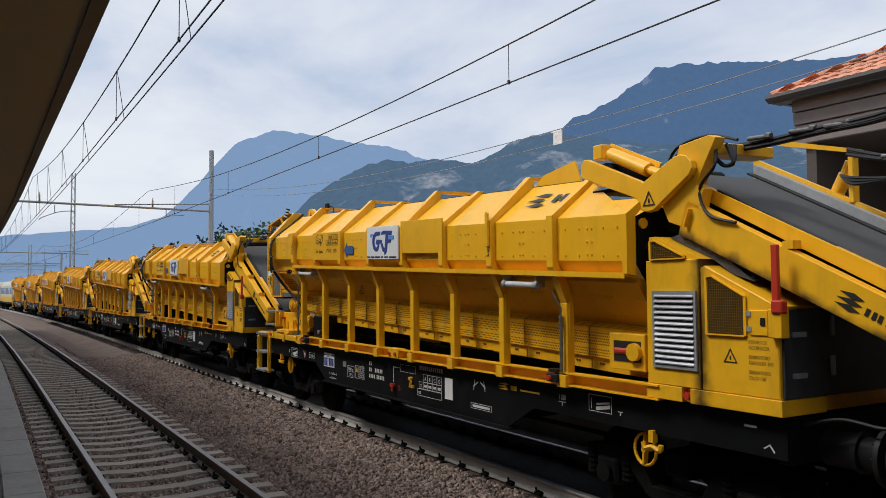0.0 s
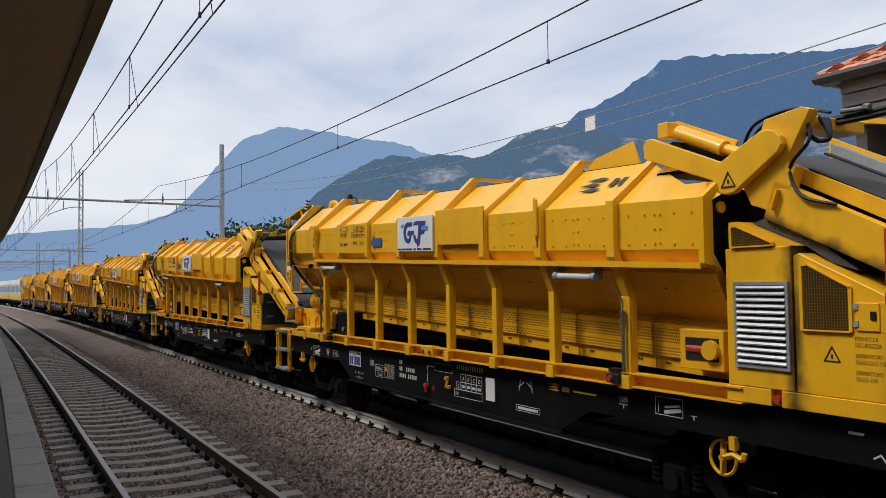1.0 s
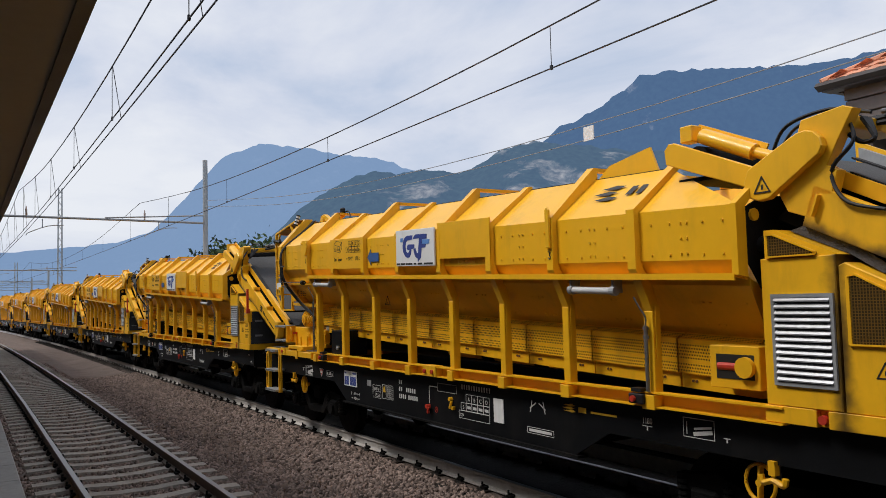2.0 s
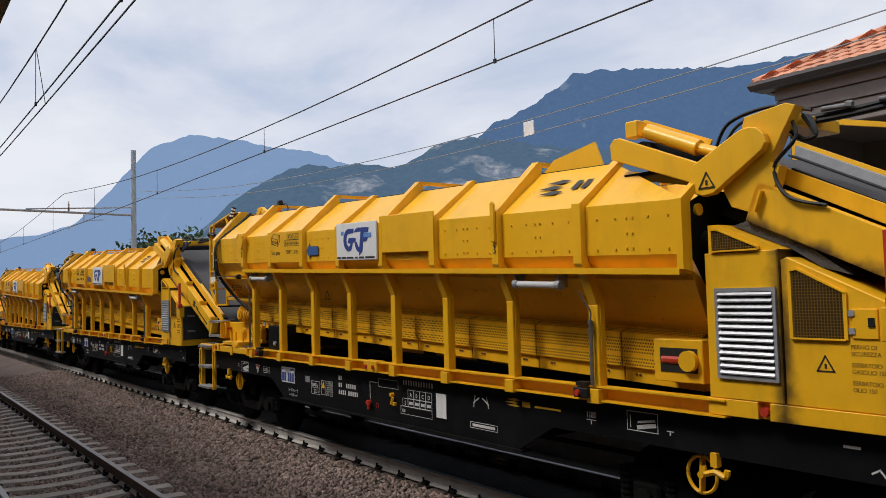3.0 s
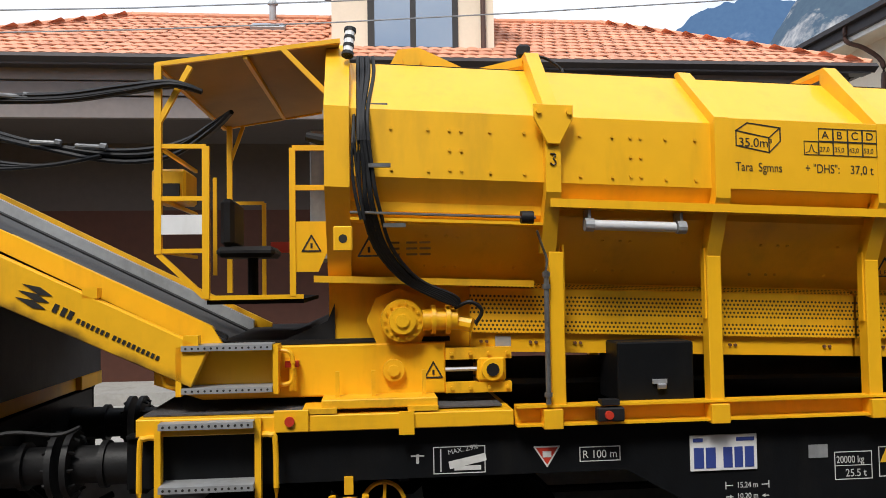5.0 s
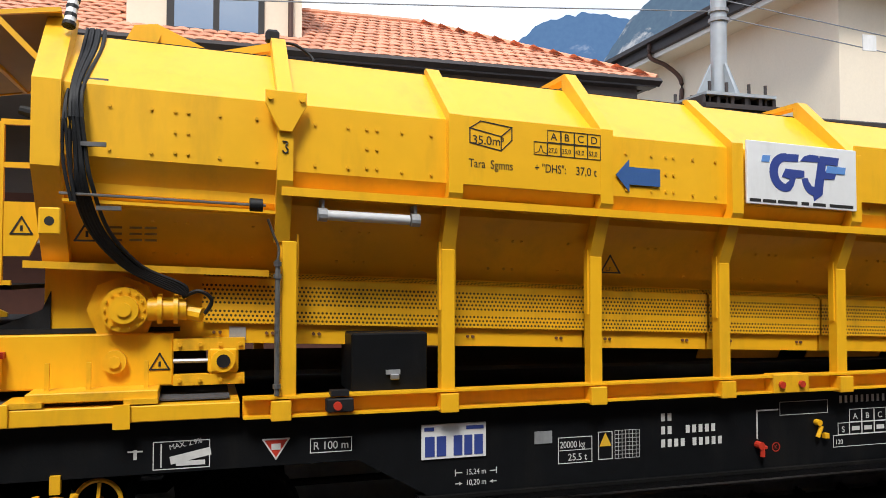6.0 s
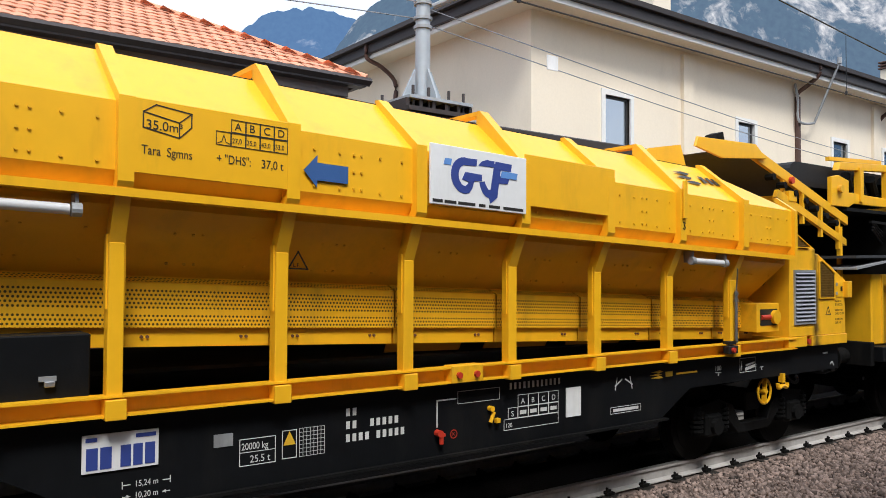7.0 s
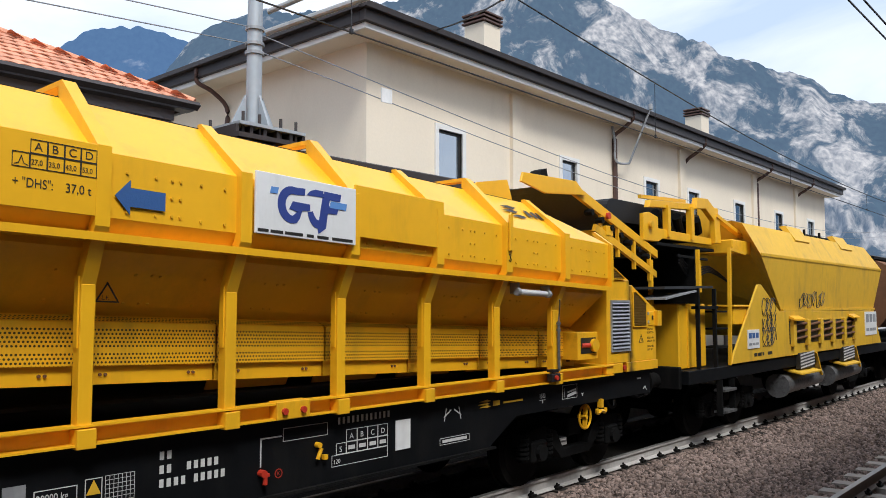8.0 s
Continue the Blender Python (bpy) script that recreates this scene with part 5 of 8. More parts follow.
    # drive motor and outrigger
    bm = prism(B(), [(-5.40, 3.97), (-4.60, 3.76), (-4.45, 3.72), (-4.45, 3.68), (-5.40, 3.91)], 0.60, 0.68)
    part("hose_outrigger", bm, M_yellow, b)
    bm = B()
    rod(bm, (-4.83, 0.80, 3.30), (-4.71, 0.80, 3.52), 0.07, 12)
    rod(bm, (-4.75, 0.80, 3.46), (-4.66, 0.80, 3.64), 0.05, 10)
    rod(bm, (-4.87, 0.80, 3.23), (-4.83, 0.80, 3.30), 0.09, 12)
    box(bm, -4.58, -4.52, 0.62, 0.72, 3.2, 3.70, 0.01)
    part("drive_motor", bm, M_yellow_dirty, b, "yellow hydraulic drive motor", smooth=True)
    # printed words as plain bars, and the maker's mark
    ym = -1.004
    bm = B()
    t = math.atan(k)
    def on_beam(u, v):
        return (-3.55 + u * math.cos(t) + v * math.sin(t), lo(-3.55) + 0.16 - u * math.sin(t) + v * math.cos(t))
    def printed(u0, u1, v0, v1):
        prism(bm, [on_beam(u0, v0), on_beam(u1, v0), on_beam(u1, v1), on_beam(u0, v1)], ym - 0.002, ym + 0.003)
    for v in (0.05, 0.0, -0.05):
        prism(bm, [on_beam(-0.02, v), on_beam(0.10, v + 0.03), on_beam(0.20, v + 0.01), on_beam(0.12, v - 0.02)], ym - 0.002, ym + 0.003)
    for u in (0.24, 0.30, 0.35):
        printed(u, u + 0.032, -0.035, 0.025)
    for u0, u1 in ((0.42, 0.66), (0.69, 1.02)):
        uu = u0
        while uu < u1:
            printed(uu, uu + 0.020, -0.035, -0.002)
            uu += 0.036
    part("maker_mark", bm, M_ink_and_recess, b, "dark printed maker's mark of plain shapes")
    part("tail_belt", boxed(-2.2, -0.62, -1.16, 1.16, 1.905, 1.935), M_rubber, b, "dark belt edge over the tail section")
    # tail drum carriers
    bm = B()
    box(bm, -0.66, -0.20, -1.24, -1.16, 1.55, 1.62)
    box(bm, -0.66, -0.20, -1.24, -1.16, 1.78, 1.86)
    for i in range(4):
        for z in (1.585, 1.82):
            rod(bm, (-0.62 + i * 0.13, -1.24, z), (-0.62 + i * 0.13, -1.26, z), 0.014, 6)
    c = part("drum_carrier", bm, M_yellow_dirty, b)
    bm = boxed(-0.44, -0.24, -1.25, -1.12, 1.62, 1.80, 0.02)
    rod(bm, (-0.34, -1.25, 1.71), (-0.34, -1.29, 1.71), 0.075, 14)
    part("drum_bearing", bm, M_yellow, c, smooth=True)
    part("bearing_cap", rod(B(), (-0.34, -1.29, 1.71), (-0.34, -1.30, 1.71), 0.045, 12), M_rubber, c)
    # Black block put in for the shade inside the carrier.
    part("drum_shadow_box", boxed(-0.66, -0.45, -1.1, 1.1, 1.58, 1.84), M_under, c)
    part("tension_rod", rod(B(), (-0.66, -1.2, 1.71), (-0.44, -1.2, 1.71), 0.016, 8), M_steel, c)
    # base with lashing pins
    bm = boxed(-1.50, -0.74, -1.47, 1.47, 1.50, 1.56, 0.006)
    box(bm, -1.62, -1.40, -1.50, -1.2, 1.478, 1.51)
    box(bm, -0.94, -0.74, -1.50, -1.2, 1.478, 1.51)
    for x in (-1.40, -1.16, -0.82):
        bar(bm, (x, -1.34, 1.55), (x, -1.34, 1.73), 0.026)
    part("turntable_base", bm, M_yellow_dirty, b, "grimy yellow base plate")
    bm = rod(B(), (-1.02, -1.22, 1.72), (-1.02, -1.27, 1.72), 0.075, 14)
    rod(bm, (-1.02, -1.27, 1.72), (-1.02, -1.29, 1.72), 0.04, 8)
    part("grease_point", bm, M_yellow_dirty, b)
    bm = rod(B(), (-1.70, -1.25, 1.60), (-1.70, -1.25, 1.76), 0.028, 8)
    r = part("pin_lever", bm, M_yellow, b)
    part("pin_grip", boxed(-1.75, -1.66, -1.28, -1.22, 1.76, 1.80), M_red, r, "red lever grip")
    triangle_sign("warning_sign", -0.745, 1.66, 0.12, -1.222, b, "printed warning triangle")


def steps(root):
    """Boarding ladder and the two small step racks of the conveyor end."""
    l = part("end_deck", prism(B(), [(-2.66, 1.365), (-2.66, 1.475), (-0.24, 1.465), (-0.24, 1.365)], -1.50, 1.50, 0.006), M_yellow, root, "yellow end deck edge")
    part("deck_plate", boxed(-2.64, -0.3, -1.40, 1.4, 1.478, 1.488), M_spill, l, "deck covered with dark dust")
    bm = B()
    box(bm, -1.0, -0.9, -1.52, -1.5, 1.33, 1.48)
    part("deck_lug", bm, M_yellow, l)
    part("red_bolt", rod(B(), (-1.70, -1.52, 1.44), (-1.70, -1.54, 1.44), 0.032, 10), M_red, l)
    part("bolt_tab", boxed(-1.80, -1.58, -1.52, -1.50, 1.37, 1.51, 0.004), M_yellow, l)
    bm = B()
    for x in (-2.52, -1.90):
        box(bm, x - 0.02, x + 0.02, -1.53, -1.46, 0.62, 1.47)
    lad = part("ladder", bm, M_yellow, root, "yellow boarding ladder with perforated treads")
    for z in (0.66, 1.05, 1.44):
        bm = boxed(-2.50, -1.92, -1.60, -1.38, z - 0.02, z + 0.02)
        part("tread", bm, M_zinc, lad, "galvanised perforated tread")
        bm = B()
        for i in range(14):
            rod(bm, (-2.47 + i * 0.04, -1.602, z), (-2.47 + i * 0.04, -1.598, z), 0.009, 6)
        part("tread_holes", bm, M_ink_and_recess, lad)
    for x, s in ((-2.54, -1), (-1.88, 1)):
        bm = tube(B(), [(x, -1.5, 1.36), (x + s * 0.06, -1.52, 1.36), (x + s * 0.09, -1.52, 1.30), (x + s * 0.09, -1.52, 0.75), (x + s * 0.05, -1.52, 0.68), (x, -1.5, 0.68)], 0.018, 8, 4)
        part("handrail", bm, M_yellow, lad, smooth=True)
    bm = B()
    for x in (-2.42, -1.80):
        box(bm, x - 0.018, x + 0.018, -1.40, -1.20, 1.60, 1.92)
    up = part("step_rack", bm, M_yellow, root, "yellow step rack with two perforated treads")
    for z in (1.635, 1.91):
        part("tread", boxed(-2.40, -1.82, -1.42, -1.20, z - 0.018, z + 0.018), M_zinc, up, "galvanised perforated tread")
        bm = B()
        for i in range(14):
            rod(bm, (-2.37 + i * 0.04, -1.422, z), (-2.37 + i * 0.04, -1.418, z), 0.008, 6)
        part("tread_holes", bm, M_ink_and_recess, up)
    for x, s in ((-2.44, -1), (-1.78, 1)):
        bm = tube(B(), [(x, -1.32, 1.88), (x + s * 0.06, -1.33, 1.87), (x + s * 0.085, -1.33, 1.82), (x + s * 0.085, -1.33, 1.70), (x + s * 0.06, -1.33, 1.66), (x, -1.32, 1.65)], 0.016, 8, 4)
        part("handrail", bm, M_yellow, up, smooth=True)


def operator_stand(root):
    """Open control stand with a tilted sheet roof at the hopper's conveyor end."""
    y = -1.30
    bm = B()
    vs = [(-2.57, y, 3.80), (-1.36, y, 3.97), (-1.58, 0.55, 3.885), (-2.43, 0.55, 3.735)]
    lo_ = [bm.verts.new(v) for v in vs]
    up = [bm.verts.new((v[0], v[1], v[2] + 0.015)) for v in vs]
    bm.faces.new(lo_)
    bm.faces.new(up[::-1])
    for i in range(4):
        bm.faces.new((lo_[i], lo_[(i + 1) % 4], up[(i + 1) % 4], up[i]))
    st = part("stand_roof", bm, M_shaded_yellow, root, "yellow sheet roof over the control stand, coloured as in shade")
    bm = B()
    bar(bm, (-2.58, y, 3.80), (-1.36, y, 3.98), 0.03)
    bar(bm, (-2.43, 0.55, 3.74), (-1.58, 0.55, 3.89), 0.03)
    bar(bm, (-2.58, y, 3.80), (-2.45, 0.55, 3.73), 0.03)
    bar(bm, (-2.0, y, 3.86), (-1.92, 0.55, 3.83), 0.03)
    part("roof_rim", bm, M_yellow, st)
    bm = B()
    bar(bm, (-2.57, y, 2.53), (-2.57, y, 3.80), 0.045)
    bar(bm, (-2.57, y, 3.40), (-2.36, y, 3.79), 0.035)
    part("roof_post", bm, M_yellow, st)
    part("roof_brace", bar(B(), (-1.75, y, 3.92), (-1.42, y, 3.58), 0.035), M_yellow, st)
    bm = B()
    bar(bm, (-2.40, 0.50, 2.25), (-2.40, 0.50, 3.74), 0.045)
    bar(bm, (-2.40, 0.50, 3.4), (-2.28, 0.5, 3.74), 0.03)
    part("roof_post", bm, M_yellow, st)
    rails = []
    for z in (3.25, 2.90, 2.55):
        rails.append(((-2.57, y, z), (-2.26, y, z), 0.03))
        rails.append(((-2.57, y, z), (-2.57, -0.1, z), 0.025))
    rails.append(((-2.26, y, 2.23), (-2.26, y, 3.25), 0.045))
    rails.append(((-2.42, -0.1, 2.4), (-2.42, -0.1, 3.2), 0.03))
    rails.append(((-2.57, y, 2.53), (-2.27, y, 2.24), 0.035))
    rails.append(((-2.27, y, 2.235), (-1.62, y, 2.235), 0.03))
    rails.append(((-1.69, y, 2.24), (-1.69, y, 3.24), 0.04))
    for z in (3.24, 2.97):
        rails.append(((-1.69, y, z), (-1.40, y, z), 0.035))
    for z in (3.05, 2.62):
        rails.append(((-2.36, 0.50, z), (-2.10, 0.50, z), 0.03))
    rails.append(((-2.10, 0.50, 2.2), (-2.10, 0.50, 3.05), 0.035))
    for a, b, w in rails:
        part("guard_rail", bar(B(), a, b, w), M_yellow, st)
    bm = prism(B(), [(-1.69, 2.40), (-1.69, 2.74), (-1.42, 2.74), (-1.42, 2.62), (-1.52, 2.40)], y - 0.012, y + 0.012)
    g = part("guard_plate", bm, M_yellow, st)
    triangle_sign("warning_sign", -1.565, 2.54, 0.12, y - 0.013, g, "printed warning triangle")
    part("name_board", boxed(-2.555, -2.27, y - 0.02, y + 0.0, 2.66, 2.79), M_white, st, "blank white board")
    part("foot_grid", boxed(-2.26, -1.62, y + 0.02, 0.45, 2.19, 2.22), M_under, st)
    bm = boxed(-2.72, -2.48, -0.9, -0.5, 2.92, 3.16, 0.02)
    d = part("control_desk", bm, M_yellow, st, "small yellow control desk")
    part("desk_panel", boxed(-2.66, -2.52, -0.93, -0.90, 2.95, 3.05), M_rubber, d)
    bm = boxed(-2.28, -1.86, -0.85, -0.35, 2.52, 2.60, 0.03)
    box(bm, -2.25, -2.15, -0.85, -0.35, 2.60, 2.95, 0.03)
    part("seat", bm, M_rubber, st, "black padded seat")
    part("seat_post", rod(B(), (-2.05, -0.6, 2.22), (-2.05, -0.6, 2.52), 0.04, 8), M_under, st)
    part("red_label", boxed(-2.04, -1.84, 0.47, 0.48, 2.60, 2.70), M_red, st, "small red and white notice")
    part("cabinet", boxed(-1.62, -1.44, -0.6, 0.1, 2.5, 3.5, 0.01), M_zinc, st, "tall grey switch cabinet")
    bm = rod(B(), (-1.60, y + 0.05, 3.33), (-1.47, y + 0.05, 3.30), 0.03, 10, 0.045)
    part("horn", bm, M_rubber, st, "black horn", smooth=True)
    bm = rod(B(), (-1.31, -1.36, 3.86), (-1.29, -1.30, 4.06), 0.035, 10)
    wl_ = part("work_lamp", bm, M_tube, root, "small clear tube lamp with black ends", smooth=True)
    for a in (0.0, 0.3, 0.6, 0.9):
        p0, p1 = Vector((-1.31, -1.36, 3.86)), Vector((-1.29, -1.30, 4.06))
        part("lamp_band", rod(B(), p0 + (p1 - p0) * a, p0 + (p1 - p0) * (a + 0.12), 0.042 if a in (0.0, 0.9) else 0.038, 10), M_rubber, wl_, smooth=True)
    # lug with a dark hole at the hopper's end frame, dust apron under it, printed warning beside the hoses
    lug = part("lashing_lug", boxed(-1.405, -1.285, -1.69, -1.655, 2.52, 2.68, 0.008), M_yellow, root)
    part("lug_hole", rod(B(), (-1.345, -1.692, 2.60), (-1.345, -1.688, 2.60), 0.028, 10), M_ink_and_recess, lug, "dark round hole")
    part("dust_apron", prism(B(), [(-1.42, 2.18), (-1.47, 2.06), (-1.78, 1.93), (-1.42, 1.92)], -1.14, 1.14), M_rubber, root, "black rubber dust apron")
    triangle_sign("warning_sign", -1.18, 2.50, 0.14, -1.375, root, "printed warning triangle")
    bm = B()
    for z in (2.50, 2.54, 2.58):
        for x0 in (-1.05, -0.93, -0.84):
            box(bm, x0, x0 + 0.075, -1.376, -1.373, z, z + 0.014)
    part("warning_print", bm, M_brown_ink, root, "brown unreadable small print")
    # top fittings
    bm = prism(B(), [(-1.05, 3.83), (-0.95, 4.02), (-0.80, 4.04), (-0.40, 3.86), (-0.38, 3.83)], -0.98, -0.90)
    rod(bm, (-0.85, -1.0, 3.95), (-0.85, -0.88, 3.95), 0.07, 12)
    part("top_bracket", bm, M_yellow, root)
    bm = prism(B(), [(-0.4, 3.83), (0.0, 3.92), (0.0, 3.98), (-0.4, 3.88)], -0.98, -0.90)
    part("top_stay", bm, M_yellow, root)
    bm = boxed(-0.06, 0.04, -0.98, -0.90, 3.98, 4.08, 0.02)
    tube(bm, [(0.0, -0.9, 4.0), (0.15, -0.9, 4.0), (0.27, -0.92, 3.92), (0.30, -0.95, 3.84)], 0.012)
    part("camera_lamp", bm, M_rubber, root, "small black lamp with its cable")


def hoses(root):
    """Hydraulic hose bundles with their steel fittings."""
    rng = random.Random(4)
    for i in range(7):
        bm = B()
        a = rng.uniform(-0.05, 0.05)
        b = rng.uniform(-0.04, 0.04)
        c = rng.uniform(0, 0.10)
        tube(bm, [(-4.95, -0.55 + a, 3.72 + b), (-4.5, -0.55 + a, 3.72 + b), (-4.0, -0.6 + a, 3.74 + b - c * 0.3), (-3.4, -0.7 + a, 3.74 + b - c * 0.6), (-2.9, -0.85 + a, 3.76 + b - c * 0.3), (-2.55, -0.95 + a, 3.76 + b * 0.5), (-2.35, -0.95, 3.70)], 0.021, 6, 5)
        part("hose", bm, M_rubber, root, "black hydraulic hose in a loose bundle", smooth=True)
    for i in range(5):
        bm = B()
        a = rng.uniform(-0.05, 0.05)
        b = rng.uniform(-0.04, 0.04)
        c = rng.uniform(0, 0.08)
        tube(bm, [(-4.5, 0.5 + a, 3.70 + b), (-4.0, 0.3 + a, 3.55 + b * 0.7), (-3.3, 0.15 + a, 3.48 + b - c), (-2.8, 0 + a, 3.50 + b - c), (-2.45, -0.1 + a, 3.62 + b), (-2.25, -0.3, 3.70)], 0.021, 6, 5)
        part("hose", bm, M_rubber, root, "black hydraulic hose in a loose bundle", smooth=True)
    bm = B()
    for i in range(3):
        tube(bm, [(-4.7, 0.7, 3.5), (-4.4, 0.45, 3.36 + i * 0.03), (-3.9, 0.3, 3.36), (-3.4, 0.15, 3.42)], 0.018, 6, 5)
    tube(bm, [(-4.82, -0.9, 3.70), (-4.72, -1.02, 3.5), (-4.92, -1.0, 3.30), (-4.80, -1.03, 3.05), (-4.5, -1.02, 2.95)], 0.016)
    tube(bm, [(-4.75, -0.7, 3.76), (-5.1, -0.7, 3.86), (-5.5, -0.7, 3.80), (-5.65, -0.7, 3.60)], 0.016)
    tube(bm, [(-4.78, -0.8, 3.72), (-5.05, -0.8, 3.80), (-5.35, -0.8, 3.74), (-5.5, -0.8, 3.58)], 0.014)
    for i in range(3):
        tube(bm, [(-4.74, -0.85 + i * 0.05, 3.70), (-4.62, -0.9, 3.52), (-4.72, -0.9, 3.50), (-4.82, -0.9, 3.58)], 0.02)
    part("head_hoses", bm, M_rubber, root, "short black hoses looped round the conveyor head", smooth=True)
    for x, y, z in ((-4.62, -0.55, 3.74), (-4.15, -0.58, 3.72), (-3.78, -0.62, 3.70), (-3.9, 0.28, 3.52), (-3.5, 0.18, 3.47)):
        bm = B()
        rod(bm, (x - 0.10, y - 0.05, z + 0.03), (x + 0.10, y - 0.05, z + 0.02), 0.022, 10)
        rod(bm, (x + 0.10, y - 0.05, z + 0.03), (x + 0.15, y - 0.05, z + 0.02), 0.03, 6)
        part("hose_coupling", bm, M_coupling, root, "bare steel hose coupling", smooth=True)
    runs = []
    for i in range(6):
        a = -1.25 + i * 0.022 + rng.uniform(-0.01, 0.01)
        runs.append(([(a, -1.02, 3.95), (a, -1.22, 3.76), (a - 0.01 * i, -1.66, 3.38), (a + rng.uniform(-0.02, 0.02), -1.69, 3.0), (a + 0.02, -1.66, 2.80), (a + 0.10, -1.52, 2.55), (a + 0.28, -1.40, 2.34), (-0.75 + i * 0.03, -1.36, 2.22), (-0.58, -1.34, 2.15)], 0.013))
    for i in range(2):
        runs.append(([(-1.24, -1.16, 3.80), (-1.27, -1.64, 3.36), (-1.28 + i * 0.03, -1.69, 3.0), (-1.23 + i * 0.02, -1.68, 2.72)], 0.011))
    for pts, r in runs:
        h = part("side_hose", tube(B(), pts, r, 6, 5), M_rubber, root, "black hose strapped to the hopper side", smooth=True)
    for x, z in ((-1.13, 3.48), (-1.12, 3.06), (-1.03, 2.68)):
        yb = -1.72 if z < 3.4 else -1.56
        part("hose_strap", boxed(x - 0.06, x + 0.08, yb, yb + 0.03, z - 0.012, z + 0.014), M_coupling, h)
    # belt drive motor
    bm = B()
    rod(bm, (-0.98, -1.12, 2.06), (-0.98, -1.20, 2.06), 0.22, 8)
    m = part("belt_motor", bm, M_yellow, root, "yellow hydraulic belt motor")
    bm = rod(B(), (-0.96, -1.20, 2.06), (-0.96, -1.32, 2.06), 0.145, 24)
    rod(bm, (-0.96, -1.32, 2.06), (-0.96, -1.36, 2.06), 0.09, 20)
    rod(bm, (-0.96, -1.36, 2.06), (-0.96, -1.375, 2.06), 0.045, 12)
    for k in range(14):
        a = k * math.pi / 7
        rod(bm, (-0.96 + 0.12 * math.cos(a), -1.32, 2.06 + 0.12 * math.sin(a)), (-0.96 + 0.12 * math.cos(a), -1.335, 2.06 + 0.12 * math.sin(a)), 0.010, 6)
    part("gear_case", bm, M_yellow, m, smooth=True)
    bm = rod(B(), (-0.82, -1.26, 2.06), (-0.58, -1.26, 2.06), 0.075, 14)
    rod(bm, (-0.76, -1.26, 2.06), (-0.73, -1.26, 2.06), 0.10, 14)
    rod(bm, (-0.66, -1.26, 2.06), (-0.63, -1.26, 2.06), 0.10, 14)
    rod(bm, (-0.58, -1.26, 2.04), (-0.48, -1.30, 2.02), 0.05, 10)
    part("motor_body", bm, M_yellow, m, smooth=True)
    bm = tube(B(), [(-0.60, -1.32, 2.14), (-0.50, -1.38, 2.18), (-0.42, -1.36, 2.12), (-0.46, -1.33, 2.03)], 0.014, 6)
    part("motor_hose", bm, M_rubber, m)


def tilt(obs, middle=-0.5):
    """The hopper leans: it drops towards the engine end by 37 mm a metre."""
    for o in obs:
        for v in o.data.vertices:
            w = min(1.0, max(0.0, (v.co.z - 1.5) / 0.3))
            v.co.z -= 0.037 * (v.co.x - middle) * w


def spread_boom(obs):
    """The boom is wide: its near side stands 0.4 m further out than its far side, and is shorter by as much."""
    for o in obs:
        for v in o.data.vertices:
            if v.co.x > -1.9:
                continue
            out = 0.40 * min(1.0, max(0.0, (0.2 - v.co.y) / 1.2))
            g = (v.co.y - out + 6.71) / (v.co.y + 6.71)
            v.co.x = -1.31 + (v.co.x + 1.31) * g
            v.co.z = 2.362 + (v.co.z - 2.362) * g
            v.co.y -= out


def ballast_wagon():
    root = tagged(new("ballast_wagon"), "yellow conveyor hopper wagon, black frame, inclined loading boom", "railway wagon", "train of conveyor hopper wagons")
    wagon_frame(root)
    h = hopper(root)
    before = set(root.children_recursive)
    plates(root)
    own = [o for o in root.children_recursive if o not in before]
    low = {"tool_box", "latch", "padlock", "button_cover"}
    screwed = {}
    for nm, xc in (("data_plate", 1.79), ("direction_arrow", 2.6), ("company_plate", 4.02), ("side_plate", 5.15)):
        for o in own:
            if o.name.split(".")[0] == nm:
                for k in (o, *o.children_recursive):
                    screwed[k] = xc
    tilt([o for o in (h, *h.children_recursive, *own) if o not in screwed and o.name.split(".")[0] not in low])
    for o, xc in screwed.items():
        tilt([o], xc)
    before = set(root.children_recursive)
    power_unit(root)
    for o in root.children_recursive:
        if o not in before:
            for v in o.data.vertices:
                v.co.x -= 0.14
    before = set(root.children_recursive)
    boom(root)
    still = {"turntable_box", "tail_belt", "turntable_base", "drum_carrier", "pin_lever", "pin_grip"}
    spread_boom([o for o in root.children_recursive if o not in before and o.name.split(".")[0] not in still])
    steps(root)
    operator_stand(root)
    before = set(root.children_recursive)
    hoses(root)
    spread_boom([o for o in root.children_recursive if o not in before])
    return root


first = ballast_wagon()
for i in range(1, 8):
    xm = 4.0 - PITCH * i
    copy_thing(first, pose(xm, bend(xm), 0, 0, 0, bend_turn(xm)) @ pose(-4.0, 0, 0))
# no boom stands over the last hopper's engine housing, so it has no support arm
for o in [o for o in first.children_recursive if o.name.split(".")[0] == "red_arm"]:
    bpy.data.objects.remove(o)


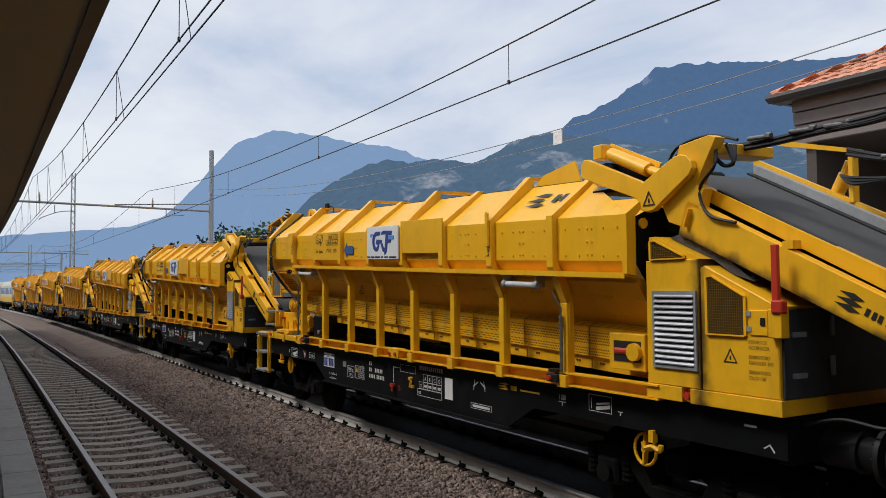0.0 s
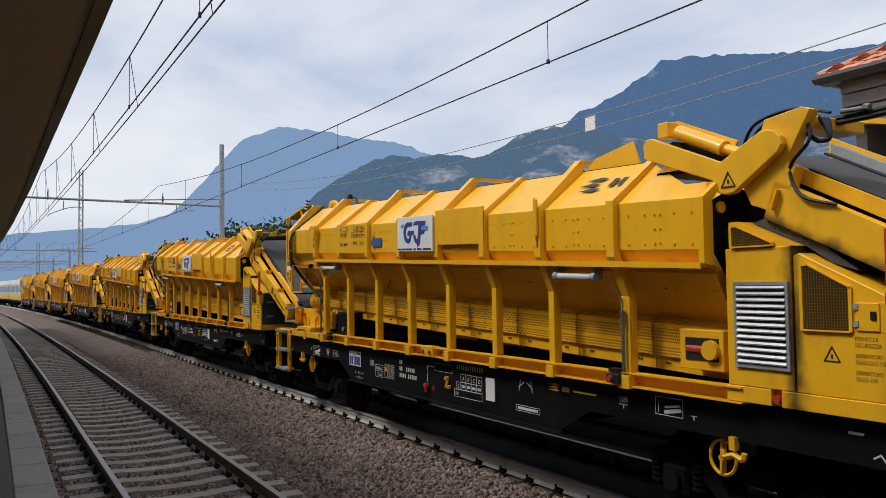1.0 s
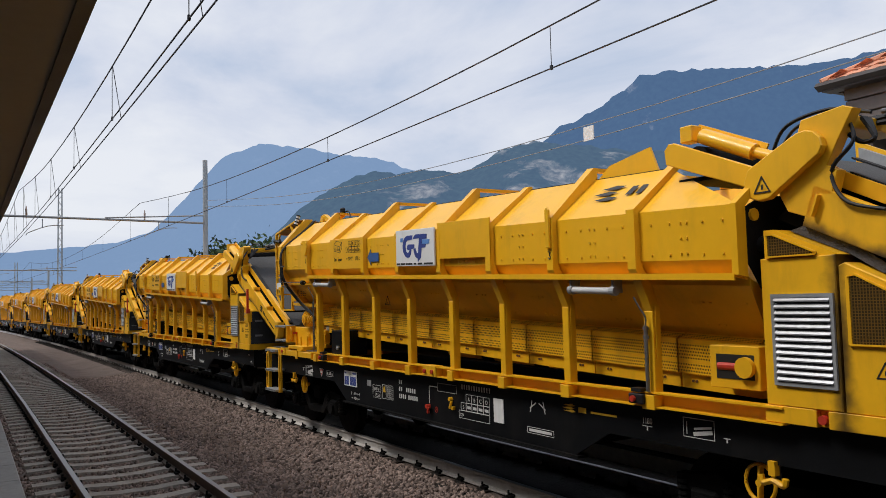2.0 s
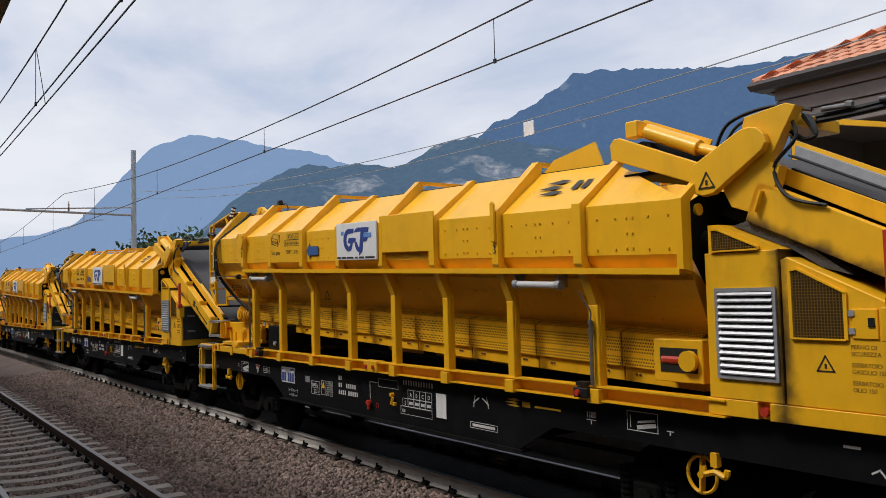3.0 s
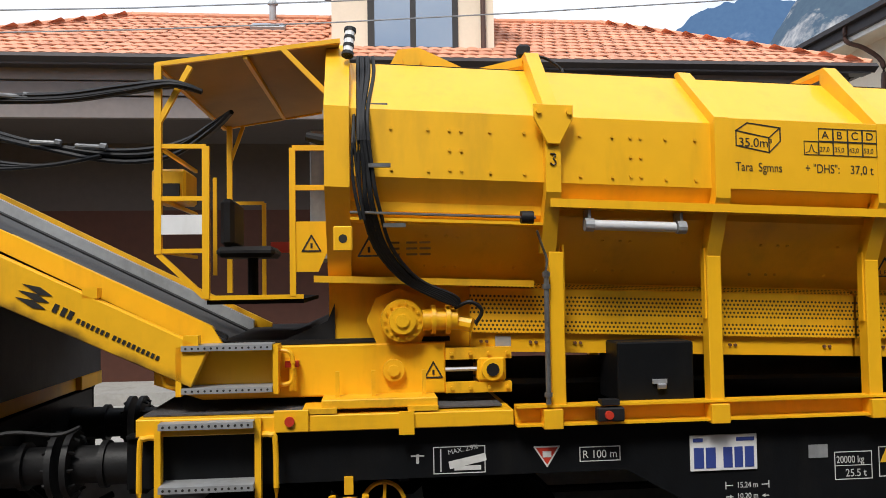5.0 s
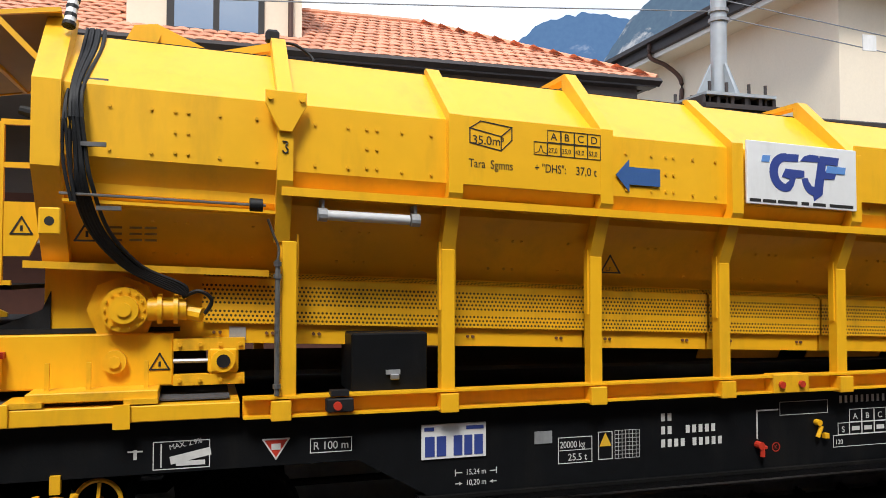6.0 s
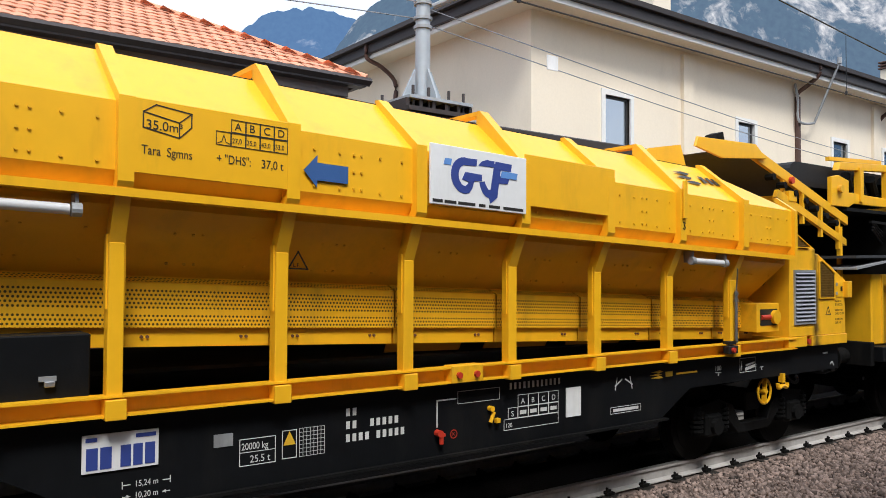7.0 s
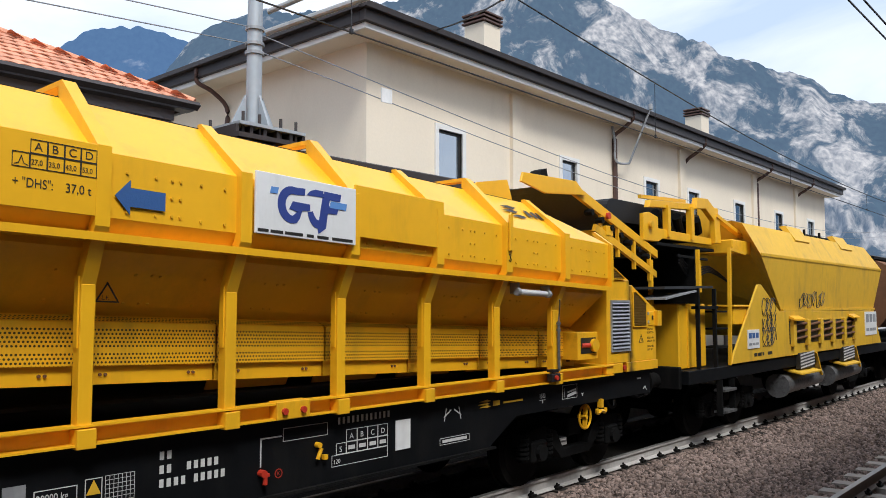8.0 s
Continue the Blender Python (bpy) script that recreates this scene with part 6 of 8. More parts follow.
def coach(x1):
    """Old service coach at the far end of the train."""
    root = tagged(new("service_coach"), "pale grey and yellow service coach coupled behind the hopper wagons", "railway coach", "coaches at the train's end")
    b = part("body", prism_x(B(), [(-1.4, 1.1), (-1.42, 3.1), (-1.15, 3.6), (0, 3.8), (1.15, 3.6), (1.42, 3.1), (1.4, 1.1)], x1 - 18, x1 - 0.6), M_coach, root, "pale body")
    part("yellow_band", boxed(x1 - 18, x1 - 0.6, -1.43, -1.405, 1.2, 1.75), M_pale_yellow, b)
    for k in range(9):
        part("window", boxed(x1 - 17.2 + k * 1.9, x1 - 16.1 + k * 1.9, -1.435, -1.40, 2.1, 2.85), M_glass, b)
    part("end_wall", boxed(x1 - 0.6, x1 - 0.5, -1.25, 1.25, 1.2, 3.4), M_grey_cab, b, "dark end wall")
    part("underframe", boxed(x1 - 17.9, x1 - 0.7, -1.3, 1.3, 0.85, 1.1), M_under, root)
    for xc in (x1 - 15.4, x1 - 3.4):
        bogie(xc, root)
    return root


service = coach(-PITCH * 7 - 3.4)
xm = -PITCH * 7 - 12.7
for k in range(1, 4):
    xk = xm - 18.2 * k
    copy_thing(service, pose(xk, bend(xk), 0, 0, 0, bend_turn(xk)) @ pose(-xm, 0, 0))
service.matrix_basis = pose(xm, bend(xm), 0, 0, 0, bend_turn(xm)) @ pose(-xm, 0, 0)


# ---- the wagons past the last hopper ----
def side_hopper(root, mat):
    """Welded hopper: sloping end sheets, bevelled top, deep belly."""
    sec = [(-0.95, 3.90), (-1.22, 3.82), (-1.50, 3.23), (-1.42, 2.19), (-1.0, 1.62), (1.0, 1.62), (1.42, 2.19), (1.50, 3.23), (1.22, 3.82), (0.95, 3.90)]
    near_x = lambda z: float(np.interp(z, [1.6, 2.19, 3.23, 3.82, 3.9], [16.9, 16.16, 14.90, 14.76, 14.95]))
    far_x = lambda z: float(np.interp(z, [1.6, 2.19, 3.23, 3.82, 3.9], [22.7, 23.4, 24.06, 23.5, 23.3]))
    bm = B()
    near = [bm.verts.new((near_x(z), y, z)) for y, z in sec]
    far = [bm.verts.new((far_x(z), y, z)) for y, z in sec]
    bm.faces.new(near)
    bm.faces.new(far[::-1])
    for i in range(len(sec)):
        j = (i + 1) % len(sec)
        bm.faces.new((near[i], far[i], far[j], near[j]))
    h = part("tank_hopper", bm, mat, root, "faded yellow welded hopper with rust marks")
    part("weld_seam", boxed(14.95, 24.0, -1.512, -1.49, 3.20, 3.255), mat, h)
    part("bottom_lip", boxed(16.2, 23.4, -1.46, -1.40, 2.15, 2.20), mat, h)
    return h


def scrawl(parent, letters, y_at, size):
    """Loose hand-drawn strokes: each stroke a bent line; letters hold start x, z and a seed."""
    for x, z, seed in letters:
        rng = random.Random(seed)
        bm = B()
        for k in range(2):
            a = rng.uniform(0, 6.28)
            pts = [(x + size * (0.5 + 0.45 * math.cos(a + n * 1.5)), z + size * (0.5 + 0.5 * math.sin(a + n * 1.5 + k))) for n in range(4)]
            tube(bm, [(px, y_at(pz), pz) for px, pz in pts], 0.007, 4, 4)
        part("scrawl", bm, M_ink_and_recess, parent, "dark scrawled stroke")


def loading_wagon():
    root = tagged(new("loading_wagon"), "faded yellow hopper wagon with scrawled marks and an end platform", "railway wagon")
    u = part("underframe", boxed(11.85, 24.7, -1.42, 1.42, 1.02, 1.235, 0.01), M_black, root, "black underframe")
    part("centre_sill", boxed(11.9, 24.6, -0.3, 0.3, 0.78, 1.015), M_under, u)
    part("end_plate", boxed(11.75, 11.85, -1.3, 1.3, 0.95, 1.30, 0.01), M_under, u)
    for xc in (14.25, 22.6):
        bogie(xc, root)
    for s in (-1, 1):
        bm = rod(B(), (11.28, s * 0.875, 1.08), (11.75, s * 0.875, 1.08), 0.12, 14)
        rod(bm, (11.24, s * 0.875, 1.08), (11.28, s * 0.875, 1.08), 0.23, 18)
        part("buffer", bm, M_under, root, smooth=True)
    h = side_hopper(root, M_pale_yellow)
    for x in (17.5, 20.95):
        bm = prism_x(B(), [(-0.98, 3.97), (-1.12, 3.98), (-1.33, 3.66), (-1.30, 3.62)], x, x + 0.95)
        part("hatch", bm, M_pale_yellow, h)
    w = part("roof_walkway", boxed(18.7, 22.4, -0.7, 0.7, 3.94, 4.02, 0.02), M_under, h, "dark walkway on the hopper top")
    for x in (18.7, 20.0, 21.2, 22.3):
        part("walkway_post", bar(B(), (x, -0.75, 3.86), (x, -0.75, 4.10), 0.05), M_under, w)
    side_y = lambda z: -1.42 - (z - 2.19) * 0.077 - 0.012
    scrawl(h, [(17.2 + k * 0.29, 2.20 + 0.05 * (k % 2), 40 + k) for k in range(6)], side_y, 0.33)
    # side plate that rises to a point beside the end sheet
    bm = prism(B(), [(13.5, 1.26), (13.6, 1.42), (14.84, 2.66), (15.0, 2.66), (15.98, 2.15), (23.26, 2.13), (23.93, 1.26)], -1.46, -1.42, 0.004)
    s = part("skirt", bm, M_pale_yellow, root, "yellow sloping side plate")
    scrawl(s, [(14.95 + 0.22 * (k % 3), 1.50 + 0.28 * (k // 3), 60 + k) for k in range(9)], lambda z: -1.472, 0.36)
    bm = B()
    for x0, x1 in ((14.55, 14.70), (14.74, 14.92), (14.97, 15.05), (15.25, 15.48)):
        box(bm, x0, x1, -1.464, -1.46, 1.34, 1.40)
    part("small_print", bm, M_ink_and_recess, s, "dark unreadable line of print")
    # Dark panel on the solid skirt imitates the shade inside the gates.
    part("gate_opening", boxed(16.5, 21.25, -1.466, -1.46, 1.49, 1.95), M_ink_and_recess, s, "flat dark panel painted for the shaded gate opening")
    for k in range(6):
        x = 16.55 + k * 0.91
        part("gate_bar", boxed(x, x + 0.17, -1.54, -1.46, 1.44, 1.98, 0.008), M_pale_yellow, s)
        if k < 5:
            for z in (1.58, 1.72, 1.86):
                part("gate_rod", rod(B(), (x + 0.17, -1.50, z), (x + 0.91, -1.50, z + 0.04), 0.025, 6), M_rust, s)
    for k in (0, 5):
        part("gate_hood", prism_x(B(), [(-1.46, 2.06), (-1.60, 1.99), (-1.60, 1.96), (-1.46, 2.0)], 16.5 + k * 0.85, 17.1 + k * 0.85), M_yellow_dirty, s)
    for x0, x1, z0, z1 in ((14.23, 14.80, 1.49, 1.83), (22.3, 23.45, 1.50, 2.10)):
        n = part("notice", boxed(x0, x1, -1.475, -1.46, z0, z1), M_white, s, "white notice with small signs")
        for k in range(3):
            xa = x0 + (0.08 + 0.30 * k) * (x1 - x0)
            part("notice_sign", boxed(xa, xa + 0.22 * (x1 - x0), -1.48, -1.475, z0 + 0.55 * (z1 - z0), z1 - 0.06), M_arrow if x0 < 20 else M_zinc, n)
            part("notice_line", boxed(xa, xa + 0.22 * (x1 - x0), -1.48, -1.475, z0 + 0.18 * (z1 - z0), z0 + 0.30 * (z1 - z0)), M_zinc, n)
    for x in (17.0, 20.15):
        c = part("chute_plate", boxed(x, x + 0.95, -1.50, -1.40, 0.96, 1.29, 0.01), M_ink_and_recess, root, "black and white striped chute plate")
        for k in range(5):
            z = 0.97 + k * 0.065
            part("stripe", prism(B(), [(x + 0.02, z), (x + 0.93, z - 0.0 + 0.05), (x + 0.93, z + 0.08), (x + 0.02, z + 0.03)], -1.504, -1.50), M_mark, c)
        part("chute_stay", bar(B(), (x + 1.2, -1.42, 1.25), (x + 1.55, -1.42, 0.75), 0.12, 0.04), M_yellow_dirty, root)
        part("chute_deflector", prism_x(B(), [(-1.25, 0.98), (-1.62, 0.90), (-1.62, 0.87), (-1.25, 0.94)], x - 0.3, x + 1.0), M_pale_yellow, root)
        bm = rod(B(), (x - 0.6, -1.25, 0.66), (x + 1.8, -1.25, 0.72), 0.20, 16)
        rod(bm, (x - 0.66, -1.25, 0.66), (x - 0.6, -1.25, 0.66), 0.24, 16)
        part("ballast_chute", bm, M_coupling, root, "grimy grey outlet tube", smooth=True)
    # end platform: machine house, lids, posts and ladder
    c = part("machine_house", boxed(11.95, 13.0, -1.22, 1.2, 1.24, 2.30, 0.02), M_yellow, root, "yellow machine house with a dark lid")
    part("house_seam", boxed(12.25, 12.29, -1.235, -1.22, 1.26, 2.28), M_yellow_dirty, c)
    part("house_lid", prism(B(), [(11.1, 2.52), (11.1, 2.56), (12.9, 2.60), (12.9, 2.56)], -1.40, 1.3), M_grey_cab, c, "dark grey lid plate")
    part("lid_flap", prism(B(), [(11.1, 2.36), (11.1, 2.39), (12.2, 2.52), (12.2, 2.49)], -1.42, 0.4), M_zinc, c, "worn grey lid flap")
    part("lid_edge", boxed(12.25, 13.05, -1.42, -1.30, 2.21, 2.26), M_under, c)
    for x in (12.25, 12.92):
        part("corner_post", boxed(x, x + 0.05, -1.43, -1.37, 1.24, 2.55), M_under, c)
    # Two added dark panels imitate the deep shade under the conveyor head.
    part("back_screen", boxed(13.1, 13.2, -1.0, 1.3, 1.24, 3.3), M_under, c, "added dark panel standing in for shade behind the ladder")
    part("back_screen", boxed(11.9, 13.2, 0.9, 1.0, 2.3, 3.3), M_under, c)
    for p, q in (((13.52, -1.42, 1.24), (13.60, -1.42, 3.27)), ((13.29, -1.0, 2.5), (13.29, -1.0, 3.1)), ((12.55, -1.3, 2.58), (12.55, -1.3, 3.2))):
        part("platform_post", bar(B(), p, q, 0.055), M_yellow, root)
    part("hand_rail", bar(B(), (13.58, -1.42, 3.26), (14.5, -1.35, 3.22), 0.05), M_yellow, root)
    part("hand_rail", bar(B(), (12.3, -1.05, 3.10), (13.5, -1.05, 3.08), 0.04), M_under, root)
    for z in (1.55, 1.86, 2.15):
        part("platform_step", boxed(12.98, 13.50, -1.40, -1.15, z, z + 0.03), M_under, root)
    t = part("small_tray", boxed(13.78, 14.6, -1.40, -1.0, 1.92, 2.24, 0.02), M_yellow, root, "yellow tray with rubbish on top")
    part("tray_rim", boxed(13.72, 14.66, -1.44, -0.95, 2.24, 2.28, 0.01), M_yellow_dirty, t)
    f = part("foot_step", boxed(13.05, 13.08, -1.46, -1.36, 0.42, 1.02), M_under, root)
    part("step_side", boxed(13.58, 13.61, -1.46, -1.36, 0.42, 1.02), M_under, f)
    for z in (0.46, 0.82):
        part("tread", boxed(13.08, 13.58, -1.50, -1.30, z, z + 0.04), M_coupling, f)
    for k in range(4):
        part("cable", tube(B(), [(12.7, -0.9, 3.15 - k * 0.05), (13.3, -0.85, 2.92 - k * 0.06), (14.2, -0.8, 2.98 - k * 0.03), (14.9, -0.9, 2.7)], 0.018), M_rubber, root)
    # high conveyor head over the coupling
    hd = part("conveyor_head", prism(B(), [(11.24, 3.30), (11.24, 3.72), (11.45, 3.76), (11.75, 3.70), (11.75, 3.52), (13.9, 3.48), (13.9, 3.36), (11.9, 3.36), (11.75, 3.30)], -1.0, -0.93, 0.006), M_yellow, root, "yellow conveyor head frame with rollers")
    part("far_side", prism(B(), [(11.24, 3.30), (11.24, 3.9), (13.2, 4.02), (14.0, 3.9), (14.0, 3.36)], 0.93, 1.0), M_yellow, hd)
    part("top_beam", prism(B(), [(11.45, 3.84), (11.5, 3.96), (13.2, 4.05), (13.2, 3.94)], -1.0, -0.90, 0.006), M_yellow, hd)
    part("top_rail", bar(B(), (11.7, -0.7, 4.06), (13.4, -0.7, 4.14), 0.06), M_yellow, hd)
    part("front_post", boxed(12.05, 12.15, -1.03, -0.93, 3.40, 3.92), M_yellow, hd)
    part("front_post", boxed(12.95, 13.07, -1.03, -0.93, 3.40, 3.98), M_yellow, hd)
    part("bent_bracket", prism(B(), [(13.05, 3.95), (13.1, 4.15), (13.55, 4.17), (14.05, 3.92), (14.1, 3.40), (13.85, 3.40), (13.82, 3.80), (13.45, 3.98)], -1.08, -0.98, 0.008), M_yellow, hd, "thick yellow bent bracket")
    part("tail_arm", bar(B(), (13.9, -1.05, 3.90), (15.35, -1.05, 3.55), 0.11, 0.06), M_yellow, hd)
    part("tail_tray", boxed(14.2, 15.1, -1.25, -0.6, 3.22, 3.48, 0.02), M_yellow_dirty, hd)
    part("end_column", boxed(14.15, 14.45, -0.9, -0.6, 3.5, 4.1, 0.02), M_yellow_dirty, hd)
    part("head_plate", rod(B(), (11.45, -1.02, 3.55), (11.45, -1.06, 3.55), 0.06, 10), M_yellow_dirty, hd, smooth=True)
    for k in range(5):
        part("idler", rod(B(), (11.9 + k * 0.40, -0.86, 3.80), (12.12 + k * 0.40, -0.80, 3.60), 0.085, 10), M_under, hd, "black rubber idler", smooth=True)
    # Black filling painted as the shaded hollow of the head.
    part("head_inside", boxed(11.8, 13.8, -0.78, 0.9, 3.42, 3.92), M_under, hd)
    part("head_belt", prism(B(), [(10.62 - 0.17 * math.sin(a * math.pi / 8), 3.74 + 0.17 * math.cos(a * math.pi / 8)) for a in range(9)] + [(13.8, 3.57), (13.8, 3.91)], -0.8, 0.8), M_rubber, hd, "black conveyor belt round its drum")
    part("head_tray", boxed(11.65, 13.9, -1.02, 0.95, 3.24, 3.29), M_under, hd)
    part("head_post", bar(B(), (13.3, 0.3, 2.3), (13.3, 0.3, 3.3), 0.4), M_under, hd)
    return root


loading_wagon()


def feed_conveyor():
    """Short inclined belt standing on the last hopper's end."""
    root = tagged(new("feed_conveyor"), "yellow inclined feed belt with rollers above the engine housing", "conveyor")
    for s in (-1, 1):
        y = s * 0.95
        bm = prism(B(), [(8.2, 3.86), (8.25, 3.98), (8.70, 3.99), (11.25, 3.16), (11.25, 3.03), (8.7, 3.83)], y - 0.03, y + 0.03, 0.004)
        part("side_beam", bm, M_yellow, root)
        bm = prism(B(), [(9.3, 3.34), (9.35, 3.44), (11.2, 2.82), (11.2, 2.72)], y - 0.03, y + 0.03)
        part("lower_beam", bm, M_yellow_dirty, root)
        bm = B()
        for x in (9.5, 10.0, 10.5, 11.0):
            z = 3.86 - (x - 8.75) * 0.33
            bar(bm, (x, y, z), (x, y, z - 0.45), 0.05)
        part("strut", bm, M_yellow_dirty, root)
        bm = B()
        for k in range(7):
            x = 9.2 + k * 0.28
            z = 3.60 - (x - 9.2) * 0.33
            rod(bm, (x, y - 0.06, z), (x, y + 0.06, z), 0.045, 8)
        part("roller", bm, M_under, root)
    bm = prism(B(), [(8.3, 3.90), (8.7, 3.92), (11.2, 3.08), (11.2, 3.05), (8.7, 3.88)], -0.9, 0.9)
    part("belt", bm, M_belt, root)
    bm = boxed(9.6, 9.8, -0.99, -0.9, 3.30, 3.44)
    part("support_foot", prism(bm, [(9.5, 2.84), (9.6, 2.84), (9.8, 3.4), (9.7, 3.4)], -0.96, 0.96), M_yellow, root)
    part("end_leg", bar(B(), (11.05, -0.95, 1.36), (11.05, -0.95, 3.0), 0.06), M_yellow, root)
    part("red_lamp", rod(B(), (9.62, -1.0, 3.58), (9.62, -1.04, 3.58), 0.05, 10), M_red, root, "small red lamp")
    part("side_board", prism(B(), [(7.45, 3.84), (7.5, 3.96), (8.75, 3.99), (9.0, 3.82), (8.0, 3.74)], -1.02, -0.985, 0.004), M_yellow, root)
    bm = prism(B(), [(8.02, 3.97), (8.08, 4.07), (8.20, 4.11), (8.24, 3.97)], -0.9, -0.72)
    part("flap", bm, M_under, root, "dark rubber flap")
    for o in root.children_recursive:
        for v in o.data.vertices:
            v.co.x += 0.5
    return root


feed_conveyor()


def rusty_wagon():
    root = tagged(new("ballast_hopper_wagon"), "rusty brown hopper wagon behind the yellow one", "railway wagon")
    part("underframe", boxed(27.3, 40, -1.42, 1.42, 1.04, 1.27), M_black, root)
    bm = B()
    sec = [(-0.9, 3.6), (-1.45, 3.3), (-1.45, 2.3), (-0.9, 1.6), (0.9, 1.6), (1.45, 2.3), (1.45, 3.3), (0.9, 3.6)]
    prism_x(bm, sec, 27.6, 39.6)
    part("tank_hopper", bm, M_rust, root)
    bm = B()
    for k in range(9):
        bar(bm, (27.7 + k * 1.4, -1.5, 1.3), (27.7 + k * 1.4, -1.5, 3.3), 0.12)
    part("rib", bm, M_rust, root)
    part("walkway", boxed(27.4, 39.8, -0.9, 0.9, 3.65, 3.72), M_under, root)
    for xc in (29.3, 38):
        bogie(xc, root)
    for o in root.children_recursive:
        for v in o.data.vertices:
            v.co.x -= 1.4
    return root


rusty_wagon()


# ---- station building with the tiled roof ----
def tile_mesh():
    """One curved clay tile, 0.22 wide and 0.36 long, lying up the slope along +y."""
    bm = B()
    n = 5
    rows = []
    for y, lift in ((0.0, 0.020), (0.37, 0.0)):
        rows.append([bm.verts.new((-0.11 + 0.22 * i / n, y, lift + 0.015 * math.sin(math.pi * i / n))) for i in range(n + 1)])
    for i in range(n):
        bm.faces.new((rows[0][i], rows[0][i + 1], rows[1][i + 1], rows[1][i]))
    low = [bm.verts.new((v.co.x, v.co.y, v.co.z - 0.018)) for v in rows[0]]
    for i in range(n):
        bm.faces.new((low[i], low[i + 1], rows[0][i + 1], rows[0][i]))
    me = bpy.data.meshes.new("tile")
    bm.to_mesh(me)
    bm.free()
    me.materials.append(M_tile)
    return me


EAVE_Y, EAVE_Z, RIDGE_Y, RIDGE_Z = 5.98, 5.95, 9.6, 7.78
HALL_X0, HALL_X1 = -9.44, 7.54
SL = math.atan2(RIDGE_Z - EAVE_Z, RIDGE_Y - EAVE_Y)

hall = tagged(new("station_hall"), "low station building with hipped terracotta roof and dark board fascia", "building")
DEPTH = 2 * (RIDGE_Y - EAVE_Y)
bm = B()
hip = RIDGE_Y - EAVE_Y
c = [(HALL_X0, EAVE_Y), (HALL_X1, EAVE_Y), (HALL_X1, EAVE_Y + DEPTH), (HALL_X0, EAVE_Y + DEPTH)]
v = [bm.verts.new((x, y, EAVE_Z - 0.02)) for x, y in c]
r0 = bm.verts.new((HALL_X0 + hip, RIDGE_Y, RIDGE_Z - 0.02))
r1 = bm.verts.new((HALL_X1 - hip, RIDGE_Y, RIDGE_Z - 0.02))
for f in ((v[0], v[1], r1, r0), (v[1], v[2], r1), (v[2], v[3], r0, r1), (v[3], v[0], r0), (v[3], v[2], v[1], v[0])):
    bm.faces.new(f)
hall_roof = part("roof", bm, M_tile, hall, "terracotta clay tile roof")
# boards under the eave, soffit, walls and porch
for i, (z0, z1, y) in enumerate(((5.62, 5.84, 6.22), (5.38, 5.60, 6.25), (5.02, 5.36, 6.28))):
    part("fascia_board", boxed(HALL_X0 + 0.25, HALL_X1 - 0.25, y, y + 0.1, z0, z1, 0.006), M_board, hall)
bm = B()
prism_x(bm, [(EAVE_Y - 0.10, 5.90), (EAVE_Y + 0.02, 5.82), (EAVE_Y + 0.05, 5.93), (EAVE_Y - 0.04, 5.97)], HALL_X0 - 0.08, HALL_X1 + 0.08)
prism_x(bm, [(EAVE_Y, 5.80), (6.24, 5.80), (6.24, 5.84), (EAVE_Y, 5.84)], HALL_X0, HALL_X1)
part("gutter", bm, M_roofdark, hall, "dark brown gutter")
for x in (HALL_X0 - 0.06, HALL_X1 - 0.04):
    part("side_gutter", boxed(x, x + 0.10, EAVE_Y, EAVE_Y + DEPTH, 5.84, 5.94), M_roofdark, hall)
for x in (HALL_X0 + 0.26, HALL_X1 - 0.36):
    part("side_fascia", boxed(x, x + 0.10, 6.30, EAVE_Y + DEPTH - 0.3, 5.02, 5.84), M_board, hall)
part("porch_ceiling", boxed(HALL_X0 + 0.3, HALL_X1 - 0.3, 6.38, EAVE_Y + DEPTH - 0.4, 5.02, 5.10), M_porch, hall)
part("upper_wall", boxed(HALL_X0 + 0.4, HALL_X1 - 0.4, 8.6, 8.8, 3.75, 5.02), M_porch, hall, "brown grey plaster wall")
part("lower_wall", boxed(HALL_X0 + 0.4, HALL_X1 - 0.4, 8.6, 8.82, 0.36, 3.75), M_dwall, hall, "dark red-brown wall")
part("plinth", boxed(HALL_X0 + 0.2, HALL_X1 - 0.2, 6.9, 8.6, 0.36, 0.56), M_conc, hall, "pale stone step")
part("back_wall", boxed(HALL_X0 + 0.4, HALL_X1 - 0.4, EAVE_Y + DEPTH - 0.6, EAVE_Y + DEPTH - 0.4, 0.36, 5.02), M_porch, hall)
for x in (HALL_X0 + 0.4, HALL_X1 - 0.6):
    part("end_wall", boxed(x, x + 0.2, 6.4, EAVE_Y + DEPTH - 0.6, 0.36, 5.02), M_porch, hall)
# skylight, vent and dormer
def on_roof(x, u):
    return Vector((x, EAVE_Y + u * math.cos(SL), EAVE_Z + u * math.sin(SL)))
sk = part("skylight", boxed(-0.32, 0.32, -0.18, 0.18, 0.0, 0.09, 0.01), M_zinc, hall, "flat grey skylight")
sk.matrix_basis = Matrix.Translation(on_roof(-2.97, 2.72)) @ pose(0, 0, 0, math.degrees(SL), 0, 0)
g = part("skylight_pane", boxed(-0.27, 0.27, -0.14, 0.14, 0.09, 0.094), M_glass, sk)
bm = rod(B(), (-2.98, 9.3, 7.5), (-2.98, 9.3, 7.98), 0.07, 10)
rod(bm, (-2.98, 9.3, 7.98), (-2.98, 9.3, 8.08), 0.11, 10, 0.05)
part("roof_vent", bm, M_zinc, hall)
dx0, dx1, dy = -1.72, 1.12, 6.9
bm = boxed(dx0, dx1, dy, dy + 3.0, 6.15, 8.3)
dm = part("dormer", bm, M_cream, hall, "cream rendered dormer with a wide window")
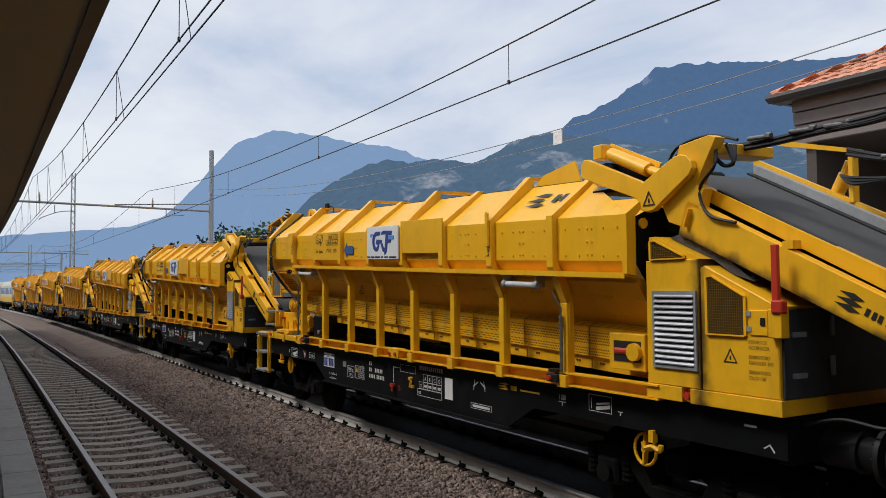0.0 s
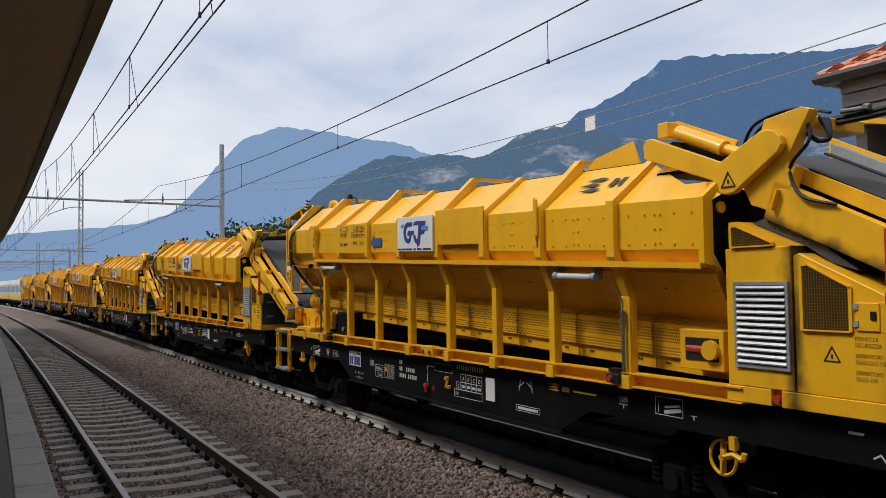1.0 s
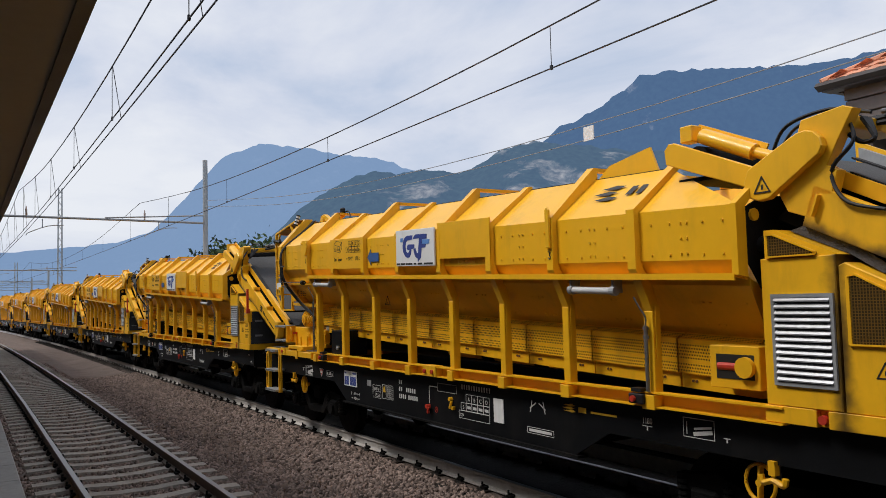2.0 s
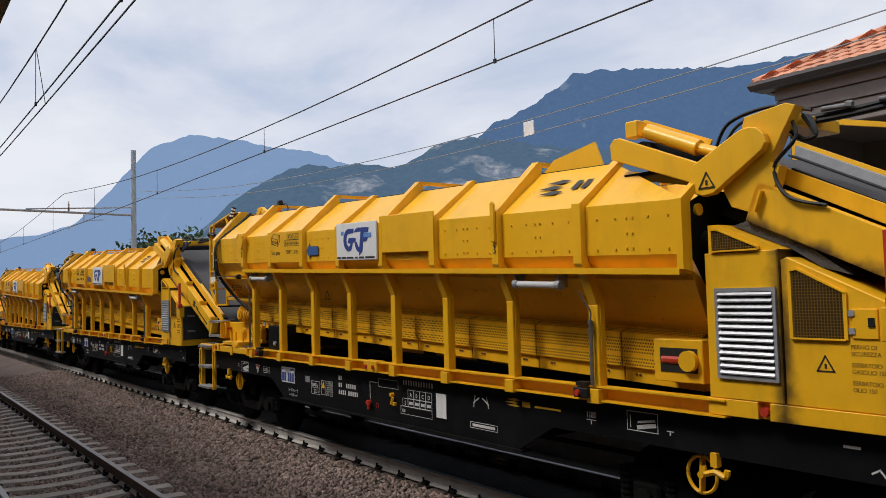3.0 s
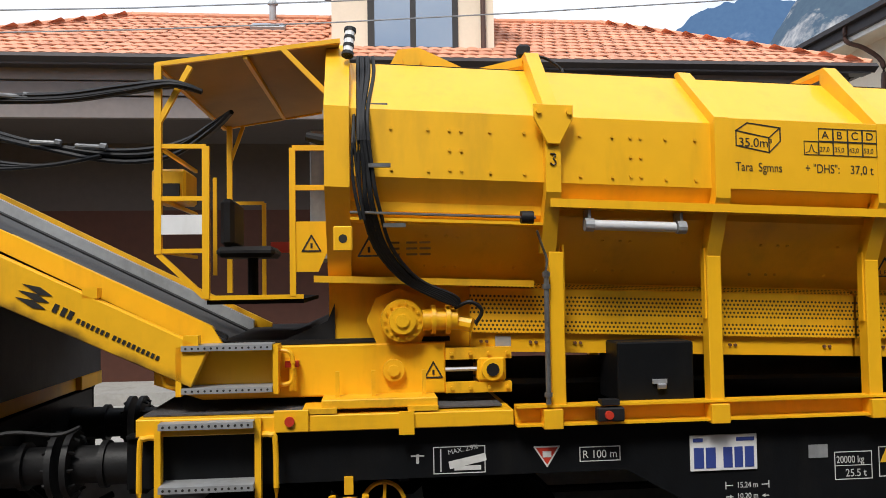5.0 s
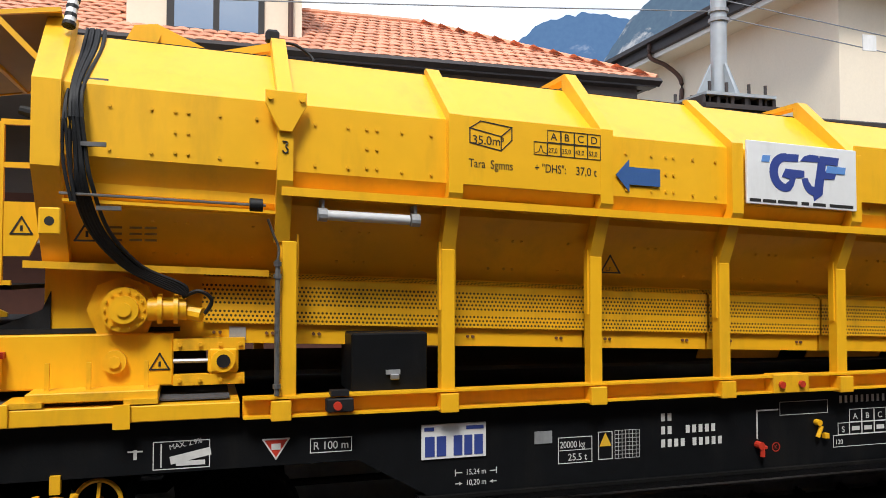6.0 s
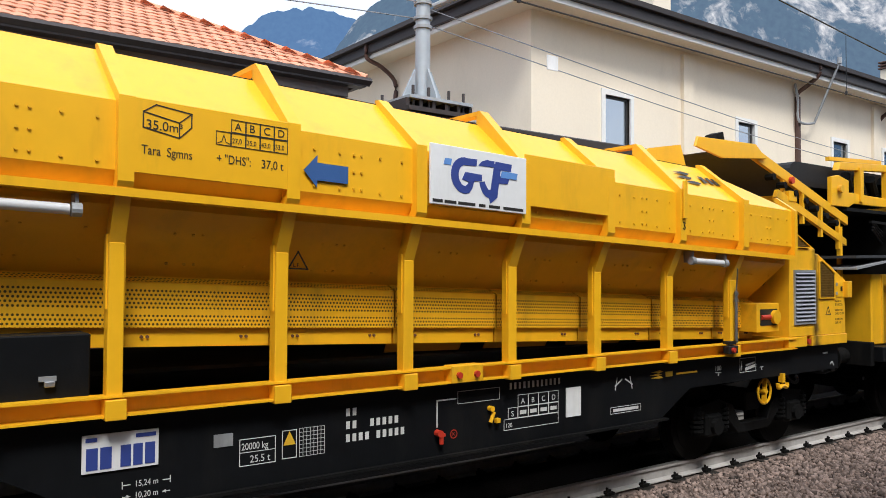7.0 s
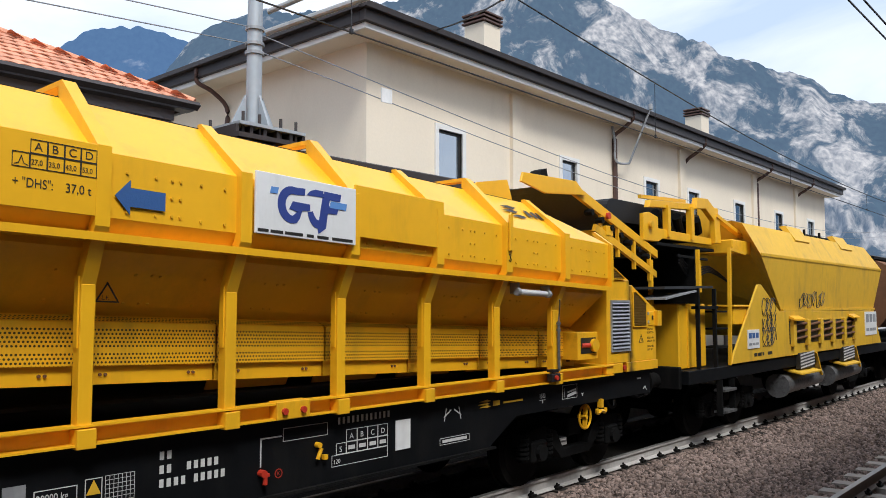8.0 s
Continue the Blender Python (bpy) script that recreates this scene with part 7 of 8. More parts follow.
part("dormer_roof", boxed(dx0 - 0.25, dx1 + 0.25, dy - 0.35, dy + 3.1, 8.3, 8.45), M_roofdark, dm)
bm = B()
for x0, x1 in ((-1.10, -0.98), (-0.36, -0.26), (0.38, 0.48)):
    box(bm, x0, x1, dy - 0.03, dy + 0.02, 6.42, 7.62)
box(bm, -1.10, 0.48, dy - 0.04, dy + 0.02, 6.34, 6.42)
box(bm, -1.10, 0.48, dy - 0.03, dy + 0.02, 7.62, 7.70)
part("window_frame", bm, M_frame, dm, "dark window frame")
for x0, x1 in ((-0.98, -0.36), (-0.26, 0.38)):
    part("pane", boxed(x0, x1, dy - 0.012, dy - 0.002, 6.42, 7.62), M_glass, dm)
part("downpipe", rod(B(), (0.92, dy - 0.06, 6.3), (0.92, dy - 0.06, 8.3), 0.045, 10), M_pipe, dm)

# hip and ridge caps
for a, b in (((HALL_X0, EAVE_Y, EAVE_Z), (HALL_X0 + hip, RIDGE_Y, RIDGE_Z)), ((HALL_X1, EAVE_Y, EAVE_Z), (HALL_X1 - hip, RIDGE_Y, RIDGE_Z)),
             ((HALL_X0 + hip, RIDGE_Y, RIDGE_Z), (HALL_X1 - hip, RIDGE_Y, RIDGE_Z))):
    a, b = Vector(a), Vector(b)
    n = int((b - a).length / 0.33)
    for i in range(n):
        p, q = a + (b - a) * (i / n), a + (b - a) * ((i + 1.15) / n)
        part("ridge_cap", rod(B(), p + Vector((0, 0, 0.02)), q + Vector((0, 0, 0.035)), 0.075, 8, 0.065), M_tile, hall_roof, smooth=True)


# ---- cream station building ----
def window(parent, x, z, w, h, wall_y):
    bm = B()
    t = 0.15
    for x0, x1, z0, z1 in ((x - t, x, z - t, z + h + t), (x + w, x + w + t, z - t, z + h + t), (x, x + w, z + h, z + h + t), (x, x + w, z - t, z)):
        box(bm, x0, x1, wall_y - 0.05, wall_y + 0.10, z0, z1)
    wd = part("window", bm, M_trim, parent, "white stone surround")
    bm = B()
    f = 0.07
    for x0, x1, z0, z1 in ((x, x + f, z, z + h), (x + w - f, x + w, z, z + h), (x + f, x + w - f, z, z + f), (x + f, x + w - f, z + h - f, z + h)):
        box(bm, x0, x1, wall_y + 0.05, wall_y + 0.11, z0, z1)
    part("frame", bm, M_frame, wd)
    part("pane", boxed(x + f, x + w - f, wall_y + 0.08, wall_y + 0.09, z + f, z + h - f), M_glass, wd, "dark reflecting pane")
    return wd


WY, CX0, CX1, EZ = 7.97, 13.66, 53.2, 9.10
house = tagged(new("station_house"), "cream rendered two-storey station building with dark eaves", "building")
wins = [(16.43, 1.05), (22.82, 0.95), (28.96, 1.06), (33.0, 1.06), (38.3, 1.15), (44.0, 1.13), (49.64, 1.10)]
WZ, WH = 5.75, 1.52
edges = [CX0] + [e for x, w in wins for e in (x, x + w)] + [CX1]
cols = []
bm = B()
for y in (WY, WY + 0.35):
    cols.append([[bm.verts.new((x, y, z)) for z in (0.36, WZ, WZ + WH, EZ)] for x in edges])
for i in range(len(edges)):
    for k in range(3):
        near, far = cols
        if i + 1 < len(edges) and not (k == 1 and i % 2 == 1):
            bm.faces.new((near[i][k], near[i + 1][k], near[i + 1][k + 1], near[i][k + 1]))
            bm.faces.new((far[i][k], far[i][k + 1], far[i + 1][k + 1], far[i + 1][k]))
        if k == 1 or i in (0, len(edges) - 1):
            bm.faces.new((near[i][k], near[i][k + 1], far[i][k + 1], far[i][k]))
    if i % 2 == 1 and i + 1 < len(edges):
        for k in (1, 2):
            bm.faces.new((near[i][k], far[i][k], far[i + 1][k], near[i + 1][k]))
part("front_wall", bm, M_cream, house, "cream rendered wall")
part("side_wall", boxed(CX0, CX0 + 0.35, WY + 0.35, 22, 0.36, EZ), M_cream, house)
part("far_wall", boxed(CX1 - 0.35, CX1, WY + 0.35, 22, 0.36, EZ), M_cream, house)
part("rear_wall", boxed(CX0, CX1, 22, 22.3, 0.36, EZ), M_cream, house)
part("inner_floor", boxed(CX0 + 0.35, CX1 - 0.35, WY + 0.35, 22, 4.6, 4.8), M_porch, house)
for x, w in wins:
    window(house, x, WZ, w, WH, WY)
for x in (19.85, 32.0, 40.6, 47.2):
    part("pilaster", boxed(x, x + 0.5, WY - 0.12, WY, 0.36, EZ - 0.12), M_cream, house)
bm = boxed(CX0 - 0.75, CX1 + 0.75, WY - 0.75, 22.9, EZ, EZ + 0.07)
part("soffit", bm, M_cream, house, "pale boarded soffit")
bm = B()
box(bm, CX0 - 0.80, CX1 + 0.80, WY - 0.80, WY - 0.74, EZ - 0.02, EZ + 0.12)
box(bm, CX0 - 0.80, CX0 - 0.74, WY - 0.74, 22.9, EZ - 0.02, EZ + 0.12)
part("eave_moulding", bm, M_trim, house, "white eave moulding")
bm = B()
box(bm, CX0 - 0.9, CX1 + 0.9, WY - 0.9, WY - 0.70, EZ + 0.12, EZ + 0.42, 0.02)
box(bm, CX0 - 0.9, CX0 - 0.70, WY - 0.70, 23.0, EZ + 0.12, EZ + 0.42, 0.02)
prism_x(bm, [(WY - 1.04, EZ + 0.42), (WY - 0.84, EZ + 0.42), (WY - 0.84, EZ + 0.56), (WY - 1.06, EZ + 0.56)], CX0 - 1.0, CX1 + 1.0)
box(bm, CX0 - 1.06, CX0 - 0.86, WY - 0.84, 23.1, EZ + 0.42, EZ + 0.56)
part("fascia_gutter", bm, M_roofdark, house, "dark brown fascia and gutter")
bm = B()
c = [(CX0 - 0.9, WY - 0.9), (CX1 + 0.9, WY - 0.9), (CX1 + 0.9, 23.0), (CX0 - 0.9, 23.0)]
v = [bm.verts.new((x, y, EZ + 0.5)) for x, y in c]
my, mz = 15.5, EZ + 2.1
r0, r1 = bm.verts.new((CX0 + 7, my, mz)), bm.verts.new((CX1 - 7, my, mz))
for f in ((v[0], v[1], r1, r0), (v[1], v[2], r1), (v[2], v[3], r0, r1), (v[3], v[0], r0), (v[3], v[2], v[1], v[0])):
    bm.faces.new(f)
part("roof", bm, M_roofdark, house, "dark low-pitched roof")
for x in (19.1, 35.6):
    ch = part("chimney", boxed(x, x + 0.85, 8.4, 9.2, EZ + 0.5, 11.25), M_cream, house, "cream chimney with a slatted dark cap")
    for k in range(3):
        part("cap_slat", boxed(x - 0.07, x + 0.92, 8.33, 9.27, 11.27 + k * 0.13, 11.34 + k * 0.13, 0.01), M_pipe, ch)
    part("cap_core", boxed(x + 0.05, x + 0.80, 8.45, 9.15, 11.25, 11.58), M_roofdark, ch)
for x, full in ((26.4, True), (32.9, False), (41.2, True), (48.0, False)):
    bm = tube(B(), [(x, WY - 0.88, EZ + 0.42), (x, WY - 0.86, EZ + 0.1), (x, WY - 0.45, EZ - 0.2), (x, WY - 0.10, EZ - 0.4), (x, WY - (0.08 if full else -0.1), EZ - 0.62)], 0.075, 8, 4)
    if full:
        rod(bm, (x, WY - 0.08, EZ - 0.55), (x, WY - 0.08, 0.4), 0.10, 8)
    part("downpipe", bm, M_pipe, house, "brown metal downpipe", smooth=True)
bm = tube(B(), [(CX0 - 0.92, 14.6, EZ + 0.42), (CX0 - 0.90, 14.6, EZ + 0.0), (CX0 - 0.5, 14.4, EZ - 0.25), (CX0 - 0.1, 14.2, EZ - 0.7), (CX0 - 0.08, 14.2, EZ - 1.3)], 0.07, 8, 4)
rod(bm, (CX0 - 0.08, 14.2, EZ - 1.2), (CX0 - 0.08, 14.2, 0.4), 0.07, 8)
part("downpipe", bm, M_pipe, house, "brown metal downpipe", smooth=True)
bm = tube(B(), [(26.2, WY - 0.1, 9.0), (26.2, WY - 0.2, 8.4), (26.2, WY - 0.2, 7.75), (26.5, WY - 0.25, 7.6), (27.1, WY - 0.3, 7.68)], 0.045, 6, 3)
rod(bm, (27.1, WY - 0.3, 7.68), (27.35, WY - 1.1, 9.75), 0.045, 6)
rod(bm, (27.35, WY - 1.1, 9.70), (27.35, WY - 1.1, 9.9), 0.08, 8)
part("wall_bracket", bm, M_zinc, house)

# platform roof in front of it
pr = tagged(new("platform_roof"), "flat dark-edged roof over the far platform", "canopy", kind="structure")
part("roof_slab", boxed(7.9, 53, 3.42, 7.9, 4.58, 4.80), M_porch, pr)
part("roof_edge", boxed(3.2, 53, 3.2, 3.42, 4.45, 4.76, 0.02), M_roofdark, pr, "dark brown roof edge")
part("roof_slab_low", boxed(3.2, 7.9, 3.42, 5.8, 4.58, 4.80), M_porch, pr)
for i in range(7):
    part("column", rod(B(), (9 + i * 7, 5.2, 0.36), (9 + i * 7, 5.2, 4.58), 0.12, 12), M_roofdark, pr, smooth=True)


# ---- masts, wires ----
def mast(x, y, z0, top, kind_):
    root = tagged(new("overhead_line_mast"), "grey tubular overhead line mast" if kind_ == "tube" else "grey lattice overhead line mast", "mast", "overhead line masts")
    if kind_ == "tube":
        part("pole", rod(B(), (x, y, z0), (x, y, top), 0.13, 16, 0.11), M_mast, root, smooth=True)
        bm = B()
        for dx, dy in ((0.42, 0), (-0.42, 0), (0, 0.42), (0, -0.42)):
            q = [(0.16, z0 + 0.05), (0.42, z0 + 0.05), (0.40, z0 + 0.14), (0.16, z0 + 0.62)]
            if dx:
                prism(bm, [(x + math.copysign(a, dx), z) for a, z in q], y - 0.02, y + 0.02)
            else:
                prism_x(bm, [(y + math.copysign(a, dy), z) for a, z in q], x - 0.02, x + 0.02)
        part("gusset", bm, M_mast, root)
        part("base_plate", boxed(x - 0.62, x + 0.62, y - 0.55, y + 0.55, z0, z0 + 0.05), M_mast, root)
        bm = B()
        for dx in (-0.5, -0.2, 0.2, 0.5):
            for dy in (-0.45, 0.45):
                rod(bm, (x + dx, y + dy, z0 - 0.1), (x + dx, y + dy, z0 + 0.22), 0.025, 6)
        box(bm, x - 0.66, x + 0.66, y - 0.58, y - 0.5, z0 - 0.2, z0 - 0.13)
        box(bm, x - 0.66, x + 0.66, y + 0.5, y + 0.58, z0 - 0.2, z0 - 0.13)
        for k in range(6):
            box(bm, x - 0.66 + k * 0.25, x - 0.60 + k * 0.25, y - 0.5, y + 0.5, z0 - 0.2, z0)
        part("anchor_bolts", bm, M_roofdark, root, "dark anchor frame and bolts")
        bm = B()
        for z in (z0 + 1.30, z0 + 1.45, z0 + 1.7):
            rod(bm, (x, y, z), (x, y, z + 0.05), 0.155, 14)
        part("clamp", bm, M_zinc, root)
    else:
        bm = B()
        w = 0.22
        for sx in (-1, 1):
            for sy in (-1, 1):
                bar(bm, (x + sx * w, y + sy * w, z0), (x + sx * w * 0.7, y + sy * w * 0.7, top), 0.07)
        n = int((top - z0) / 0.6)
        for k in range(n):
            za, zb = z0 + k * 0.6, z0 + k * 0.6 + 0.6
            s = 1 if k % 2 else -1
            for sy in (-1, 1):
                bar(bm, (x - s * w * 0.85, y + sy * w * 0.85, za), (x + s * w * 0.85, y + sy * w * 0.85, zb), 0.035)
            for sx in (-1, 1):
                bar(bm, (x + sx * w * 0.85, y - s * w * 0.85, za), (x + sx * w * 0.85, y + s * w * 0.85, zb), 0.035)
        part("lattice", bm, M_mast, root)
    return root


def wire(bm, p, q, sag, r):
    p, q = Vector(p), Vector(q)
    tube(bm, [p + (q - p) * t - Vector((0, -bend((p + (q - p) * t).x), sag * 4 * t * (1 - t))) for t in (0, 0.25, 0.5, 0.75, 1)], r, 5, 5)


def catenary(y, name, spans, zc, zm, double=False):
    root = tagged(new(name), "overhead contact line with carrying wire and droppers", "overhead line")
    for x0, x1 in spans:
        for dy_ in (0, 0.12) if double else (0,):
            bm = B()
            wire(bm, (x0, y + dy_, zc), (x1, y + dy_, zc), 0.0, 0.011)
            part("contact_wire", bm, M_wire, root)
        bm = B()
        wire(bm, (x0, y, zm + 0.985), (x1, y, zm + 0.985), 1.0, 0.012)
        part("carrying_wire", bm, M_wire, root)
    for x0, x1 in spans:
        gap, first_x = (5.15, -9.65) if double else (7.7, -9.45)
        for k in range(math.ceil((x0 - first_x) / gap), math.floor((x1 - first_x) / gap) + 1):
            x = first_x + k * gap
            t = (x - x0) / (x1 - x0)
            zt = zm + 0.985 - 4 * t * (1 - t)
            yw = y + bend(x)
            bm = rod(B(), (x, yw, zc), (x, yw, zt), 0.006, 5)
            if double:
                rod(bm, (x + 0.1, yw + 0.12, zc), (x + 0.05, yw, zt), 0.006, 5)
            box(bm, x - 0.02, x + 0.02, yw - 0.015, yw + 0.015, zc - 0.02, zc + 0.04)
            part("dropper", bm, M_wire, root)
    return root


SPANS = [(-173, -128), (-128, -88), (-88, -38), (-38, 7.2), (7.2, 52), (52, 97)]
catenary(-0.05, "catenary", SPANS, 5.45, 5.98)
catenary(-4.80, "catenary", SPANS, 5.42, 6.30, True)

mast(7.27, 3.75, 5.0, 9.5, "tube")
for x in (-38.0, -88, -128, 52, 97):
    mast(x, 2.62 + (bend(x) if x < -40 else 0.0), -0.65, 14.4 if x == -88 else 9.08, "tube" if x == -38.0 else "lattice")

def cantilever(x, y0, y1, z, z_wire):
    root = tagged(new("cantilever"), "horizontal line support with insulators and registration arms", "line support", "line supports")
    bm = rod(B(), (x, y0, z), (x, y1, z + 0.1), 0.05, 10)
    rod(bm, (x, y0, z + 0.35), (x, y1 * 0.5 + y0 * 0.5, z + 0.12), 0.03, 8)
    part("arm", bm, M_zinc, root, smooth=True)
    for y in (-0.05, -4.72):
        bm = rod(B(), (x, y + 0.6, z), (x, y + 0.6, z - 0.35), 0.02, 6)
        tube(bm, [(x, y + 1.4, z - 0.25), (x, y + 0.8, z - 0.3), (x, y + 0.1, z_wire + 0.12), (x, y, z_wire)], 0.02, 6, 4)
        part("registration_arm", bm, M_zinc, root)
        bm = B()
        for k in range(6):
            rod(bm, (x, y, z + 0.1 + k * 0.05), (x, y, z + 0.12 + k * 0.05), 0.05, 8)
        rod(bm, (x, y, z), (x, y, z + 0.5), 0.018, 6)
        part("insulator", bm, M_insul, root)
    return root


for x in (-38.0, -88, -128):
    cantilever(x, 2.62, -6.0, 6.15, 5.45)

# line support at the near mast, high over the train
root = tagged(new("cantilever"), "grey steel line support tubes reaching from the mast over the track", "line support", "line supports")
bm = rod(B(), (7.3, 3.5, 6.62), (10.4, -0.6, 8.3), 0.055, 10)
rod(bm, (7.3, 3.45, 6.95), (9.4, 0.2, 8.35), 0.045, 10)
part("arm", bm, M_zinc, root, smooth=True)
part("tag", boxed(9.0, 9.08, 1.3, 1.34, 7.2, 7.42), M_yellow, root, "small yellow tag")

# feeder wires with small white marker boards on the building side
root = tagged(new("feeder_wires"), "two thin grey wires with small white marker boards", "wires")
for dz in (0.0, -0.28):
    bm = B()
    wire(bm, (-38, 2.8, 7.2 + dz), (7.22, 3.75, 6.75 + dz), 1.35, 0.010)
    wire(bm, (7.22, 3.75, 6.68 + dz), (52, 3.6, 6.6 + dz), 1.2, 0.010)
    part("wire", bm, M_greywire, root)
for x, y, z in ((-12.5, 3.32, 5.44), (10.23, 3.74, 6.22)):
    part("marker_board", boxed(x - 0.14, x + 0.14, y - 0.02, y, z - 0.13, z + 0.14), M_white, root, "small white marker board")
root = tagged(new("cross_wire"), "dark stay wire with brown insulators at the station eave", "wires")
bm = B()
tube(bm, [(15.3, 7.0, 9.62), (13.4, 4.4, 8.75), (11.87, 2.0, 8.25), (10.6, 0.2, 8.1)], 0.02, 5, 4)
part("wire", bm, M_wire, root)
bm = B()
for k in range(6):
    rod(bm, (11.87 + k * 0.05, 2.0 + k * 0.08, 8.25 + k * 0.017), (11.89 + k * 0.05, 2.03 + k * 0.08, 8.257 + k * 0.017), 0.06, 8)
part("insulator", bm, M_insul, root)


# distant signal gantry and signals
def gantry(x):
    root = tagged(new("line_gantry"), "distant grey lattice gantry across the tracks", "gantry")
    bm = B()
    for z in (6.5, 7.1):
        bar(bm, (x, -14, z), (x, 5, z), 0.10)
    for k in range(19):
        bar(bm, (x, -14 + k, 6.5 if k % 2 else 7.1), (x, -13 + k, 7.1 if k % 2 else 6.5), 0.06)
    part("beam", bm, M_mast, root)
    for y in (-14, 5):
        part("leg", bar(B(), (x, y, -0.6), (x, y, 9), 0.3), M_mast, root)
    return root


for x in (-150, -190):
    gantry(x)
root = tagged(new("railway_signal"), "distant railway signal with two red lights", "signal")
part("post", rod(B(), (-128, -7.6, -0.6), (-128, -7.6, 4.2), 0.1, 8), M_mast, root)
hd = part("head", boxed(-127.95, -127.8, -8.5, -6.9, 4.2, 6.2, 0.1), M_rubber, root)
m = bpy.data.materials.new("red_signal_light")
m.use_nodes = True
m.node_tree.nodes["Principled BSDF"].inputs["Emission Color"].default_value = (1, 0.05, 0.02, 1)
m.node_tree.nodes["Principled BSDF"].inputs["Emission Strength"].default_value = 4.0
for y in (-8.1, -7.3):
    part("light", rod(B(), (-127.8, y, 5.6), (-127.7, y, 5.6), 0.2, 12), m, hd, "lit red signal lamp")
root = tagged(new("blue_sign"), "small blue sign hanging from the line support", "sign")
part("board", boxed(-38.06, -38.0, -6.35, -5.75, 5.85, 6.1), M_arrow, root)
part("hanger", bar(B(), (-38.03, -5.95, 6.1), (-38.03, -5.95, 6.26), 0.03), M_zinc, root)


# ---- trees behind the train ----
def tree(x, y, z0, h, spread, seed):
    rng = random.Random(seed)
    root = tagged(new("tree"), "dark green broad-leaved tree behind the train", "tree", "trees behind the tracks")
    bm = rod(B(), (x, y, z0), (x, y, z0 + h * 0.55), 0.22, 8, 0.12)
    ends = []
    for k in range(9):
        a = k * 2.4
        e = (x + math.cos(a) * spread * rng.uniform(0.4, 0.8), y + math.sin(a) * spread * rng.uniform(0.4, 0.8), z0 + h * rng.uniform(0.6, 0.95))
        rod(bm, (x, y, z0 + h * rng.uniform(0.3, 0.5)), e, 0.08, 6, 0.02)
        ends.append(e)
    part("trunk", bm, M_bark, root)
    V, F = [], []
    for e in ends + [(x, y, z0 + h * 0.8)]:
        for k in range(240):
            d = Vector((rng.gauss(0, 1), rng.gauss(0, 1), rng.gauss(0, 0.8))) * spread * 0.22
            c = Vector(e) + d
            u = Vector((rng.gauss(0, 1), rng.gauss(0, 1), rng.gauss(0, 1))).normalized() * 0.16
            w = u.cross(Vector((rng.gauss(0, 1), rng.gauss(0, 1), rng.gauss(0, 1)))).normalized() * 0.10
            i = len(V)
            V += [c - u, c + w, c + u, c - w]
            F.append((i, i + 1, i + 2, i + 3))
    me = bpy.data.meshes.new("crown")
    me.from_pydata([tuple(p) for p in V], [], F)
    me.materials.append(M_leaf)
    o = new("crown", me)
    o.parent = root


for i, (x, y, h, s) in enumerate(((-44, 6.0, 6.0, 2.6), (-52, 7.5, 6.4, 3.0), (-62, 7.0, 5.6, 2.6), (-75, 9, 6, 3))):
    tree(x, y, -0.6, h, s, 20 + i)


# ---- mountains ----
def range_of_hills(name, peaks, dist, deep, mat, label, rough, seed):
    """A mountain side seen from the station: crest by bearing and height angle (degrees), rising away from dist."""
    az = np.radians([p[0] for p in peaks])
    el = np.radians([p[1] for p in peaks])
    n, m = 420, 60
    A = np.linspace(az[0], az[-1], n)
    E = np.interp(A, az, el)
    V = []
    for j in range(m + 1):
        t = j / m
        for i in range(n):
            a = A[i]
            d = dist + deep * t
            crest = math.tan(E[i]) * (dist + deep)
            p = Vector((a * 9.0, t * 3.0, seed))
            ridge = noise.fractal(p * 1.3, 1.0, 2.1, 6) * rough
            fine_ = noise.fractal(Vector((a * 60, t * 4, seed + 7)), 1.0, 2.0, 5)
            z = crest * (t ** 0.85) * (1 + 0.0 * ridge) + fine_ * crest * 0.012 * (0.4 + t)
            step = 0.10 * deep * ridge * math.sin(math.pi * min(1, t * 1.05)) + 0.05 * deep * fine_ * (1 - t * 0.7)
            d += step
            V.append((math.sin(a) * d, math.cos(a) * d, z * (d / (dist + deep * t)) - 2))
    F = [(j * n + i, j * n + i + 1, (j + 1) * n + i + 1, (j + 1) * n + i) for j in range(m) for i in range(n - 1)]
    me = bpy.data.meshes.new(name)
    me.from_pydata(V, [], F)
    me.materials.append(mat)
    for p in me.polygons:
        p.use_smooth = True
    return tagged(new(name, me), label, "mountain", kind="structure")


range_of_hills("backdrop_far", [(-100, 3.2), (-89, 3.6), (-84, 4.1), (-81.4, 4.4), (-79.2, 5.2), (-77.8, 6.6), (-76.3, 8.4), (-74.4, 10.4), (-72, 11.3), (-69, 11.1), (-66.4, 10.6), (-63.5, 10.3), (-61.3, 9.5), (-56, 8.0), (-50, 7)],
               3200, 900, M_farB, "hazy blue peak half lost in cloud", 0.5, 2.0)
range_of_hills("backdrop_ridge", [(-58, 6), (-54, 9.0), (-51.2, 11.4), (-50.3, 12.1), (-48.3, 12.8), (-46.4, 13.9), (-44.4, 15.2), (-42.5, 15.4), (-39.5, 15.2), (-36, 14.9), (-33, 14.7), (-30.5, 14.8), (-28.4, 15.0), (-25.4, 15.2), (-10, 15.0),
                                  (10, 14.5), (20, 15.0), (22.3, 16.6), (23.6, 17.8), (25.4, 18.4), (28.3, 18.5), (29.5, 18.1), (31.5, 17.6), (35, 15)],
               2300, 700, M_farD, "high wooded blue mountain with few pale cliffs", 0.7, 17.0)
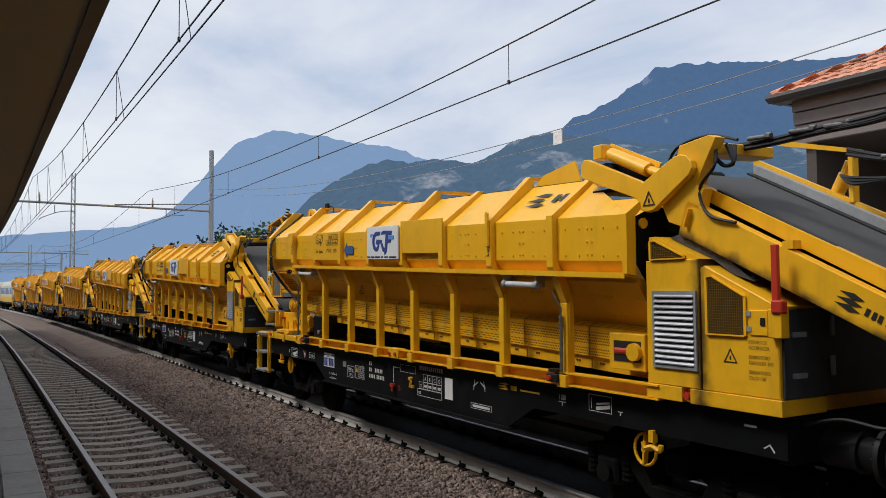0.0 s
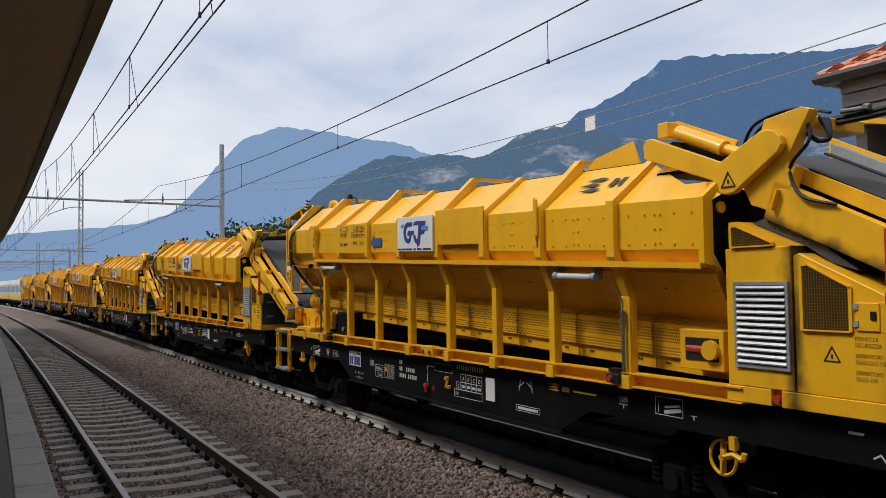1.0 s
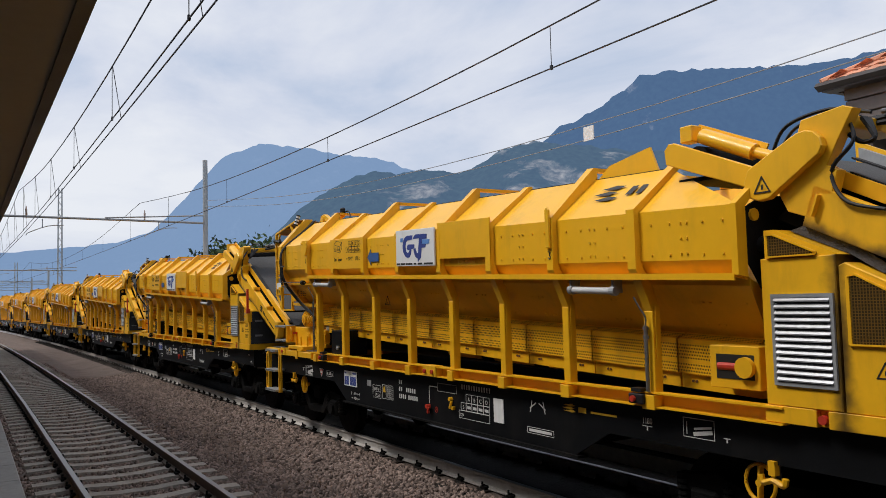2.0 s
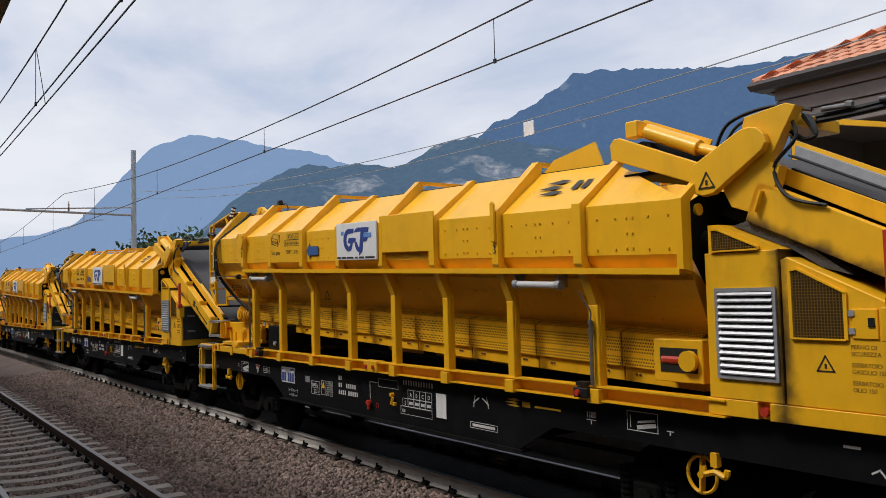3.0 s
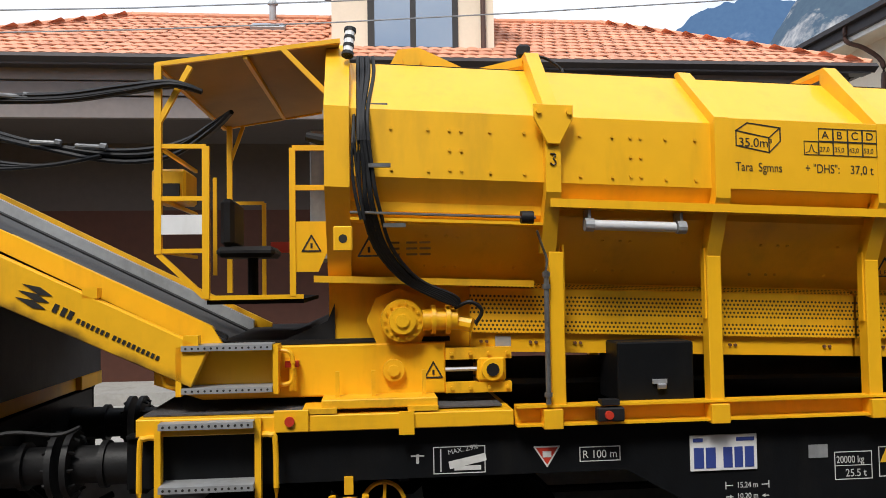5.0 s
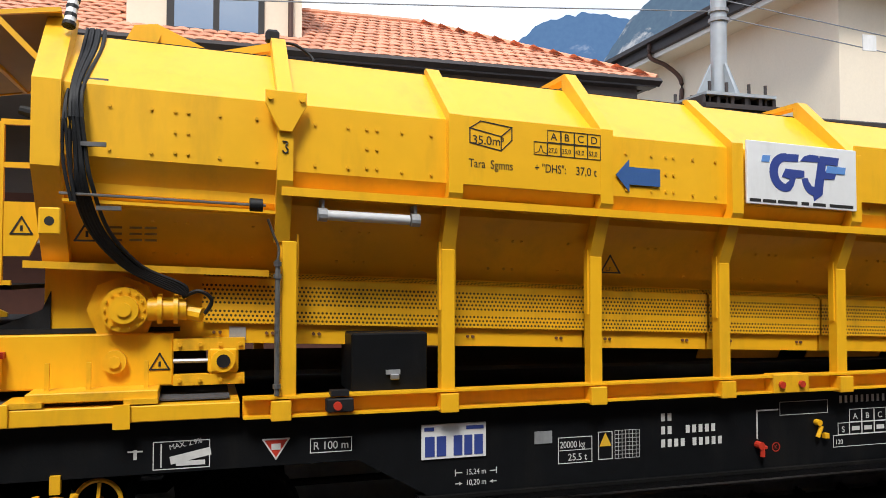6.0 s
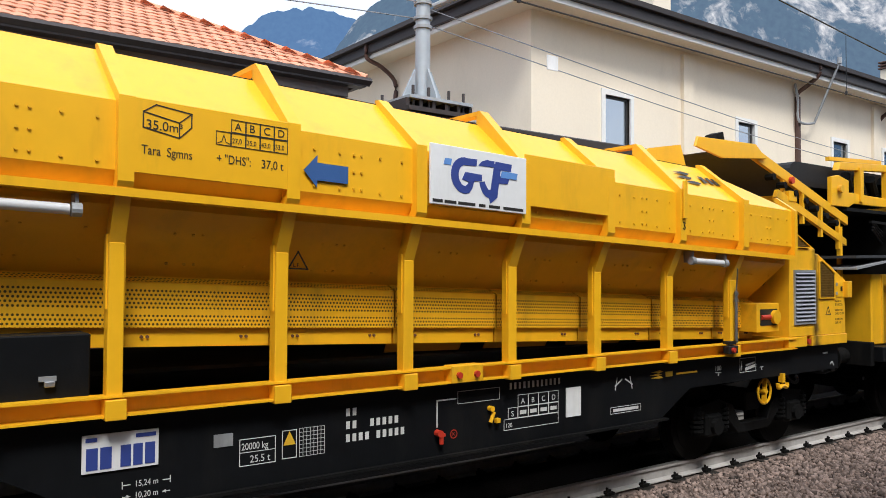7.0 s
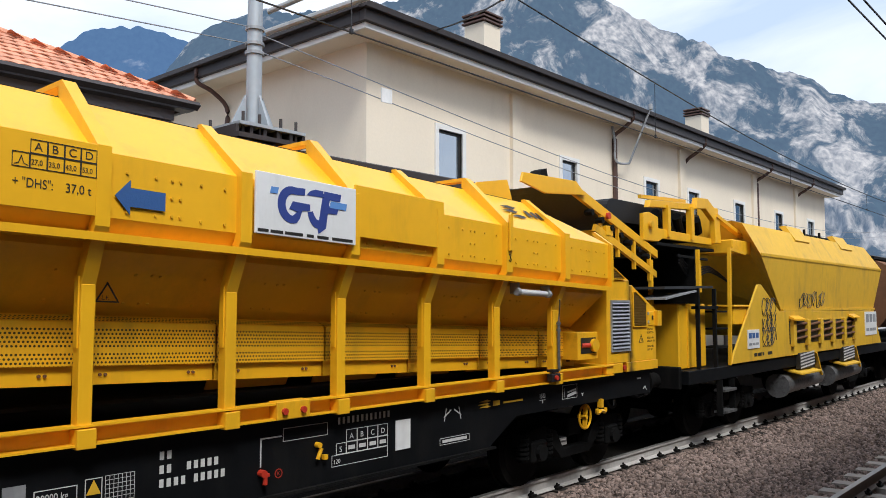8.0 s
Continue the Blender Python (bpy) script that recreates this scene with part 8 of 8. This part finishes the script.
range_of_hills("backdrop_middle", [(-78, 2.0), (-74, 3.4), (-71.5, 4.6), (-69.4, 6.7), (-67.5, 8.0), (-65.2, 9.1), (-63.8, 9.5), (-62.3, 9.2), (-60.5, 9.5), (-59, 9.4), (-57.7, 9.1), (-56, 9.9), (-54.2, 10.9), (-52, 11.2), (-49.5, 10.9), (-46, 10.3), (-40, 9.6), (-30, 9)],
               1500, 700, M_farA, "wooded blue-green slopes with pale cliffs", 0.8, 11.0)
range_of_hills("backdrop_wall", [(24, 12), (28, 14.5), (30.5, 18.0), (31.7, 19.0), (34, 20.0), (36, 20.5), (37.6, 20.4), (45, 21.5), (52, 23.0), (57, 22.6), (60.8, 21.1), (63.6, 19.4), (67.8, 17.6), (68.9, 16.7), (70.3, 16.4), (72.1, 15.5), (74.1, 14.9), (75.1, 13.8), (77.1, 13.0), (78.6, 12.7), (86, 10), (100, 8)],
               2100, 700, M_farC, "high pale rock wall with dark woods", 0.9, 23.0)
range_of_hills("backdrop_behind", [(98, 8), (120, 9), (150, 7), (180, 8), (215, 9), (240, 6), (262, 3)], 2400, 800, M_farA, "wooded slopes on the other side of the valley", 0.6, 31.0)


# ---- roof tiles ----
ME_TILE = tile_mesh()
rows_n = int((hip / math.cos(SL)) / 0.33)
rest_v, rest_f = [], []
kept = 0
base = [tuple(v.co) for v in ME_TILE.vertices]
faces = [tuple(p.vertices) for p in ME_TILE.polygons]
tile_rng = random.Random(3)
for side in ("front", "left", "right"):
    for r in range(rows_n):
        u = 0.02 + r * 0.33
        back = u * math.cos(SL)
        if side == "front":
            a, b = HALL_X0 + back, HALL_X1 - back
        else:
            a, b = EAVE_Y + back, EAVE_Y + DEPTH - back
        k = 0
        while a + 0.11 + k * 0.225 < b:
            s = a + 0.11 + k * 0.225
            k += 1
            lift = tile_rng.uniform(0, 0.012)
            if side == "front":
                if dx0 - 0.1 < s < dx1 + 0.1 and EAVE_Y + back > dy - 0.3:
                    continue
                m4 = Matrix.Translation(on_roof(s, u) + Vector((0, 0, lift))) @ pose(0, 0, 0, math.degrees(SL), 0, tile_rng.uniform(-1, 1))
            else:
                x = HALL_X0 + back if side == "left" else HALL_X1 - back
                m4 = Matrix.Translation((x, s, EAVE_Z + u * math.sin(SL) + lift)) @ pose(0, 0, 0, 0, 0, -90 if side == "left" else 90) @ pose(0, 0, 0, math.degrees(SL), 0, 0)
            if side == "front" and -8.0 < s < 3.0 and r < 7 and kept < 300:
                o = new("tile", ME_TILE)
                o.parent = hall_roof
                o.matrix_basis = m4
                kept += 1
            else:
                off = len(rest_v)
                rest_v += [tuple(m4 @ Vector(p)) for p in base]
                rest_f += [tuple(i + off for i in f) for f in faces]
me = bpy.data.meshes.new("tile_field")
me.from_pydata(rest_v, [], rest_f)
me.materials.append(M_tile)
o = new("tile_field", me)
o.parent = hall_roof
tagged(o, "rows of terracotta tiles", kind="stuff")
